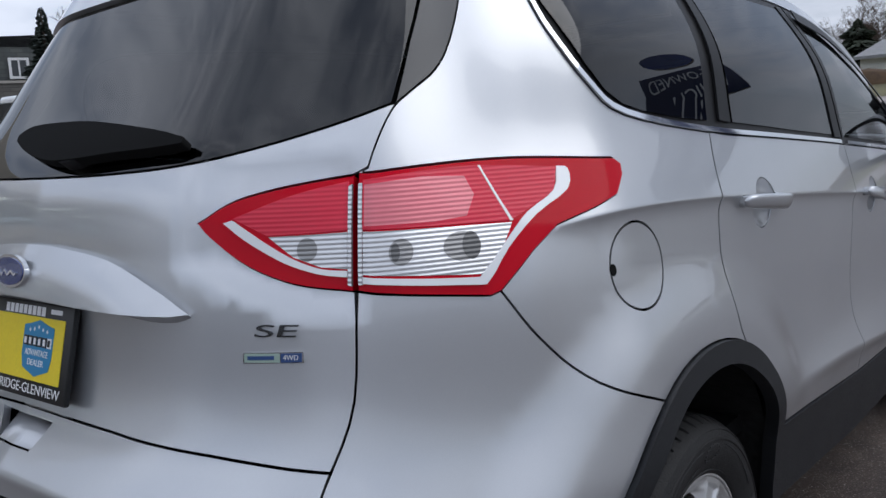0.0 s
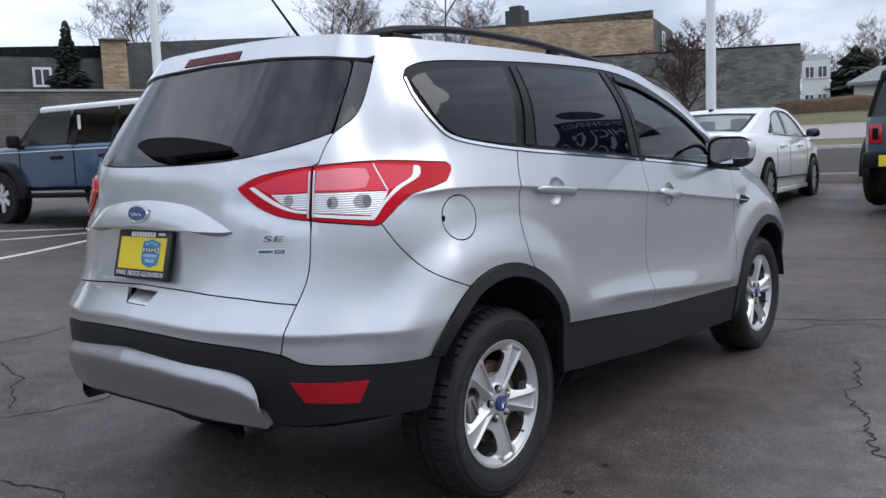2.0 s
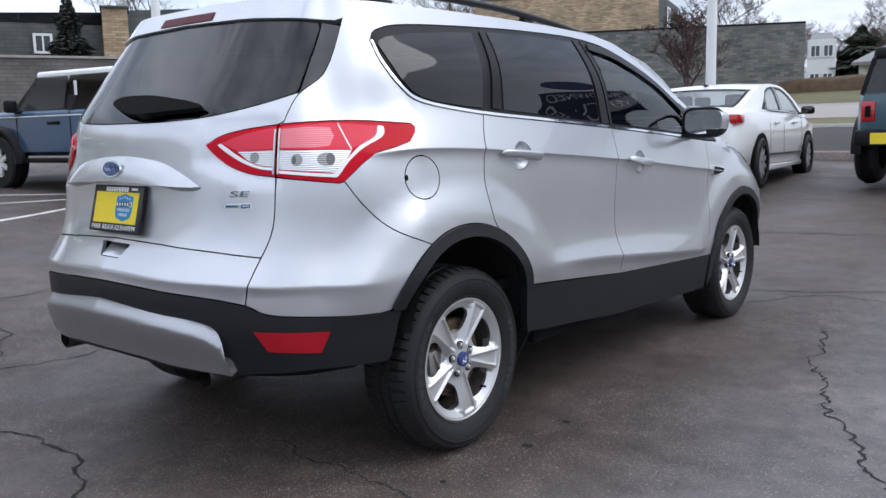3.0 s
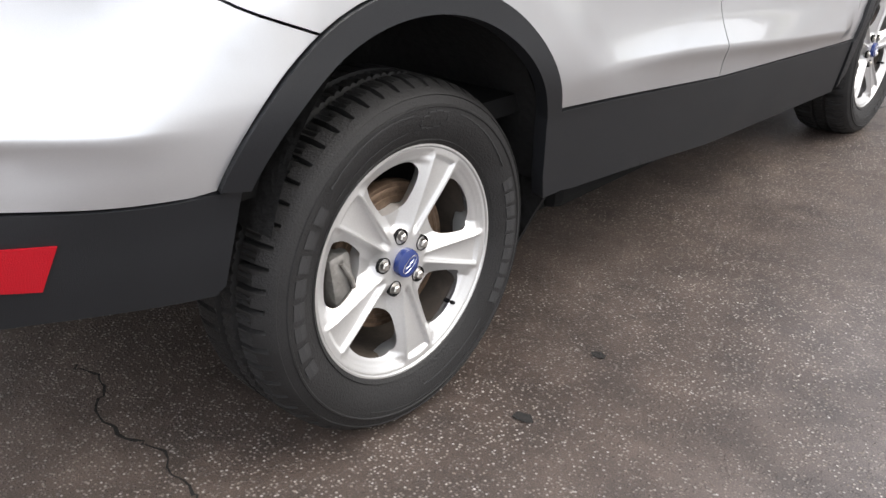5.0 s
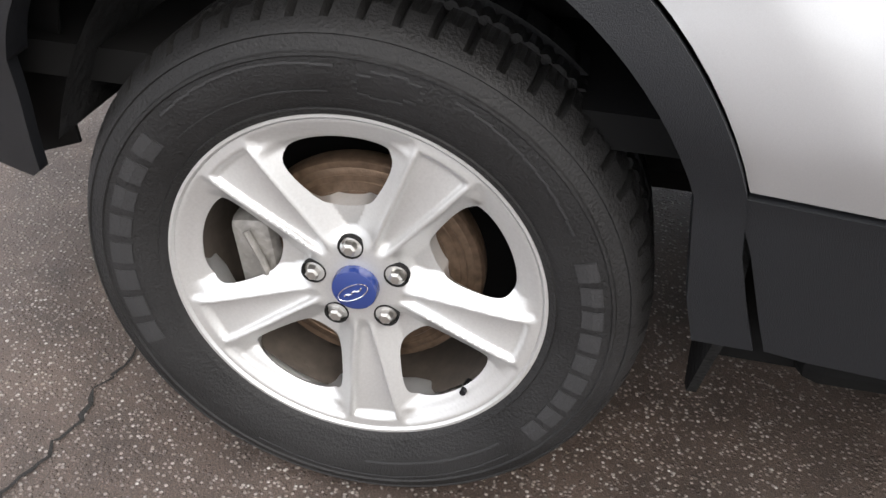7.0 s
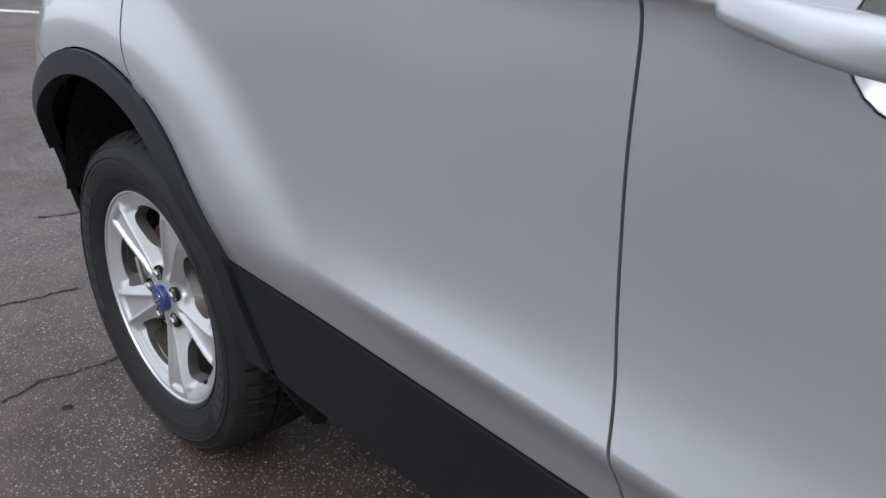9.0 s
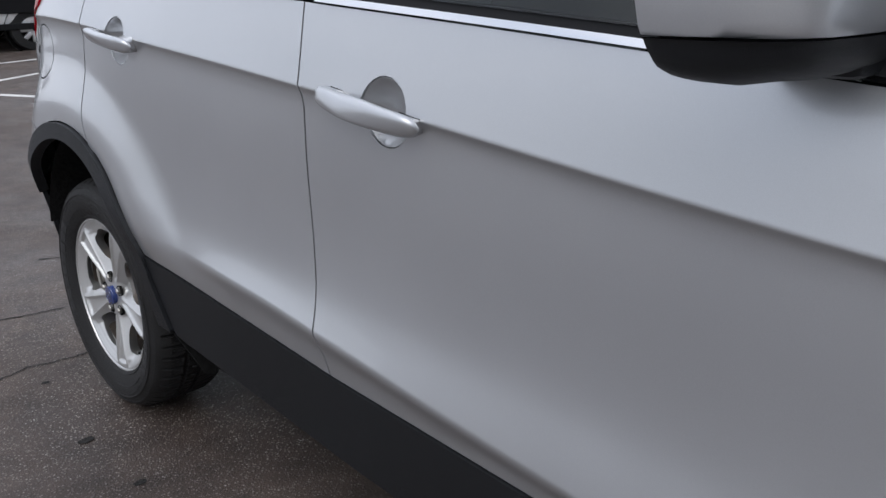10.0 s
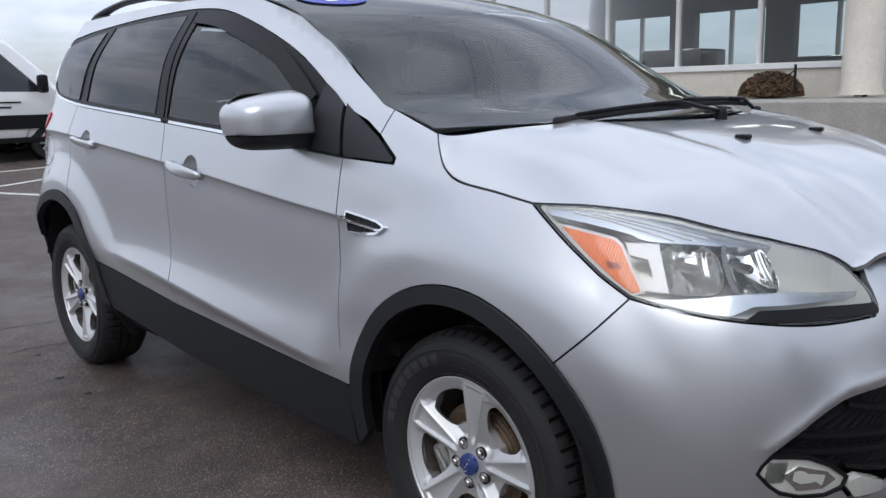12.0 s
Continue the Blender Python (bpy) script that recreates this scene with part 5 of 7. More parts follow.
for cup, a, b in ((CUP_R, (.222, 1.102), (.466, 1.078)), (CUP_F, (1.204, 1.041), (1.450, 1.006))):
    c = np.mean(np.array(cup), 0)

    def bowl(s, z, c=c):
        r = np.hypot((s - c[0]) / .056, (z - c[1]) / .054)
        return body_at(s, z, -.001 - .024 * np.clip(1 - r ** 3, 0, 1))

    def bowl_n(s, z, f=bowl):
        e = .002
        n = np.cross(f(s + e, z) - f(s - e, z), f(s, z + e) - f(s, z - e))
        return n / np.linalg.norm(n, axis=-1, keepdims=True)
    for mirror in (False, True):
        sheet("handle_cup", cup, bowl, bowl_n, PAINT, car, "", 0, .008, .002, mirror=mirror)
    d = np.array(b) - np.array(a)
    L = np.linalg.norm(d)
    d /= L
    nn = np.array([-d[1], d[0]])
    for sx in (1, -1):
        # grip: a rounded bar, bowed out between its two feet
        b = bmesh.new()
        rings, n_st, n_r = [], 28, 14
        for i in range(n_st + 1):
            f = i / n_st
            end = (1 - abs(2 * f - 1) ** 9) ** .5
            hw = (.0165 + .003 * f) * max(end, .12)
            dep = .0105 * max(end, .2)
            q = np.array(a) + d * (L * f)
            c0 = Vector(body_at(np.array(q[0]), np.array(q[1]), .016 + .014 * math.sin(math.pi * f) ** .7))
            nv = Vector(body_normal(np.array(q[0]), np.array(q[1])))
            q2 = q + nn * .01
            up = (Vector(body_at(np.array(q2[0]), np.array(q2[1]))) - Vector(body_at(np.array(q[0]), np.array(q[1])))).normalized()
            ring = []
            for k in range(n_r):
                g = 2 * math.pi * k / n_r
                p = c0 + up * (hw * math.copysign(abs(math.cos(g)) ** .7, math.cos(g))) + nv * (dep * math.copysign(abs(math.sin(g)) ** .8, math.sin(g)))
                ring.append(b.verts.new((sx * p.x, p.y, p.z)))
            rings.append(ring)
        for A, B in zip(rings, rings[1:]):
            for k in range(n_r):
                b.faces.new((A[k], A[(k + 1) % n_r], B[(k + 1) % n_r], B[k]))
        b.faces.new(rings[0])
        b.faces.new(rings[-1])
        bmesh.ops.recalc_face_normals(b, faces=b.faces[:])
        part("door_handle", b, PAINT, car, "silver painted pull handle", smooth=True)
    for t0, t1 in ((.012, .048), (L - .058, L - .012)):
        foot = [tuple(np.array(a) + d * t0 - nn * .0135), tuple(np.array(a) + d * t1 - nn * .0135), tuple(np.array(a) + d * t1 + nn * .0135), tuple(np.array(a) + d * t0 + nn * .0135)]
        panel("handle_foot", foot, PAINT, car, out=.014, thick=.016, step=.02, gap=0)
        rim_ = shrink(ring2d(foot, .02), .002)
        panel("handle_seal", rim_, SHELL, car, out=.0012, thick=.003, step=.02, gap=0)
panel("flap_catch", oval((-.217, 1.035), .007, .010, 16), SHELL, car, "dark catch of the fuel flap", out=.002, thick=.003, step=.01, gap=0)
# side vent
VENT = [(2.262, .958), (2.268, .964), (2.33, .957), (2.402, .947), (2.424, .940), (2.432, .932), (2.424, .923), (2.398, .909), (2.33, .902), (2.268, .900), (2.262, .906)]
VENT_IN = shrink(ring2d(VENT, .01), .0062)
panel("fender_vent", VENT, CHROME, car, "chrome-framed fender vent", out=.010, thick=.014, step=.012, gap=0, holes=[VENT_IN])
panel("vent_mesh", VENT_IN, GRM, car, out=.003, thick=.006, step=.02, gap=0)
panel("vent_bar", [(2.224, .938), (2.232, .943), (2.27, .939), (2.34, .932), (2.415, .926), (2.412, .920), (2.34, .925), (2.27, .932), (2.232, .935)], CHROME, car, out=.013, thick=.01, step=.012, gap=0)

# tailgate trim
bar_top = curve([(-1.46, 1.126), (-1.36, 1.122), (-1.21, 1.104), (-1.10, 1.066), (-1.025, 1.028)], 5)
bar_r = bar_top + [(-1.05, 1.026), (-1.21, 1.032), (-1.46, 1.042)]


def bar_at(s, z):
    """The bar leans out towards its foot."""
    d = np.abs(np.asarray(s, float) + 1.46)
    top = spl([.0, .10, .25, .36, .435], [1.128, 1.124, 1.106, 1.068, 1.030], d)
    f = np.clip((top - z) / .09, 0, 1)
    return body_at(s, z, .009 + .044 * f * (2 - f) * .8)


def bar_normal(s, z):
    e = .003
    n = np.cross(bar_at(s + e, z) - bar_at(s - e, z), bar_at(s, z + e) - bar_at(s, z - e))
    return n / np.linalg.norm(n, axis=-1, keepdims=True)


sheet("tailgate_bar", bar_r + [(2 * CENTRE_R - s, z) for s, z in bar_r[::-1]][1:-1], bar_at, bar_normal, PAINT, car, "silver bar over the plate", 0, .02, .05)


panel("badge", oval((-1.46, 1.084), .056, .029), CHROME, car, "blue oval badge in a chrome ring", out=.046, thick=.008, both=False, step=.012, gap=0)
panel("badge_face", oval((-1.46, 1.084), .051, .024), BLUE, car, out=.0475, thick=.004, both=False, step=.012, gap=0, dome=.003)
scr = [(-.034 + .068 * i / 14, .0055 * math.sin(i * 1.35) * (1 - i / 30) - .002) for i in range(15)]
badge_mark_pts = [(-1.46 + x, 1.084 + z + .002) for x, z in scr] + [(-1.46 + x, 1.084 + z - .002) for x, z in scr[::-1]]
panel("badge_mark", badge_mark_pts, CHROME, car, out=.0512, thick=.002, both=False, step=.01, gap=0)
wip = curve([(-1.61, 1.322), (-1.57, 1.336), (-1.46, 1.337), (-1.34, 1.331), (-1.15, 1.308), (-1.065, 1.292)], 4) + curve([(-1.062, 1.283), (-1.12, 1.279), (-1.24, 1.275), (-1.34, 1.270), (-1.42, 1.270), (-1.53, 1.288), (-1.60, 1.310)], 4)
panel("rear_wiper", wip, SHELL, car, "black rear wiper", out=.034, thick=.022, both=False, step=.02, gap=0, dome=.006)
panel("wiper_arm", curve([(-1.46, 1.300), (-1.40, 1.268), (-1.34, 1.268), (-1.30, 1.288)], 4), TRIMBLACK, car, out=.030, thick=.028, both=False, step=.02, gap=0, dome=.006)
panel("wiper_blade", [(-1.60, 1.300), (-1.485, 1.282), (-1.375, 1.274), (-1.10, 1.272), (-1.10, 1.280), (-1.375, 1.284), (-1.595, 1.310)], RUBBER, car, out=.012, thick=.010, both=False, step=.03, gap=0)


def grip_at(s, z):
    """A scoop that slants in from its lower edge."""
    return body_at(s, z, -.002 - .040 * np.clip((z - .783) / .040, 0, 1) ** 1.2)


def grip_normal(s, z):
    e = .002
    n = np.cross(grip_at(s + e, z) - grip_at(s - e, z), grip_at(s, z + e) - grip_at(s, z - e))
    return n / np.linalg.norm(n, axis=-1, keepdims=True)


sheet("tailgate_grip", GRIP, grip_at, grip_normal, PAINT, car, "recessed tailgate grip", 0, .012, .003)
for x in (.46, -.46):
    part("exhaust_tip", lathe([(.033, -.848), (.037, -.845), (.037, -.60), (.032, -.60), (.032, -.843)], 28, axis="y", at=(x, 0, .412)), SOOT, car, "sooty steel exhaust tip", smooth=True)


def words(text, size, m, material, parent, name="lettering", depth=.0004, width=None):
    cu = bpy.data.curves.new(name, "FONT")
    cu.body, cu.size, cu.align_x, cu.align_y, cu.extrude = text, size, "CENTER", "CENTER", depth
    tmp = bpy.data.objects.new(name, cu)
    me = bpy.data.meshes.new_from_object(tmp)
    bpy.data.objects.remove(tmp)
    if width:
        xs = [v.co.x for v in me.vertices]
        k = width / (max(xs) - min(xs))
        for v in me.vertices:
            v.co.x *= k
    me.transform(m)
    me.materials.append(material)
    ob = new(name, me)
    ob.parent = parent
    return ob


def on_skin(s, z, out):
    """A frame on the skin: x along it to the right as seen from outside, z-axis outward."""
    p = Vector(body_at(np.array(s), np.array(z), out))
    n = Vector(body_normal(np.array(s), np.array(z)))
    up = Vector((0, 0, 1))
    y = (up - n * up.dot(n)).normalized()
    x = y.cross(n)
    return Matrix.Translation(p) @ Matrix((x, y, n)).transposed().to_4x4()


words("SE", .026, on_skin(-.868, 1.003, .002) @ Matrix(((1, .35, 0, 0), (0, 1, 0, 0), (0, 0, 1, 0), (0, 0, 0, 1))), DIMCHROME, car, "trim_badge", .0015, .066)
panel("model_badge", [(-.93, .972), (-.82, .974), (-.82, .958), (-.93, .956)], CHROME, car, "small model badge", out=.002, thick=.002, step=.02, both=False, gap=0)
for i in range(6):
    panel("badge_letter", [(-2.105 + .019 * i, .994), (-2.092 + .019 * i, .994), (-2.092 + .019 * i, 1.010), (-2.105 + .019 * i, 1.010)], CHROME, car, out=.002, thick=.002, step=.02, both=False, gap=0)
BADGE_GREEN = mat("badge_green", (.35, .45, .38), .4, .3)
BADGE_BLUE = mat("badge_blue", (.03, .07, .20), .4, .2)
panel("badge_field", [(-.927, .9705), (-.862, .9715), (-.862, .9585), (-.927, .9575)], BADGE_GREEN, car, out=.0028, thick=.001, step=.02, both=False, gap=0)
panel("badge_bar", [(-.921, .967), (-.872, .968), (-.872, .9625), (-.921, .9615)], BADGE_BLUE, car, out=.0034, thick=.001, step=.02, both=False, gap=0)
panel("badge_field", [(-.86, .9715), (-.823, .972), (-.823, .9595), (-.86, .9585)], BADGE_BLUE, car, out=.0028, thick=.001, step=.02, both=False, gap=0)
words("4WD", .0105, on_skin(-.8415, .9655, .0031), WHITELENS, car, "badge_lettering", .0003)

# dealer plate
plate = part("plate_frame", box(-.16, .16, -.083, .083, -.006, .006, .004), BLACKTEXT, car, "black plastic plate frame", angle=40)
pm = Matrix.Translation((0, -.848, .944)) @ Matrix.Rotation(radians(90 - 14), 4, "X")
plate.matrix_basis = pm
YELLOW = mat("plate_yellow", (.80, .62, .02), .45, 0, 0, .05, 200, .06)
PBLUE = mat("plate_blue", (.03, .22, .42), .45)
PWHITE = mat("plate_white", (.80, .80, .80), .5)
part("plate_card", box(-.138, .138, -.052, .058, .0055, .0075, .001), YELLOW, plate, "yellow dealer card")
sh = [(-.052, .046), (-.03, .05), (0, .058), (.03, .05), (.052, .046), (.052, -.01), (.045, -.034), (0, -.048), (-.045, -.034), (-.052, -.01)]


def flat(name, pts, z, material, parent, h=.0008):
    b = bmesh.new()
    f = b.faces.new([b.verts.new((x, y, z)) for x, y in pts])
    ext = bmesh.ops.extrude_face_region(b, geom=[f])
    bmesh.ops.translate(b, verts=[v for v in ext["geom"] if isinstance(v, bmesh.types.BMVert)], vec=(0, 0, h))
    bmesh.ops.recalc_face_normals(b, faces=b.faces[:])
    return part(name, b, material, parent)


def rect(cx, cy, w, h):
    return [(cx - w / 2, cy - h / 2), (cx + w / 2, cy - h / 2), (cx + w / 2, cy + h / 2), (cx - w / 2, cy + h / 2)]


flat("card_shield", [(x + .055, y * .92) for x, y in sh][::-1], .0076, PBLUE, plate)
for i in range(6):
    flat("card_block", rect(.0145 + .0163 * i, .016, .014, .017), .0085, BLACKTEXT if i < 5 else PWHITE, plate)
    flat("card_mark", rect(.0145 + .0163 * i, .016, .007, .011), .0095, PWHITE if i < 5 else BLACKTEXT, plate)
words("ADVANTAGE", .0155, Matrix.Translation((.055, -.004, .0088)), PWHITE, plate, "card_lettering", .0003, .080)
words("DEALER", .0155, Matrix.Translation((.055, -.021, .0088)), PWHITE, plate, "card_lettering", .0003, .055)
for i in range(5):
    flat("card_star", [(.055 + (i - 2) * .015 + (.004 if k % 2 else .002) * math.sin(k * math.pi / 5), .035 + (.006 if i == 2 else .002 if i in (1, 3) else 0) + (.004 if k % 2 else .002) * math.cos(k * math.pi / 5)) for k in range(10)][::-1], .0085, PWHITE, plate, .0005)
words("PARK RIDGE-GLENVIEW", .024, Matrix.Translation((0, -.067, .0062)), PWHITE, plate, "frame_lettering", .0004, .285)
for i in range(9):
    flat("frame_mark", rect(-.072 + .0165 * i, .068, .0125, .016), .0061, PWHITE, plate, .0006)
flat("frame_mark", rect(.105, .070, .038, .008), .0061, PWHITE, plate, .0006)

# door mirrors
for sx in (1, -1):
    def blob(name, z0, z1, material, grow, label, parent):
        b = bmesh.new()
        nu, nv = 40, 24
        def sg(v, p):
            return math.copysign(abs(v) ** p, v)
        grid = []
        for j in range(nv + 1):
            v = -math.pi / 2 + math.pi * j / nv
            row = []
            for i in range(nu):
                u = 2 * math.pi * i / nu
                x = .118 * sg(math.cos(v), .3) * sg(math.cos(u), .32)
                y = .085 * sg(math.cos(v), .45) * sg(math.sin(u), .7)
                z = .088 * sg(math.sin(v), .5)
                x += .012 * (z < 0) * z / .088
                taper = 1 - .42 * ((x + .118) / .236) ** 1.6 if z > 0 else 1 - .12 * max(0, x / .118)
                z = z * taper * (1 - .20 * max(0, y / .085))
                z = min(max(z, z0), z1)
                y = max(y, -.05)
                row.append(b.verts.new((sx * (.968 + x * grow), 2.0 + y * grow - .03 * max(0, x / .112) ** 2, 1.205 + z)))
            grid.append(row)
        for A, B in zip(grid, grid[1:]):
            for i in range(nu):
                b.faces.new((A[i], A[(i + 1) % nu], B[(i + 1) % nu], B[i]))
        bmesh.ops.remove_doubles(b, verts=b.verts[:], dist=1e-5)
        bmesh.ops.recalc_face_normals(b, faces=b.faces[:])
        return part(name, b, material, parent, label, angle=45)
    mir = blob("door_mirror", -.038, .09, PAINT, 1.0, "silver door mirror with black lower shell", car)
    blob("lower_shell", -.085, -.040, CLAD, .985, "black plastic", mir)
    st = box(.84, .92, 2.0, 2.06, 1.120, 1.168, .012)
    if sx < 0:
        st.transform(Matrix.Diagonal((-1, 1, 1, 1)))
        bmesh.ops.reverse_faces(st, faces=st.faces[:])
    part("stem", st, CLAD, mir, angle=40)
    b = bmesh.new()
    ring_ = [b.verts.new((sx * (.966 + .100 * math.copysign(abs(math.cos(a)) ** .6, math.cos(a))), 1.9475, 1.205 + .065 * math.copysign(abs(math.sin(a)) ** .7, math.sin(a)))) for a in [2 * math.pi * k / 36 for k in range(36)]]
    b.faces.new(ring_)
    ext = bmesh.ops.extrude_face_region(b, geom=b.faces[:])
    bmesh.ops.translate(b, verts=[v for v in ext["geom"] if isinstance(v, bmesh.types.BMVert)], vec=(0, .004, 0))
    bmesh.ops.recalc_face_normals(b, faces=b.faces[:])
    part("mirror_glass", b, CHROME, mir, "mirror glass")
    b = bmesh.new()
    n_ = 40
    rings = [[b.verts.new((sx * (.966 + rx_ * math.copysign(abs(math.cos(a)) ** .6, math.cos(a))), yy, 1.205 + rz2 * math.copysign(abs(math.sin(a)) ** .6, math.sin(a)))) for a in [2 * math.pi * k / n_ for k in range(n_)]]
             for rx_, rz2, yy in ((.098, .063, 1.950), (.099, .064, 1.942), (.112, .076, 1.944), (.113, .077, 1.960))]
    for A, B in zip(rings, rings[1:]):
        for k in range(n_):
            b.faces.new((A[k], A[(k + 1) % n_], B[(k + 1) % n_], B[k]))
    bmesh.ops.recalc_face_normals(b, faces=b.faces[:])
    part("mirror_bezel", b, TRIMBLACK, mir, "black bezel", angle=40)

# roof rails and antenna
for sx in (1, -1):
    top = curve([(-.32, 1.648), (-.24, 1.664), (-.10, 1.686), (.15, 1.706), (.5, 1.704), (.8, 1.693), (1.2, 1.664), (1.5, 1.632)], 4)
    rail = tube([(sx * (.585 + .03 * math.sin((y + .3) / 1.8 * 3.14) - .02), y, z) for y, z in top], [.008, .013, .018, .021, .023, .024, .024, .023, .022, .020, .019] + [.0175] * (len(top) - 12) + [.011], 10, flat=.8)
    for y0, y1, z1 in ((-.20, -.04, 1.668), (.82, .90, 1.688), (1.36, 1.48, 1.643)):
        box(sx * .585 - .014, sx * .585 + .014, y0, y1, 1.635, z1, .006, rail)
    part("roof_rail", rail, TRIMBLACK, car, "black roof rail", angle=40)
ant = box(-.028, .028, -.16, .02, 1.672, 1.700, .012)
tube([(0, -.06, 1.695), (0, -.10, 1.735), (0, -.33, 1.97)], [.009, .006, .0025], 8, ant)
part("antenna", ant, TRIMBLACK, car, "black roof antenna", angle=40)

# windscreen foot: cowl, wipers, nozzles
cw = curve([(0, 2.80), (.3, 2.765), (.58, 2.665), (.76, 2.53)], 5)
b = bmesh.new()
rows_ = []
for x, y in [(-x, y) for x, y in cw[::-1]] + cw[1:]:
    zt = float(hood_at(np.array(x), np.array(y))[2])
    rows_.append([b.verts.new((x * .99, y + .02, zt - .03)), b.verts.new((x * .99, y - .012, zt - .022)), b.verts.new((x * .97, y - .14, zt - .012 + .02 * (1 - abs(x))))])
for A, B in zip(rows_, rows_[1:]):
    for i in range(2):
        b.faces.new((A[i], A[i + 1], B[i + 1], B[i]))
bmesh.ops.recalc_face_normals(b, faces=b.faces[:])
part("cowl", b, TRIMBLACK, car, "black plastic cowl")


def on_screen(u, v, lift):
    p = screen_at(np.array(u), np.array(v))
    n = field_normal(screen_at)(np.array(u), np.array(v))
    return Vector(p + n * lift)


# each wiper: a blade on the glass foot, an arm over it and a pivot cap
for a_, b_, piv in (((.535, 2.69, 1.192), (.06, 2.80, 1.224), (-.06, 2.83, 1.200)), ((.12, 2.765, 1.226), (-.50, 2.675, 1.216), (-.54, 2.69, 1.188))):
    A_, B_ = Vector(a_), Vector(b_)
    bow = [A_.lerp(B_, i / 8) + Vector((0, .012, .006)) * math.sin(i * .3927) for i in range(9)]
    wp = part("wiper", tube(bow, .006, 8, flat=1.8), RUBBER, car, "black windscreen wiper", smooth=True)
    part("wiper_bridge", tube([p + Vector((0, .006, .012)) for p in bow[1:8]], [.003] + [.005] * 5 + [.003], 8), TRIMBLACK, wp, smooth=True)
    part("wiper_arm", tube([A_.lerp(B_, .55) + Vector((0, .014, .018)), A_.lerp(B_, .85) + Vector((0, .022, .016)), Vector(piv)], [.004, .006, .007], 8), TRIMBLACK, wp, smooth=True)
    part("pivot_cap", lathe([(0, .016), (.014, .014), (.018, 0), (.018, -.03)], 20, axis="z", at=piv), TRIMBLACK, wp, smooth=True)
for x in (.21, -.21):
    z = float(hood_at(np.array(x), np.array(3.047))[2])
    part("washer_nozzle", box(x - .016, x + .016, 3.03, 3.065, z - .003, z + .010, .005), TRIMBLACK, car, angle=40)
SEATCLOTH = mat("seat_cloth", (.10, .10, .102), .9, 0, 0, .04, 300, .2)
DASH = mat("dash_plastic", (.075, .076, .078), .6, 0, 0, .04, 200, .1)
part("dashboard", box(-.74, .74, 2.02, 2.50, .78, 1.13, .07), DASH, car, "dark grey dashboard", angle=40)
part("steering_wheel", join(lathe([(.17 + .014 * math.cos(a * .7854), .014 * math.sin(a * .7854)) for a in range(8)], 40, axis="y", at=(-.37, 1.93, 1.06), closed=True), box(-.52, -.22, 1.92, 1.95, 1.04, 1.08, .01)), DASH, car, "black steering wheel", smooth=True)
for x, y in ((.37, 1.25), (-.37, 1.25), (.45, .38), (-.45, .38), (0, .38)):
    w = .25 if y > 1 else .21
    st = box(x - w, x + w, y, y + .50, .62, .80, .06)
    box(x - w, x + w, y - .10, y + .06, .74, 1.26, .06, st)
    box(x - .13, x + .13, y - .12, y - .02, 1.28, 1.46, .04, st)
    part("seat", st, SEATCLOTH, car, "dark cloth seat", angle=40)
part("cabin_floor", box(-.84, .84, -.5, 2.4, .56, .60), SHELL, car)
part("rear_view_mirror", box(-.11, .11, 1.86, 1.89, 1.46, 1.52, .012), TRIMBLACK, car, angle=40)
STICK = mat("year_sticker", (.06, .07, .42), .5)


def screen_patch(name, pts, lift, material, parent, label=""):
    b = bmesh.new()
    f = b.faces.new([b.verts.new(on_screen(u, v, lift)) for u, v in pts])
    bmesh.ops.recalc_face_normals(b, faces=b.faces[:])
    ext = bmesh.ops.extrude_face_region(b, geom=[f])
    bmesh.ops.translate(b, verts=[v for v in ext["geom"] if isinstance(v, bmesh.types.BMVert)], vec=(0, 0, .001))
    bmesh.ops.triangulate(b, faces=b.faces[:])
    bmesh.ops.recalc_face_normals(b, faces=b.faces[:])
    return part(name, b, material, parent, label)


stick = screen_patch("year_sticker", [(.765 + x, .715 + z) for x, z in oval((0, 0), .145, .082)], .004, STICK, car, "blue oval price sticker")
for x in (.71, .80):
    screen_patch("sticker_mark", [(x - .022, .665), (x + .022, .665), (x + .022, .765), (x - .022, .765)], .0055, PWHITE, stick)

# ---- buildings and planting ----


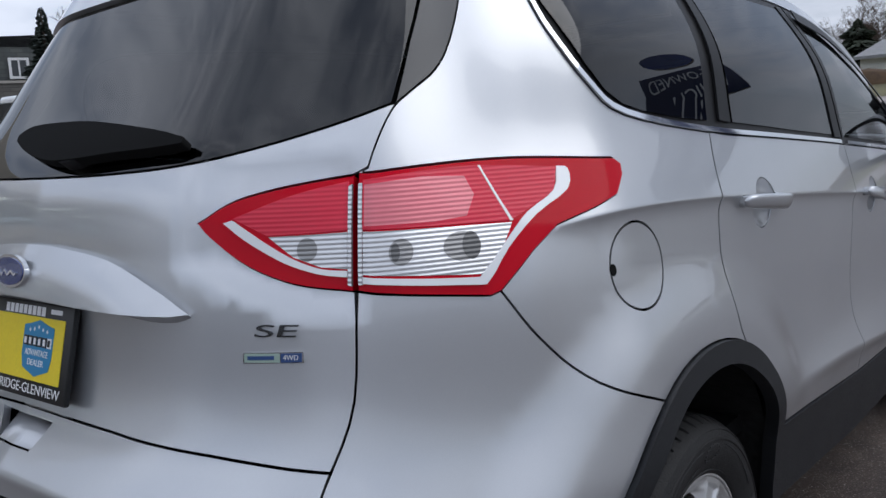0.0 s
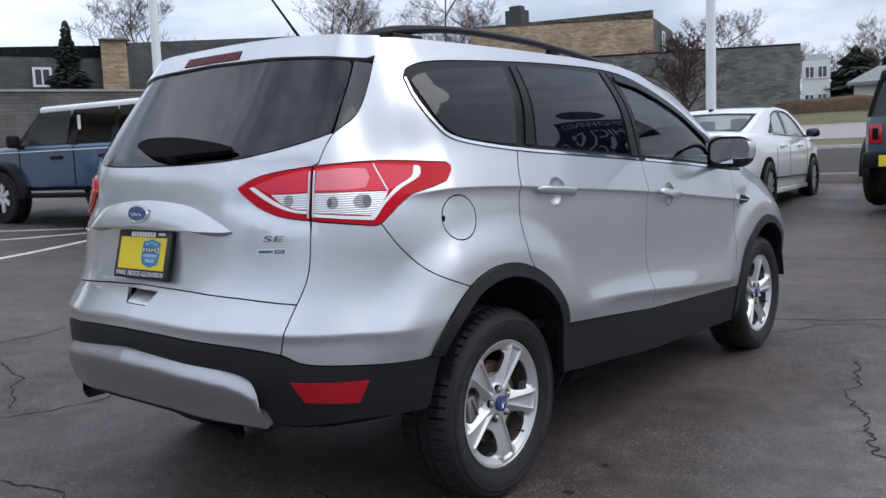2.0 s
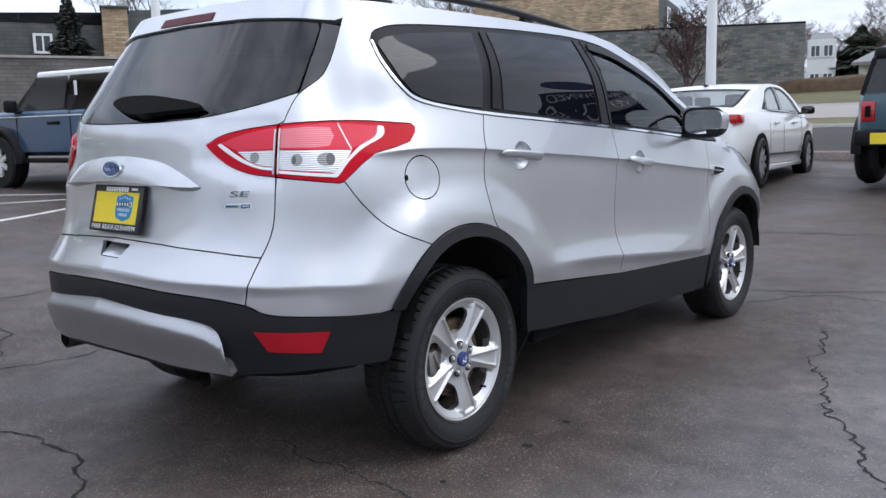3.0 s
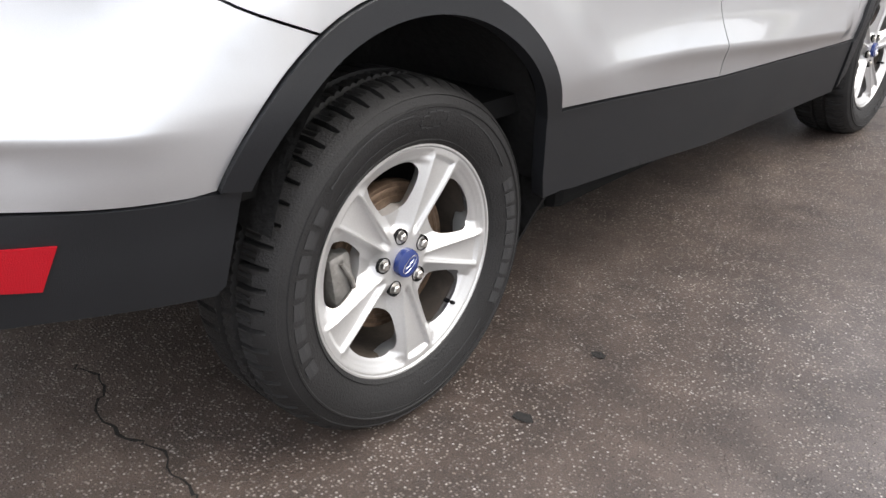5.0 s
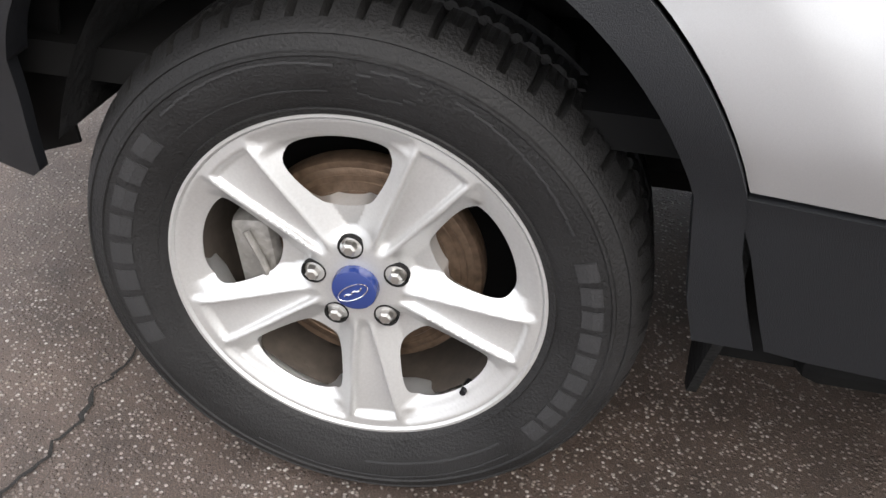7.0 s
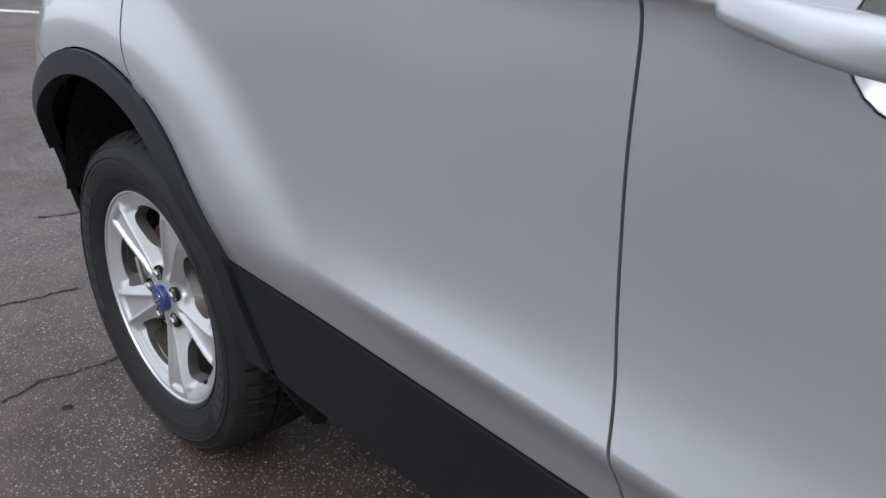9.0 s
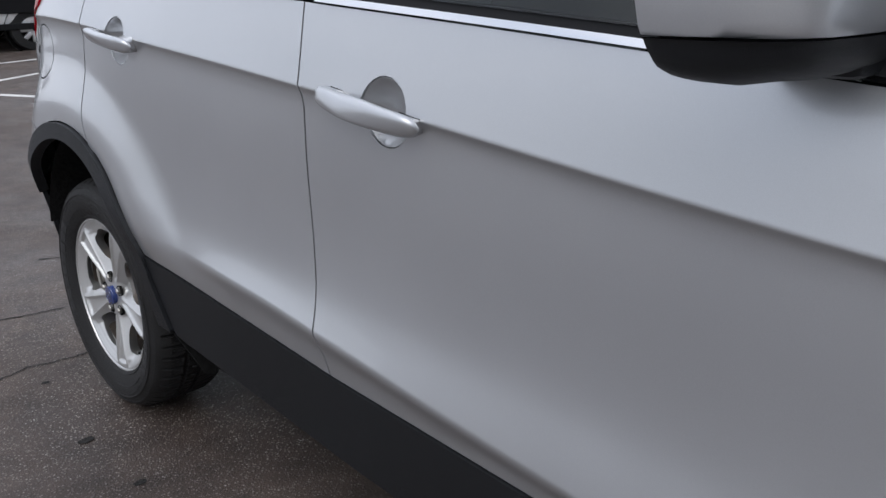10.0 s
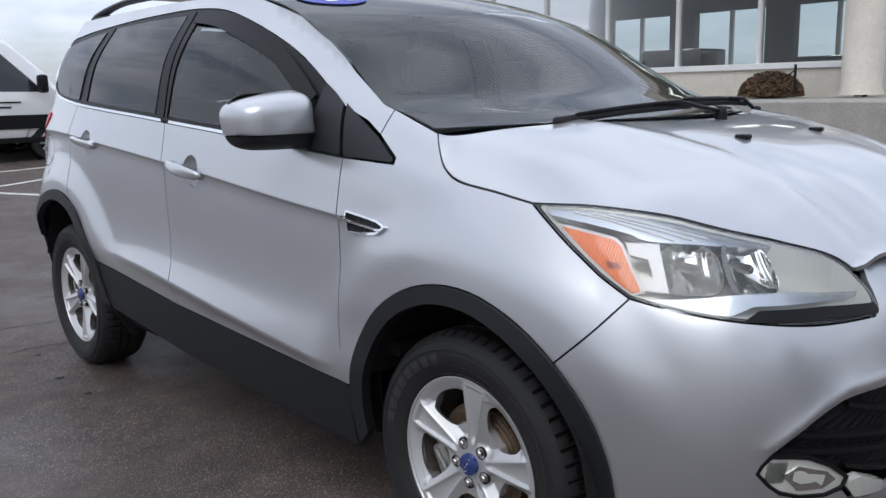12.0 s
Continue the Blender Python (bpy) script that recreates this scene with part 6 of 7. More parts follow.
def slate_mat(name, c0, c1, c2, bw, bh, mortar, bump=.6):
    """Courses of brick or slate seen from far off."""
    m = bpy.data.materials.new(name)
    m.use_nodes = True
    nt = m.node_tree
    b = nt.nodes["Principled BSDF"]
    uv = nt.nodes.new("ShaderNodeUVMap")
    br = nt.nodes.new("ShaderNodeTexBrick")
    br.inputs["Scale"].default_value = 1
    br.inputs["Brick Width"].default_value, br.inputs["Row Height"].default_value = bw, bh
    br.inputs["Mortar Size"].default_value, br.inputs["Bias"].default_value = mortar, 0
    br.inputs["Color1"].default_value, br.inputs["Color2"].default_value, br.inputs["Mortar"].default_value = (*c0, 1), (*c1, 1), (*c2, 1)
    no = nt.nodes.new("ShaderNodeTexNoise")
    no.inputs["Scale"].default_value, no.inputs["Detail"].default_value = .9, 6
    hsv = nt.nodes.new("ShaderNodeHueSaturation")
    rg = nt.nodes.new("ShaderNodeMapRange")
    rg.inputs["From Min"].default_value, rg.inputs["From Max"].default_value, rg.inputs["To Min"].default_value, rg.inputs["To Max"].default_value = .3, .7, .75, 1.25
    bp = nt.nodes.new("ShaderNodeBump")
    bp.inputs["Strength"].default_value, bp.inputs["Distance"].default_value = bump, .02
    for a, c in ((uv.outputs[0], br.inputs["Vector"]), (uv.outputs[0], no.inputs["Vector"]), (br.outputs["Color"], hsv.inputs["Color"]), (no.outputs["Fac"], rg.inputs["Value"]),
                 (rg.outputs[0], hsv.inputs["Value"]), (hsv.outputs[0], b.inputs["Base Color"]), (br.outputs["Fac"], bp.inputs["Height"]), (bp.outputs[0], b.inputs["Normal"])):
        nt.links.new(a, c)
    bp.invert = True
    b.inputs["Roughness"].default_value = .85
    return m


SLATE = slate_mat("green_slate", (.085, .105, .098), (.205, .190, .165), (.10, .105, .098), .42, .13, .008)
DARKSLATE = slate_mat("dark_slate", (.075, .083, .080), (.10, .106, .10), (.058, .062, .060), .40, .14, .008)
TANBRICK = slate_mat("tan_brick", (.30, .21, .12), (.56, .42, .26), (.30, .24, .17), .30, .095, .012)
LOWWALL = slate_mat("grey_block", (.115, .108, .098), (.15, .142, .128), (.09, .085, .08), .42, .12, .012)
WHITEWALL = mat("white_siding", (.72, .72, .70), .7, 0, 0, .2, 30, .06)
CONCRETE = mat("concrete", (.34, .32, .29), .85, 0, 0, .4, 40, .2)
CREAM = mat("cream_panel", (.62, .58, .50), .6, 0, 0, .15, 20, .08)
ROOFGREY = mat("roof_shingle", (.22, .22, .22), .85, 0, 0, .4, 20, .2)
WINDARK = mat("dark_window", (.02, .024, .028), .08, 0, .5)
WHITEPAINT = mat("white_frame", (.78, .78, .77), .4, 0, 0, .05, 60, .04)
GRASS = mat("winter_grass", (.115, .105, .048), .95, 0, 0, 1.0, 26, .45, vscale=.7)
MULCH = mat("mulch", (.036, .030, .026), .95, 0, 0, 1.0, 9, .95, vscale=6.0)
KERBSTONE = mat("kerb_stone", (.20, .165, .145), .9, 0, 0, .5, 30, .35)
ROADGREY = mat("road_concrete", (.30, .27, .25), .85, 0, 0, .3, 14, .15)
BARK = mat("bark", (.10, .075, .06), .9, 0, 0, .6, 30, .3)
REDBARK = mat("reddish_twigs", (.085, .052, .046), .9, 0, 0, .6, 30, .3)
NEEDLES = mat("spruce_needles", (.045, .058, .048), .9, 0, 0, .6, 40, .4)
EVERGREEN = mat("evergreen", (.045, .056, .034), .9, 0, 0, .6, 30, .4)
BUSH = mat("brown_bush", (.085, .052, .028), .95, 0, 0, 1.0, 45, .5)


def wall(name, p0, p1, z0, z1, thick, material, parent=None, z1b=None, back=True):
    """An upright slab from p0 to p1, with brick coordinates in metres; its top may slope from z1 to z1b."""
    a, c = Vector((*p0, 0)), Vector((*p1, 0))
    d = (c - a)
    L = d.length
    d.normalize()
    n = Vector((-d.y, d.x, 0)) * thick
    zb = z1 if z1b is None else z1b
    b = bmesh.new()
    uvl = b.loops.layers.uv.new("UVMap")
    v = [b.verts.new(a + Vector((0, 0, z0))), b.verts.new(c + Vector((0, 0, z0))), b.verts.new(c + Vector((0, 0, zb))), b.verts.new(a + Vector((0, 0, z1)))]
    w = [b.verts.new(q.co + n) for q in v]
    us = [(0, z0), (L, z0), (L, zb), (0, z1)]
    for idx, uvs in (((v[0], v[1], v[2], v[3]), us), ((w[1], w[0], w[3], w[2]), [us[1], us[0], us[3], us[2]]),
                     ((v[1], w[1], w[2], v[2]), [(0, z0), (thick, z0), (thick, zb), (0, zb)]), ((w[0], v[0], v[3], w[3]), [(0, z0), (thick, z0), (thick, z1), (0, z1)]),
                     ((v[3], v[2], w[2], w[3]), [(0, 0), (L, 0), (L, thick), (0, thick)])):
        f = b.faces.new(idx)
        for lp, q in zip(f.loops, uvs):
            lp[uvl].uv = q
    bmesh.ops.recalc_face_normals(b, faces=b.faces[:])
    return part(name, b, material, parent)


EYE = Vector((2.8, -2.5))


def from_eye(ang, dist):
    """Plan point at a bearing (degrees to the left of +y) and distance from the rear corner of the car park."""
    return (EYE.x - math.sin(radians(ang)) * dist, EYE.y + math.cos(radians(ang)) * dist)


def slab(name, label, category, p0, p1, z0, z1, thick, material, z1b=None):
    ob = thing(name, label, category)
    wall("wall", p0, p1, z0, z1, thick, material, ob, z1b)
    return ob


def window_on(parent, p0, p1, u0, u1, z0, z1, proud=.06, frame_=.09, bars=1):
    """A framed window on a wall's outer face."""
    a, c = Vector((*p0, 0)), Vector((*p1, 0))
    d = (c - a).normalized()
    n = Vector((d.y, -d.x, 0))
    win = wall("window", tuple((a + d * u0 + n * proud)[:2]), tuple((a + d * u1 + n * proud)[:2]), z0, z1, .05, WINDARK, parent)
    for q0, q1, w0, w1 in ((u0, u1, z1 - frame_, z1), (u0, u1, z0, z0 + frame_), (u0, u0 + frame_, z0 + frame_, z1 - frame_), (u1 - frame_, u1, z0 + frame_, z1 - frame_)):
        wall("window_frame", tuple((a + d * q0 + n * (proud + .03))[:2]), tuple((a + d * q1 + n * (proud + .03))[:2]), w0, w1, .05, WHITEPAINT, win)
    for k in range(bars):
        m_ = u0 + (u1 - u0) * (k + 1) / (bars + 1)
        wall("window_bar", tuple((a + d * (m_ - .03) + n * (proud + .02))[:2]), tuple((a + d * (m_ + .03) + n * (proud + .02))[:2]), z0 + frame_, z1 - frame_, .04, WHITEPAINT, win)


low = slab("boundary_wall", "long low grey block wall", "wall", from_eye(80, 31), from_eye(50, 31), .6, 3.72, .3, LOWWALL)
wall("coping", from_eye(80, 30.95), from_eye(50, 30.95), 3.722, 3.80, .4, CONCRETE, low)
l0, l1 = from_eye(76, 35), from_eye(60.4, 35)
lb = slab("office_building", "dark slate-clad building with a tan brick pier", "building", l0, l1, .8, 5.35, 6, DARKSLATE, 5.78)
window_on(lb, l0, l1, 7.1, 7.75, 4.28, 5.0, bars=1)
wall("pier", from_eye(60.4, 34.5), from_eye(58.9, 34.5), .8, 5.95, 2.0, TANBRICK, lb)
wall("pier_cap", from_eye(60.5, 34.4), from_eye(58.8, 34.4), 5.952, 6.02, 2.2, DARKSLATE, lb)
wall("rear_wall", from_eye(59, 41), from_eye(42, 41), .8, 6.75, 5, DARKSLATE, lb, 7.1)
wall("parapet", (l0[0], l0[1]), l1, 5.36, 5.42, 5.9, TRIMBLACK, lb, 5.84)
g0, g1 = from_eye(37, 52), from_eye(25.2, 52)
gb = slab("brick_building", "tan brick block with a sloping parapet and dark side", "building", g0, g1, 1.0, 8.68, .5, TANBRICK, 9.11)
wall("parapet", (g0[0], g0[1]), g1, 8.69, 8.76, .7, DARKSLATE, gb, 9.19)
g2 = from_eye(24.0, 57.8)
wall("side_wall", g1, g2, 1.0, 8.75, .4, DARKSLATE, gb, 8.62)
window_on(gb, g1, g2, 2.1, 3.0, 6.67, 8.23, bars=0)
ch = box(-.58, .58, -.45, .45, 8.10, 9.85, .03)
box(-.4, .4, -.26, .26, 9.85, 10.11, .02, ch)
ch.transform(Matrix.Translation((*from_eye(33.9, 53.3), 0)))
part("chimney", ch, DARKSLATE, gb, "dark brick chimney")
s0, s1 = from_eye(37, 47.5), from_eye(16.5, 47.5)
sb = slab("slate_wall_building", "windowless building clad in green-grey slate", "building", s0, s1, .9, 6.12, 6, SLATE)
wall("coping", s0, s1, 6.13, 6.22, 6.1, TRIMBLACK, sb)

# far houses
h0, h1 = from_eye(16.35, 72), from_eye(14.75, 72)
hb = slab("house", "white two-storey house with dark windows", "house", h0, h1, 2.5, 7.4, 6, WHITEWALL)
for u in (.18, 1.08):
    window_on(hb, h0, h1, u, u + .75, 6.05, 7.0, bars=1)
    window_on(hb, h0, h1, u, u + .75, 3.9, 4.9, bars=1)
b = bmesh.new()
for p in ((*h0, 7.0), (*h1, 7.0), (*from_eye(14.75, 79), 7.0), (*from_eye(16.35, 79), 7.0)):
    b.verts.new(p)
b.verts.new((*from_eye(16.1, 75.5), 8.2))
b.verts.new((*from_eye(15.0, 75.5), 8.2))
b.verts.ensure_lookup_table()
V = b.verts
for f in ((0, 1, 5, 4), (2, 3, 4, 5), (1, 2, 5), (3, 0, 4)):
    b.faces.new([V[i] for i in f])
part("roof", b, ROOFGREY, hb)
k0, k1 = from_eye(13.5, 58), from_eye(6, 56)
kb = slab("bungalow", "low white building with a grey pitched roof", "house", k0, k1, 2.6, 4.7, 6, WHITEWALL)
window_on(kb, k0, k1, 2.2, 3.2, 3.3, 4.3, bars=0)
b = bmesh.new()
pts = [(*from_eye(13.9, 57.4), 4.5), (*from_eye(5.8, 55.4), 4.5), (*from_eye(5.8, 63), 5.8), (*from_eye(12.2, 63), 5.8)]
f = b.faces.new([b.verts.new(p) for p in pts])
ext = bmesh.ops.extrude_face_region(b, geom=[f])
bmesh.ops.translate(b, verts=[v for v in ext["geom"] if isinstance(v, bmesh.types.BMVert)], vec=(0, 0, .18))
bmesh.ops.recalc_face_normals(b, faces=b.faces[:])
part("roof", b, ROOFGREY, kb)

# verge: kerb, planted bank, grass, road, grass


def strip(name, label, category, rows_, x0, x1, material, kind="structure", wave=.0):
    xs = np.arange(x0, x1 + .01, 1.0)
    vs = []
    for x in xs:
        for y, z in rows_:
            vs.append((x, y + .18 * x * 0 + .25 * (x + 2) * .98 * .25, z + wave * noise.noise((x * .7, y * .7, 3))))
    n = len(rows_)
    fs = [(i * n + j, (i + 1) * n + j, (i + 1) * n + j + 1, i * n + j + 1) for i in range(len(xs) - 1) for j in range(n - 1)]
    ob = mesh_ob(name, vs, [f[::-1] for f in fs] if fs and np.cross(np.subtract(vs[fs[0][1]], vs[fs[0][0]]), np.subtract(vs[fs[0][2]], vs[fs[0][0]]))[2] < 0 else fs, material)
    return tagged(ob, label, category, kind=kind)


strip("kerb", "worn tan concrete kerb along the car park", "kerb", [(14.0, .2), (14.0, .63), (14.04, .66), (14.2, .66), (14.2, .4)], -16, 40, KERBSTONE)
strip("planting_bank", "dark mulched bank behind the kerb", "planting bed", [(14.2, .64), (15.4, .78), (16.6, .91), (18.0, 1.02), (19.0, 1.06)], -16, 40, MULCH, wave=.06)
strip("edging", "thin stone edging on the bank", "edging", [(19.0, .9), (19.0, 1.12), (19.04, 1.14), (19.2, 1.14), (19.2, .9)], -16, 40, CONCRETE)
strip("grass_verge", "yellowed winter grass verge", "grass", [(19.2, 1.10), (21, 1.16), (24, 1.30)], -16, 40, GRASS, wave=.02)
strip("road", "pale concrete road beyond the verge", "road", [(24, 1.31), (24.05, 1.26), (34, 1.80), (38, 1.95), (38.05, 2.0)], -16, 60, ROADGREY)
strip("grass_bank", "winter grass rising beyond the road", "grass", [(38.05, 2.0), (44, 2.8), (52, 3.2), (120, 4.2)], -40, 90, GRASS, wave=.05)

# lamp posts


def lamp_post(at, label):
    ob = thing("lamp_post", label, "lamp post", (at[0], at[1], gz(*at)), "lamp posts")
    part("base", lathe([(0, .0), (.30, 0), (.30, .6), (.27, .65), (0, .65)], 24, axis="z"), CONCRETE, ob, angle=40)
    part("pole", lathe([(.125, .6), (.115, 3), (.095, 9), (.0, 9.02)], 20, axis="z"), WHITEPAINT, ob, angle=40)
    part("lamp_head", box(-.25, .25, -.7, .1, 8.95, 9.1, .04), WHITEPAINT, ob, angle=40)
    return ob


lamp_post(from_eye(21.95, 22), "tall white steel car park lamp post")
lamp_post(from_eye(57.2, 24), "tall white steel car park lamp post")

# trees


def twig_tree(name, label, at, height, material, seed, spread=.5, levels=5, trunk=.16, category="tree", low_=.25):
    r = random.Random(seed)
    ob = thing(name, label, category, (at[0], at[1], gz(*at) if at[1] < 30 else 1.5), "bare trees")
    tr = bmesh.new()
    vs, fs = [], []

    def limb(p, d, length, rad, level, bmt):
        n = 4
        pts, rads = [p], [rad]
        q, dd = p.copy(), d.copy()
        for i in range(n):
            dd = (dd + Vector((r.uniform(-1, 1), r.uniform(-1, 1), r.uniform(-.4, .8))) * .16).normalized()
            q = q + dd * (length / n)
            pts.append(q.copy())
            rads.append(rad * (1 - .6 * (i + 1) / n))
        sides = 7 if level == 0 else 4 if level < 2 else 3
        base = len(vs)
        for i, (c, w) in enumerate(zip(pts, rads)):
            t_ = (pts[min(i + 1, n)] - pts[max(i - 1, 0)]).normalized()
            u = t_.orthogonal().normalized()
            v = t_.cross(u)
            for k in range(sides):
                a = 2 * math.pi * k / sides
                vs.append(tuple(c + (u * math.cos(a) + v * math.sin(a)) * w))
        for i in range(n):
            for k in range(sides):
                fs.append((base + i * sides + k, base + i * sides + (k + 1) % sides, base + (i + 1) * sides + (k + 1) % sides, base + (i + 1) * sides + k))
        if level < levels:
            kids = r.randint(3, 4) if level else r.randint(5, 7)
            for k in range(kids):
                f = r.uniform(low_ if level == 0 else .25, 1)
                i = min(n - 1, int(f * n))
                o = pts[i].lerp(pts[i + 1], f * n - i)
                side = Vector((r.uniform(-1, 1), r.uniform(-1, 1), r.uniform(-.15, .6))).normalized()
                limb(o, (dd * (1 - spread) + side * spread).normalized(), length * r.uniform(.5, .72), max(rad * .5, .010), level + 1, None)
    limb(Vector((0, 0, 0)), Vector((0, 0, 1)), height * .5, trunk, 0, None)
    nt_ = 5 * 7
    cut_f = 4 * 7
    mesh_ob("trunk", vs[:nt_], fs[:cut_f], material, ob)
    off = nt_
    mesh_ob("crown", vs[nt_:], [tuple(i - off for i in f) for f in fs[cut_f:]], material, ob)
    tr.free()
    return ob


twig_tree("bare_tree", "bare red-brown tree in front of the slate wall", from_eye(23.2, 34), 4.3, REDBARK, 3, .62, 6, .12)
for k, (a, dist, h) in enumerate(((59, 62, 13), (56.5, 70, 12), (46.5, 58, 13), (43, 66, 13), (39.5, 56, 12.5), (37, 62, 11.5), (21.5, 62, 9.5), (18.7, 95, 9.5), (16.2, 85, 9.5), (14.6, 80, 9), (13.4, 96, 12), (11.6, 92, 12), (17.4, 100, 11), (10.2, 95, 11), (12.6, 90, 11), (68, 75, 10), (188, 60, 9))):
    twig_tree("bare_tree", "bare winter tree behind the buildings", from_eye(a, dist), h, BARK, 20 + k, .55, 6, .18 if h > 10 else .14)


def needle_tree(name, label, at, z0, height, width, material, seed, count=1400):
    r = random.Random(seed)
    ob = thing(name, label, "tree", (at[0], at[1], z0))
    part("trunk", lathe([(.14, 0), (.09, height * .5), (.02, height * .97)], 8, axis="z"), BARK, ob)
    vs, fs = [], []
    for i in range(count):
        f = r.random() ** 1.25
        z = height * (.06 + .93 * f)
        rad = width / 2 * (1 - f) ** .85 * (1 + .25 * math.sin(z * 7))
        a = r.uniform(0, 6.283)
        p = Vector((math.cos(a), math.sin(a), -.12))
        L = rad * r.uniform(.75, 1.1) + .05
        s0 = Vector((0, 0, z)) + p * L * r.uniform(.15, .5)
        s1 = Vector((0, 0, z)) + p * L + Vector((0, 0, -.08 * L))
        w = Vector((-math.sin(a), math.cos(a), 0)) * (.05 + .06 * rad)
        base = len(vs)
        vs += [tuple(s0), tuple(s0.lerp(s1, .6) + w + Vector((0, 0, r.uniform(-.05, .05)))), tuple(s1), tuple(s0.lerp(s1, .6) - w), tuple(s0.lerp(s1, .5) + Vector((0, 0, -.07 - .04 * rad)))]
        fs += [(base, base + 1, base + 2, base + 3), (base, base + 2, base + 4)]
    mesh_ob("crown", vs, fs, material, ob, smooth=False)
    return ob


needle_tree("spruce", "dark blue-green spruce beside the office building", from_eye(62.3, 33.2), 1.6, 4.9, 2.6, NEEDLES, 8, 1700)
needle_tree("evergreen_tree", "broad dark evergreen among the far houses", from_eye(13.4, 74), 2.0, 6.6, 10.0, EVERGREEN, 9, 3200)
needle_tree("evergreen_tree", "broad dark evergreen among the far houses", from_eye(11.4, 76), 2.0, 6.2, 9.5, EVERGREEN, 10, 3000)
strip("hedge", "low brown hedge along the grass bank", "hedge", [(43.0, 2.5), (43.1, 3.2), (43.6, 3.4), (44.2, 3.2), (44.3, 2.5)], -13, 30, BUSH, wave=.2)

# ---- other vehicles ----
CARWHITE = mat("white_paint", (.80, .80, .79), .3, 0, 1.0, .01, 300, .03)
CARBLUE = mat("blue_grey_paint", (.050, .100, .185), .3, .2, 1.0, .01, 300, .05)
CARTEAL = mat("teal_grey_paint", (.055, .105, .135), .3, .2, 1.0, .01, 300, .05)
CABGLASS = glass("cabin_glass", (.30, .34, .35))
SEEGLASS = glass("light_cabin_glass", (.93, .96, .95), sheen=.08)
RIMGREY = mat("rim_silver", (.55, .55, .55), .35, .6, .3)


def loft(stations, m_ring):
    """Skin over half sections mirrored about x = 0; a section is a list of (x, z)."""
    b = bmesh.new()
    rings = []
    for y, sec in stations:
        pts = [(x, z) for x, z in sec] + [(-x, z) for x, z in sec[::-1]]
        rings.append([b.verts.new((x, y, z)) for x, z in pts])
    n = len(rings[0])
    for A, B in zip(rings, rings[1:]):
        for k in range(n):
            b.faces.new((A[k], A[(k + 1) % n], B[(k + 1) % n], B[k]))
    b.faces.new(rings[0])
    b.faces.new(rings[-1][::-1])
    bmesh.ops.remove_doubles(b, verts=b.verts[:], dist=1e-4)
    bmesh.ops.recalc_face_normals(b, faces=b.faces[:])
    return b


def car_wheel(ob, x, y, r, width, rim, material, spokes=5):
    sx = 1 if x > 0 else -1
    wh = part("wheel", lathe([(rim, -width / 2), (r * .93, -width / 2), (r, -width / 2 + .03), (r, width / 2 - .03), (r * .93, width / 2), (rim, width / 2)], 40, at=(0, 0, 0), closed=True), RUBBER, ob, "black tyre", angle=35)
    disc = lathe([(0, width * .30), (rim * .25, width * .32), (rim * .3, width * .26), (rim * .85, width * .22), (rim, width * .48), (rim, -width / 2)], 40)
    part("rim", disc, SHELL, wh, angle=40)
    sp = bmesh.new()
    for k in range(spokes):
        a = 2 * math.pi * k / spokes
        box(width * .24, width * .40, -.035, .035, .02, rim * .99, .01, sp, m=Matrix.Rotation(a, 4, "X"))
    lathe([(rim * .93, width * .30), (rim, width * .44), (rim * 1.02, width * .44), (rim * 1.02, width * .2), (rim * .93, width * .2)], 40, bm=sp, closed=True)
    part("spokes", sp, material, wh, angle=40)
    wh.matrix_basis = pose(x, y, r) @ (pose(0, 0, 0) if sx > 0 else pose(0, 0, 0, 0, 0, 180))
    return wh


def sec(w, z0, z1, shoulder=.06, top=.0, crown=.03):
    """Lower body section: sill, side, shoulder, deck."""
    return [(w * .84, z0), (w * .97, z0 + .08), (w, z0 + (z1 - z0) * .45), (w * .985, z1 - shoulder), (w * .94, z1 - .01), (w * .70, z1 + crown * .6), (0, z1 + crown)]


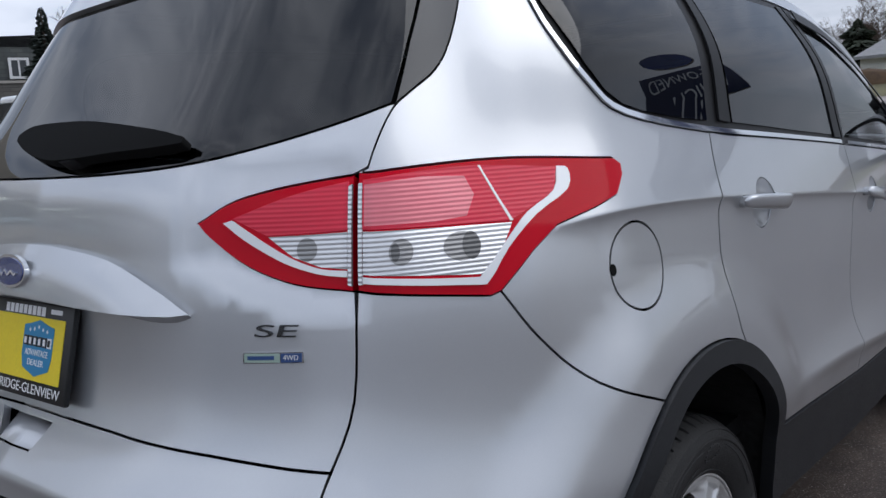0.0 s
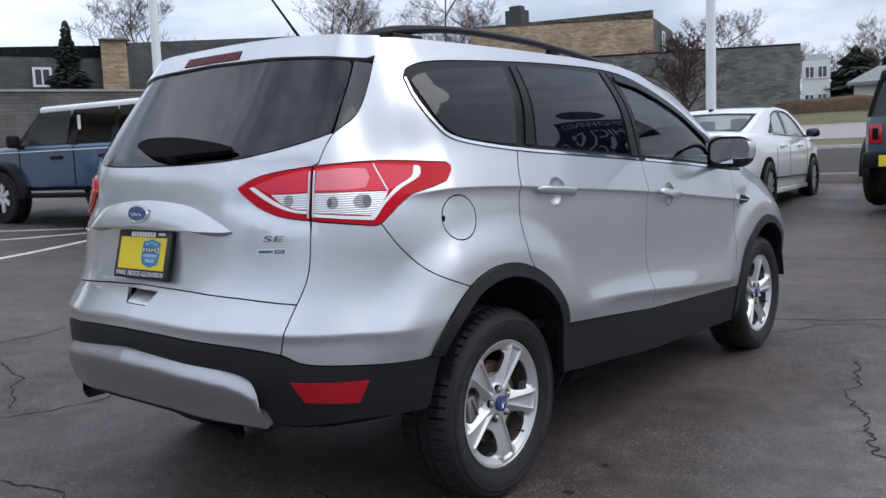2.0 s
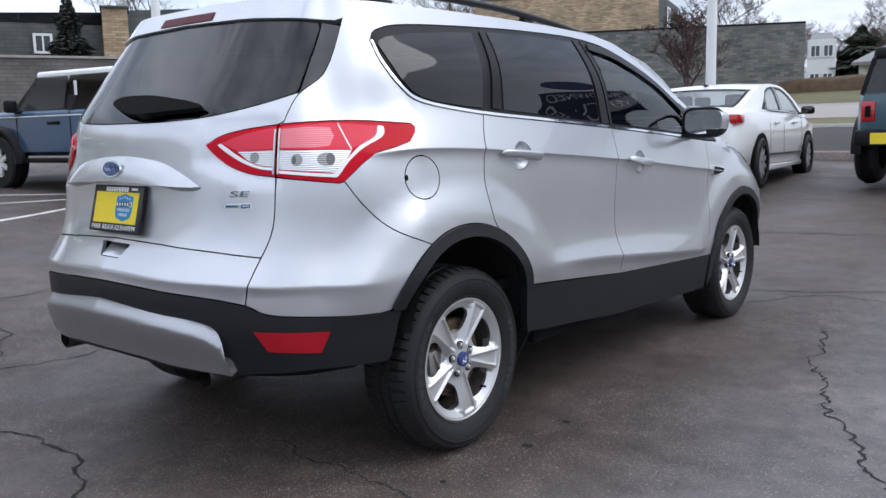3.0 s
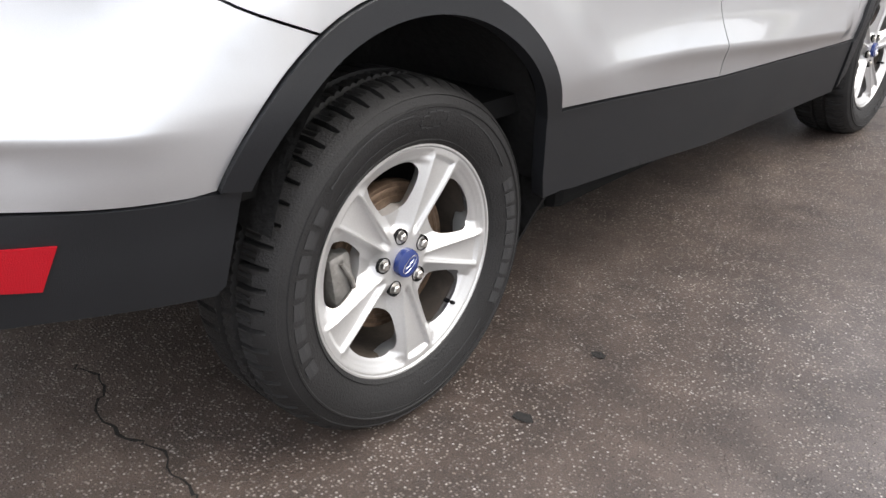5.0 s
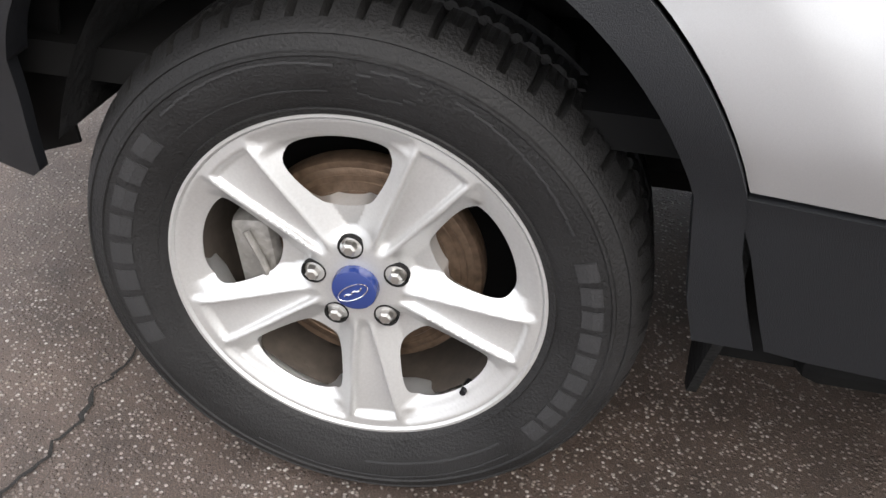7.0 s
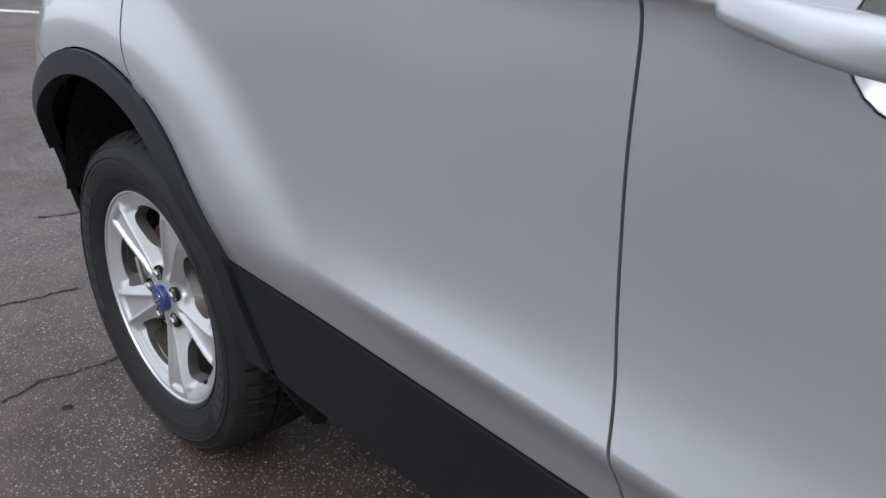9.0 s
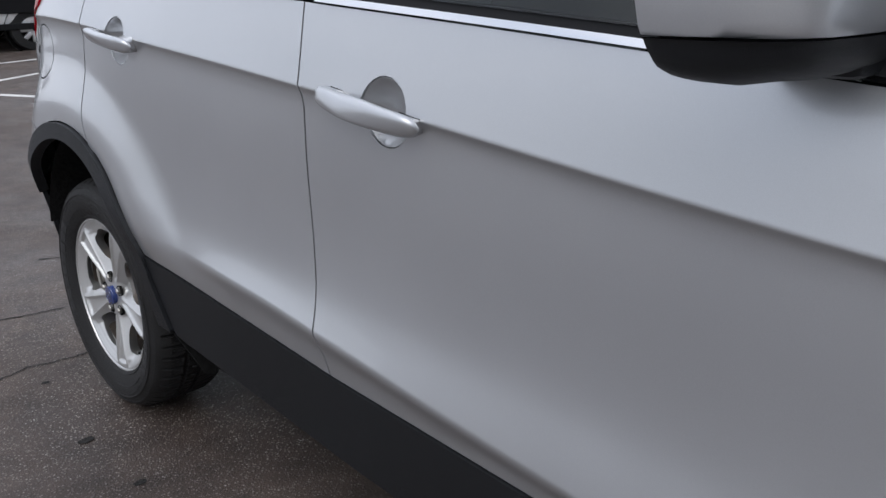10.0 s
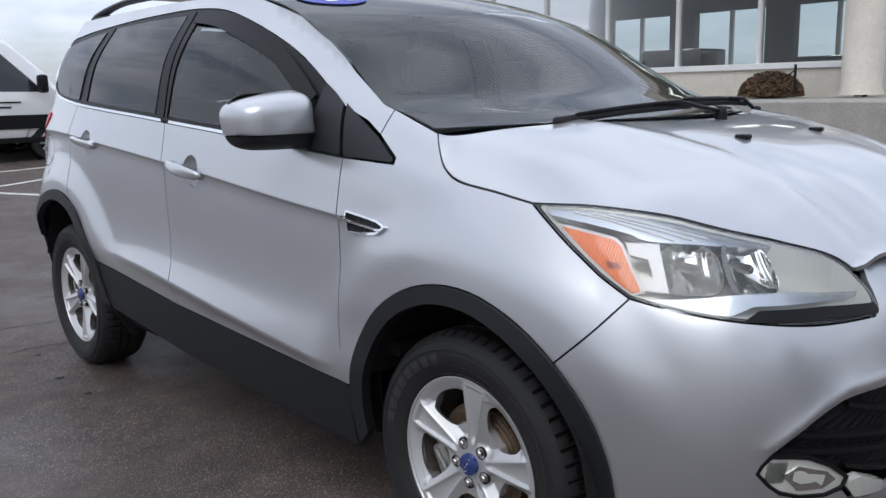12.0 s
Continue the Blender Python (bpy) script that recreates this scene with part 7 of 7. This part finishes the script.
def sedan(at, rz):
    """Four-door saloon: lofted lower body, glasshouse of real panes in a painted frame."""
    ob = thing("sedan", "white four-door saloon parked nose to the kerb", "car", (*at, gz(*at)), rz=rz)
    st = [(-2.42, sec(.74, .42, .80)), (-2.38, sec(.80, .32, .96)), (-2.28, sec(.85, .27, 1.02)), (-2.0, sec(.89, .24, 1.045)), (-1.4, sec(.915, .22, 1.03)), (0, sec(.92, .20, .99)), (1.2, sec(.915, .20, .955)), (1.9, sec(.89, .22, .87)), (2.25, sec(.82, .26, .78)), (2.40, sec(.74, .32, .70)), (2.46, sec(.66, .38, .62))]
    part("body", loft(st, 0), CARWHITE, ob, angle=50)
    ry = [-1.86, -1.72, -1.15, -.75, -.2, .35, .75, 1.30, 1.40]
    rz_ = [1.02, 1.05, 1.29, 1.375, 1.405, 1.38, 1.26, .99, .95]

    def line(y):
        return spl(ry, rz_, y)

    def side_x(y, z):
        return (.872 - .02 * np.clip((y - .4), 0, 1) - .17 * np.clip((-y - .95) / .9, 0, 1) ** 1.5) - .36 * (z - 1.0) - .22 * np.clip(z - 1.2, 0, 1) ** 1.5

    def flank(y, z):
        return np.stack([side_x(y, z), y, z], -1)

    def top(u, y):
        z = line(y)
        return np.stack([u * side_x(y, z), y, z + .035 * (1 - u ** 2)], -1)
    q = np.linspace(-1.82, 1.36, 40)
    outline = [(float(y), float(line(y)) + .004) for y in q] + [(1.36, .92), (-1.82, .98)]
    panes = [[(-.96, 1.035), (-.20, 1.012), (-.20, 1.36), (-.50, 1.335), (-.72, 1.285), (-.86, 1.20)],
             [(-.12, 1.010), (1.02, .985), (.74, 1.17), (.42, 1.31), (.20, 1.35), (-.12, 1.362)],
             [(-1.13, 1.045), (-1.02, 1.04), (-.92, 1.18)]]
    wind = [[(-.84, -1.70), (.84, -1.70), (.90, -1.14), (-.90, -1.14)], [(-.93, .44), (.93, .44), (.90, 1.28), (-.90, 1.28)]]
    for mirror in (False, True):
        sheet("side_frame", outline, flank, field_out(flank), CARWHITE, ob, "", 0, .08, .03, holes=panes, mirror=mirror)
        for p in panes:
            sheet("side_window", p, lambda y, z: flank(y, z) - np.array([.008, 0, 0]), field_out(flank), SEEGLASS, ob, "tinted side window", 0, .1, .004, mirror=mirror)
            sheet("window_seal", shrink(ring2d(p, .05), -.012), lambda y, z: flank(y, z) + np.array([.003, 0, 0]), field_out(flank), TRIMBLACK, ob, "", 0, .1, .006, mirror=mirror, holes=[shrink(ring2d(p, .05), .012)])
    sheet("roof", [(-1, -1.82), (1, -1.82), (1, 1.36), (-1, 1.36)], top, field_normal(top), CARWHITE, ob, "", 0, .08, .03, holes=wind)
    sheet("rear_window", wind[0], lambda u, y: top(u, y) - np.array([0, 0, .006]), field_normal(top), SEEGLASS, ob, "sloping rear window", 0, .1, .004)
    sheet("windscreen", wind[1], lambda u, y: top(u, y) - np.array([0, 0, .006]), field_normal(top), SEEGLASS, ob, "", 0, .1, .004)
    sheet("window_seal", shrink(ring2d(wind[0], .05), -.02), lambda u, y: top(u, y) + np.array([0, 0, .003]), field_normal(top), TRIMBLACK, ob, "", 0, .1, .006, holes=[shrink(ring2d(wind[0], .05), .03)])
    for s_ in (1, -1):
        part("belt_trim", tube([(s_ * .878, -1.0, 1.028), (s_ * .884, 0, 1.003), (s_ * .862, 1.05, .975)], .010, 6), CHROME, ob)
        part("door_trim", tube([(s_ * .925, -.95, .42), (s_ * .925, .95, .40)], .014, 6), TRIMBLACK, ob)
        part("sill", box(s_ * .88 - .04, s_ * .88 + .04, -1.0, 1.0, .20, .27, .015), CARWHITE, ob, angle=40)
        for y in (-.62, .45):
            part("door_handle", box(s_ * .925 - .018, s_ * .925 + .018, y - .1, y + .1, .83, .865, .012), CARWHITE, ob, angle=40)
        for y in (-.92, -.16, .98):
            part("door_gap", tube([(s_ * .922, y, .40), (s_ * .916, y - .01, .78), (s_ * .890, y - .03, .97)], .0022, 5), SHELL, ob)
        tl = box(s_ * .69 - .19, s_ * .69 + .19, -2.39, -2.08, .84, .965, .03)
        part("tail_lamp", tl, LAMPRED, ob, "red tail lamp", angle=40)
        part("rear_reflector", box(s_ * .60 - .16, s_ * .60 + .16, -2.43, -2.36, .50, .53, .008), LAMPRED, ob)
        part("exhaust_tip", box(s_ * .55 - .09, s_ * .55 + .09, -2.44, -2.30, .30, .35, .01), CHROME, ob)
        mir = box(s_ * 1.0 - .10, s_ * 1.0 + .10, .88, 1.0, .97, 1.10, .045, seg=3)
        box(s_ * .90 - .04, s_ * .90 + .04, .92, .98, .97, 1.0, .01, mir)
        part("door_mirror", mir, GLOSSBLACK, ob, "gloss black door mirror", angle=40)
        for y in (-1.40, 1.41):
            car_wheel(ob, s_ * .845, y, .325, .215, .225, RIMGREY, 10)
            # flat near-black disc on the flank paints the shaded arch opening
            part("well_shade", lathe([(0, 0), (.37, 0), (.37, -s_ * .1)], 32, at=(s_ * .926, y, .345)), SHELL, ob)
    part("plate", box(-.26, .26, -2.435, -2.42, .66, .78, .005), PWHITE, ob)
    part("cabin_floor", box(-.74, .74, -1.6, 1.2, .6, .90, .05), SHELL, ob)
    for x in (.36, -.36):
        for y in (-.85, .0):
            part("headrest", box(x - .12, x + .12, y, y + .1, 1.08, 1.26, .04), SEATCLOTH, ob, angle=40)
            part("seat_back", box(x - .22, x + .22, y - .02, y + .12, .85, 1.12, .05), SEATCLOTH, ob, angle=40)
    part("antenna", box(-.02, .02, -.98, -.86, 1.345, 1.41, .01), TRIMBLACK, ob)
    return ob


def field_out(where):
    def normal(a, b):
        e = .004
        n = np.cross(where(a + e, b) - where(a - e, b), where(a, b + e) - where(a, b - e))
        n /= np.linalg.norm(n, axis=-1, keepdims=True)
        return n * np.where(n[..., 0:1] < 0, -1, 1)
    return normal


def offroader(name, label, at, rz, paint, roof_m):
    """Boxy off-road car with upright glass, wide arches and a spare wheel."""
    ob = thing(name, label, "car", (*at, gz(*at)), "boxy off-road cars", rz=rz)
    RW, FW, BACK = -1.66, 1.30, -2.36

    def bs(w, z0, z1):
        return [(w * .9, z0), (w, z0 + .06), (w * 1.005, z0 + .35), (w, z1 - .10), (w * .985, z1 - .03), (w * .95, z1), (0, z1 + .015)]
    st = [(BACK, bs(.88, .55, 1.14)), (BACK + .05, bs(.92, .50, 1.16)), (.9, bs(.925, .50, 1.17)), (1.0, bs(.92, .50, 1.17)), (2.0, bs(.90, .52, 1.14)), (2.24, bs(.88, .56, 1.10)), (2.32, bs(.84, .60, 1.03))]
    part("body", loft(st, 0), paint, ob, angle=40)
    part("roof", box(-.775, .775, BACK + .04, .56, 1.565, 1.735, .06, seg=4), roof_m, ob, "hard roof panel", angle=40)

    def pane(nm, pts, m_, lab):
        b = bmesh.new()
        f = b.faces.new([b.verts.new(p) for p in pts])
        ext = bmesh.ops.extrude_face_region(b, geom=[f])
        c = Vector((0, -.6, 1.4))
        d = f.calc_center_median() - c
        f.normal_update()
        nn = f.normal if f.normal.dot(d) > 0 else -f.normal
        bmesh.ops.translate(b, verts=[v for v in ext["geom"] if isinstance(v, bmesh.types.BMVert)], vec=-nn * .006)
        bmesh.ops.recalc_face_normals(b, faces=b.faces[:])
        part(nm, b, m_, ob, lab)
    for s_ in (1, -1):
        pane("front_door_window", [(s_ * .90, -.20, 1.17), (s_ * .90, .90, 1.17), (s_ * .78, .50, 1.65), (s_ * .78, -.20, 1.65)], SEEGLASS, "clear side window")
        pane("rear_side_window", [(s_ * .90, -.24, 1.17), (s_ * .90, -1.20, 1.17), (s_ * .78, -1.20, 1.65), (s_ * .78, -.24, 1.65)], CABGLASS, "dark side window")
        pane("quarter_window", [(s_ * .90, -1.24, 1.17), (s_ * .90, BACK + .08, 1.17), (s_ * .78, BACK + .10, 1.65), (s_ * .78, -1.24, 1.65)], CABGLASS, "dark side window")
    pane("windscreen", [(.88, .98, 1.17), (-.88, .98, 1.17), (-.76, .56, 1.65), (.76, .56, 1.65)], SEEGLASS, "upright windscreen")
    pane("rear_window", [(-.88, BACK + .04, 1.15), (.88, BACK + .04, 1.15), (.77, BACK + .06, 1.65), (-.77, BACK + .06, 1.65)], CABGLASS, "dark rear window")
    for s_ in (1, -1):
        def post(y0, y1, w, m_, y2=None, y3=None):
            b = bmesh.new()
            lo_, hi_ = (.912, 1.15), (.785, 1.60)
            a = [b.verts.new((s_ * (x - k), y, z)) for k in (0, .05) for y, (x, z) in ((y0, lo_), (y1, lo_), (y1 if y3 is None else y3, hi_), (y0 if y2 is None else y2, hi_))]
            for f in ((0, 1, 2, 3), (7, 6, 5, 4), (0, 4, 5, 1), (1, 5, 6, 2), (2, 6, 7, 3), (3, 7, 4, 0)):
                b.faces.new([a[i] for i in f])
            bmesh.ops.recalc_face_normals(b, faces=b.faces[:])
            part("pillar", b, m_, ob)
        post(.90, 1.0, 0, TRIMBLACK, .48, .58)
        post(-.42, -.28, 0, TRIMBLACK)
        post(-1.28, -1.14, 0, TRIMBLACK)
        post(BACK + .03, BACK + .18, 0, TRIMBLACK if roof_m is CARWHITE else roof_m)
        part("belt_line", box(s_ * .928 - .008, s_ * .928 + .008, BACK + .1, 2.0, 1.070, 1.088, .004), WHITEPAINT if paint is CARBLUE else paint, ob)
        part("side_step", box(s_ * .90 - .07, s_ * .90 + .07, -1.10, .78, .40, .47, .02), TRIMBLACK, ob, angle=40)
        mir = box(s_ * 1.06 - .09, s_ * 1.06 + .09, .74, .86, 1.14, 1.33, .04, seg=3)
        box(s_ * .94 - .06, s_ * .94 + .06, .77, .83, 1.12, 1.17, .015, mir)
        part("door_mirror", mir, TRIMBLACK, ob, angle=40)
        for y in (.0, -1.05):
            part("door_handle", box(s_ * .945 - .02, s_ * .945 + .02, y - .13, y + .13, .955, 1.005, .018, seg=3), TRIMBLACK, ob, angle=40)
        for y in (-.37, .88, -1.25):
            part("door_gap", box(s_ * .930 - .003, s_ * .930 + .003, y - .006, y + .006, .58, 1.13), SHELL, ob)
        part("tail_lamp", box(s_ * .80 - .085, s_ * .80 + .085, BACK - .02, BACK + .06, .80, 1.06, .02), LAMPRED, ob, "square red tail lamp", angle=40)
        part("lamp_core", box(s_ * .80 - .035, s_ * .80 + .035, BACK - .03, BACK - .01, .86, 1.0, .01), SHELL, ob)
        for y in (RW, FW):
            car_wheel(ob, s_ * .885, y, .405, .27, .235, WHITEPAINT if paint is CARBLUE else RIMGREY, 6)
            fl = bmesh.new()
            rr_ = []
            for a in range(-8, 189, 8):
                c, s2 = math.cos(radians(a)), math.sin(radians(a))
                rr_.append([fl.verts.new((s_ * x, y + q * c, .42 + q * s2)) for x, q in ((.90, .45), (1.035, .45), (1.035, .51), (.90, .54))])
            for A, B in zip(rr_, rr_[1:]):
                for i in range(3):
                    fl.faces.new((A[i], A[i + 1], B[i + 1], B[i]))
            bmesh.ops.recalc_face_normals(fl, faces=fl.faces[:])
            part("arch_flare", fl, TRIMBLACK, ob, smooth=True)
            # uncut flank: a near-black disc stands for the arch's shade
            part("well_shade", lathe([(0, s_ * .0), (.46, 0), (.46, -s_ * .1)], 32, at=(s_ * .936, y, .43)), SHELL, ob)
    part("rear_bumper", box(-.92, .92, BACK - .18, BACK + .04, .50, .70, .04), TRIMBLACK, ob, angle=40)
    part("front_bumper", box(-.92, .92, 2.28, 2.46, .48, .74, .04), TRIMBLACK, ob, angle=40)
    part("plate", box(-.72, -.42, BACK - .195, BACK - .18, .52, .66, .004), YELLOW, ob, "yellow dealer plate")
    sp = part("spare_wheel", lathe([(.24, BACK - .24), (.39, BACK - .24), (.41, BACK - .21), (.41, BACK - .02), (.24, BACK - .02)], 40, axis="y", at=(0, 0, 1.0), closed=True), RUBBER, ob, angle=40)
    part("spare_rim", lathe([(0, BACK - .18), (.2, BACK - .19), (.24, BACK - .22), (.24, BACK - .02)], 40, axis="y", at=(0, 0, 1.0)), RIMGREY, sp, angle=40)
    part("cabin_floor", box(-.80, .80, BACK + .2, .9, .8, 1.02, .05), SHELL, ob)
    for x in (.38, -.38):
        part("seat", box(x - .22, x + .22, -.42, -.27, 1.0, 1.36, .06), SEATCLOTH, ob, angle=40)
        part("headrest", box(x - .13, x + .13, -.40, -.30, 1.38, 1.54, .04), SEATCLOTH, ob, angle=40)
    part("steering_wheel", lathe([(.17 + .015 * math.cos(a * .7854), .015 * math.sin(a * .7854)) for a in range(8)], 24, axis="y", at=(-.37, .42, 1.18), closed=True), TRIMBLACK, ob, smooth=True)
    part("sticker", box(-.875, -.869, -.50, -.44, 1.36, 1.56), PWHITE, ob, "white window sticker")
    part("sticker", box(.845, .851, .05, .25, 1.22, 1.32), PWHITE, ob, "white window sticker")
    return ob


sedan((-2.20, 10.48), 4.5)
offroader("off_roader", "blue-grey boxy off-roader with a white roof", (-9.6, 4.55), 99, CARBLUE, CARWHITE)
offroader("off_roader", "teal boxy off-roader with a black roof", (.84, 11.85), 0, CARTEAL, TRIMBLACK)


def van(at, rz):
    ob = thing("van", "white delivery van with black lower trim", "van", (*at, gz(*at)), rz=rz)

    def vs_(w, z0, z1, wt):
        return [(w * .95, z0), (w, z0 + .1), (w, 1.15), (w * .97, 1.35), (wt, z1 - .12), (wt * .9, z1), (0, z1 + .03)]
    st = [(-3.0, vs_(1.0, .45, 2.45, .93)), (.9, vs_(1.03, .42, 2.45, .93)), (1.35, vs_(1.02, .42, 2.28, .86)), (2.0, vs_(1.0, .42, 1.62, .84)), (2.1, vs_(.99, .42, 1.42, .86)), (2.6, vs_(.93, .45, 1.25, .80)), (2.75, vs_(.85, .5, 1.05, .72))]
    part("body", loft(st, 0), CARWHITE, ob, angle=45)
    for s_ in (1, -1):
        b = bmesh.new()
        b.faces.new([b.verts.new((s_ * x, y, z)) for x, y, z in ((1.012, .72, 1.32), (.985, 1.86, 1.30), (.90, 1.62, 1.62), (.925, 1.25, 2.0), (.945, .72, 2.02))])
        part("door_window", b, WINDARK, ob, "dark door window")
        part("lower_trim", box(s_ * 1.03 - .02, s_ * 1.03 + .02, -2.9, 2.2, .62, .88, .01), TRIMBLACK, ob)
        part("sill", box(s_ * 1.0 - .03, s_ * 1.0 + .03, -2.9, 2.2, .36, .46, .01), TRIMBLACK, ob)
        part("door_mirror", box(s_ * 1.16 - .12, s_ * 1.16 + .12, 1.72, 1.86, 1.28, 1.62, .05), TRIMBLACK, ob, angle=40)
        for i, w in enumerate((.62, .30)):
            part("lettering_bar", box(s_ * 1.035 - .002, s_ * 1.035 + .002, 1.15 - w / 2, 1.15 + w / 2, 1.10 - i * .09, 1.13 - i * .09), TRIMBLACK, ob)
        for y in (-1.85, 1.9):
            car_wheel(ob, s_ * .90, y, .35, .23, .21, RIMGREY, 8)
            # near-black disc and rim in place of a shaded arch
            part("well_shade", lathe([(0, 0), (.42, 0), (.42, .12)], 32, at=(s_ * 1.035 - (.12 if s_ > 0 else 0), y, .37)), SHELL, ob)
    return ob


vn = van((-.8, -12.2), 90)
vn.matrix_basis = vn.matrix_basis @ Matrix.Diagonal((1, 1, .89, 1))

# ---- showroom ----
SHOWGLASS = glass("showroom_glass", (.50, .57, .57))
show = thing("showroom", "car showroom with a long glazed front", "building")
X = -11.0
part("lower_wall", box(X - .3, X, -22, -1.2, .0, 1.50), CREAM, show, "cream panelled wall")
part("roof_slab", box(X - 9, X + 1.6, -22, -.2, 4.2, 4.9, .05), CREAM, show)
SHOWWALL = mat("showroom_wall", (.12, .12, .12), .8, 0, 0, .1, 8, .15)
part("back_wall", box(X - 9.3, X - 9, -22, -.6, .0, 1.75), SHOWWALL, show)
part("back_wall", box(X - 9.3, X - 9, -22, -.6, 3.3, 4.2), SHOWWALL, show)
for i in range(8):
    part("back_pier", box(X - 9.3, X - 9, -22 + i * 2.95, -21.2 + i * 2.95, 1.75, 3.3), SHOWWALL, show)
    part("back_mullion", box(X - 9.2, X - 9.1, -20.15 + i * 2.95, -20.05 + i * 2.95, 1.75, 3.3), WHITEPAINT, show)
part("showroom_floor", box(X - 9, X - .3, -22, -.6, .8, 1.0), mat("showroom_floor", (.22, .22, .22), .25, 0, 0, .05, 8, .1), show)
part("end_wall", box(X - 9, X, -1.0, -.6, .0, 4.2), CREAM, show)
part("end_wall", box(X - 9, X, -22.2, -22, .0, 4.2), CREAM, show)
part("sill", box(X - .32, X + .06, -22, -1.2, 1.502, 1.60, .01), WHITEPAINT, show)
y = -1.25
while y > -21:
    part("mullion", box(X - .12, X + .0, y - .032, y + .032, 1.60, 4.2), WHITEPAINT, show)
    b = bmesh.new()
    b.faces.new([b.verts.new(p) for p in ((X - .06, y - .03, 1.60), (X - .06, y - 1.47, 1.60), (X - .06, y - 1.47, 4.2), (X - .06, y - .03, 4.2))])
    pn = part("pane", b, SHOWGLASS, show)
    pn.visible_shadow = False
    y -= 1.5
LEDW = mat("strip_light", (1, .95, .85), .5, emit=6.0)
for i in range(4):
    for j in range(5):
        part("strip_light", box(X - 7.5 + i * 2, X - 6.3 + i * 2, -4 - j * 3.4, -3.85 - j * 3.4, 4.08, 4.12), LEDW, show)
for i in range(5):
    part("display_desk", box(X - 3.2, X - 2.2, -3.2 - i * 3.3, -1.8 - i * 3.3, 1.0, 1.75 + .25 * (i % 2), .05), WINDARK, show)
part("patio", box(X, X + 3.0, -22, .9, .3, 1.06, .02), CONCRETE, show, "stone patio")
part("column", lathe([(0, 1.1), (.30, 1.1), (.27, 1.2), (.26, 4.2)], 32, axis="z", at=(X + .75, -.80, 0)), CREAM, show, angle=40)


def bush(at, z, rx, rz_, seed):
    r = random.Random(seed)
    ob = thing("bush", "clipped brown bush on the patio", "bush", (*at, z), "patio bushes")
    vs, fs = [], []
    for i in range(2600):
        u, a = r.uniform(-.2, 1), r.uniform(0, 6.283)
        c = math.sqrt(max(0, 1 - u * u))
        k = r.uniform(.88, 1.04)
        p = Vector((rx * c * math.cos(a) * k, rx * c * math.sin(a) * k, rz_ * .15 + rz_ * .85 * max(u, 0) * k + (0 if u > 0 else rz_ * .1 * u)))
        d = Vector((r.uniform(-1, 1), r.uniform(-1, 1), r.uniform(-1, 1))).normalized() * .04
        e = Vector((r.uniform(-1, 1), r.uniform(-1, 1), r.uniform(-1, 1))).normalized() * .025
        o = len(vs)
        vs += [tuple(p - d), tuple(p + e), tuple(p + d), tuple(p - e)]
        fs.append((o, o + 1, o + 2, o + 3))
    mesh_ob("foliage", vs, fs, BUSH, ob, smooth=False)
    part("core", lathe([(0, 0), (rx * .9, .02), (rx * .88, rz_ * .5), (rx * .55, rz_ * .85), (0, rz_ * .93)], 20, axis="z"), BUSH, ob, smooth=True)


bush((X + .9, -2.05), 1.06, .44, .38, 4)
bush((X + .9, .35), 1.06, .45, .38, 5)
cp = thing("chain_post", "thin dark post with a hanging chain", "post", (X + 1.3, -1.5, 1.12))
part("post", tube([(0, 0, 0), (0, 0, .42)], .02, 8), TRIMBLACK, cp)
part("chain", tube([(0, -i * .07, .34 - .10 * math.sin(i * .52)) for i in range(7)], .012, 6), TRIMBLACK, cp)

# pylon sign that the side windows reflect
sg = thing("pylon_sign", "dark blue pylon sign with white lettering", "sign", (6.85, 13.4, gz(6.85, 13.4)), rz=-12)
part("post", lathe([(.14, 0), (.14, 3.7)], 20, axis="z"), WHITEPAINT, sg, smooth=True)
SIGNBLUE = mat("sign_blue", (.012, .02, .07), .4, 0, .3)
part("panel", box(-1.6, 1.6, -.12, .12, 3.5, 4.9, .03), SIGNBLUE, sg, angle=40)
ov = bmesh.new()
bmesh.ops.create_cone(ov, segments=48, radius1=1, radius2=1, depth=.22, cap_ends=True, matrix=Matrix.Translation((0, 0, 5.55)) @ Matrix.Diagonal((1.0, 1, .48, 1)) @ Matrix.Rotation(radians(90), 4, "X"))
part("oval_panel", ov, BLUE, sg)
for t_, z_, w_ in (("PRE-OWNED", 4.52, 2.7), ("VEHICLES", 3.9, 2.3)):
    words(t_, .50, Matrix.Translation((0, -.125, z_)) @ Matrix.Rotation(radians(90), 4, "X"), PWHITE, sg, "lettering", .004, w_)
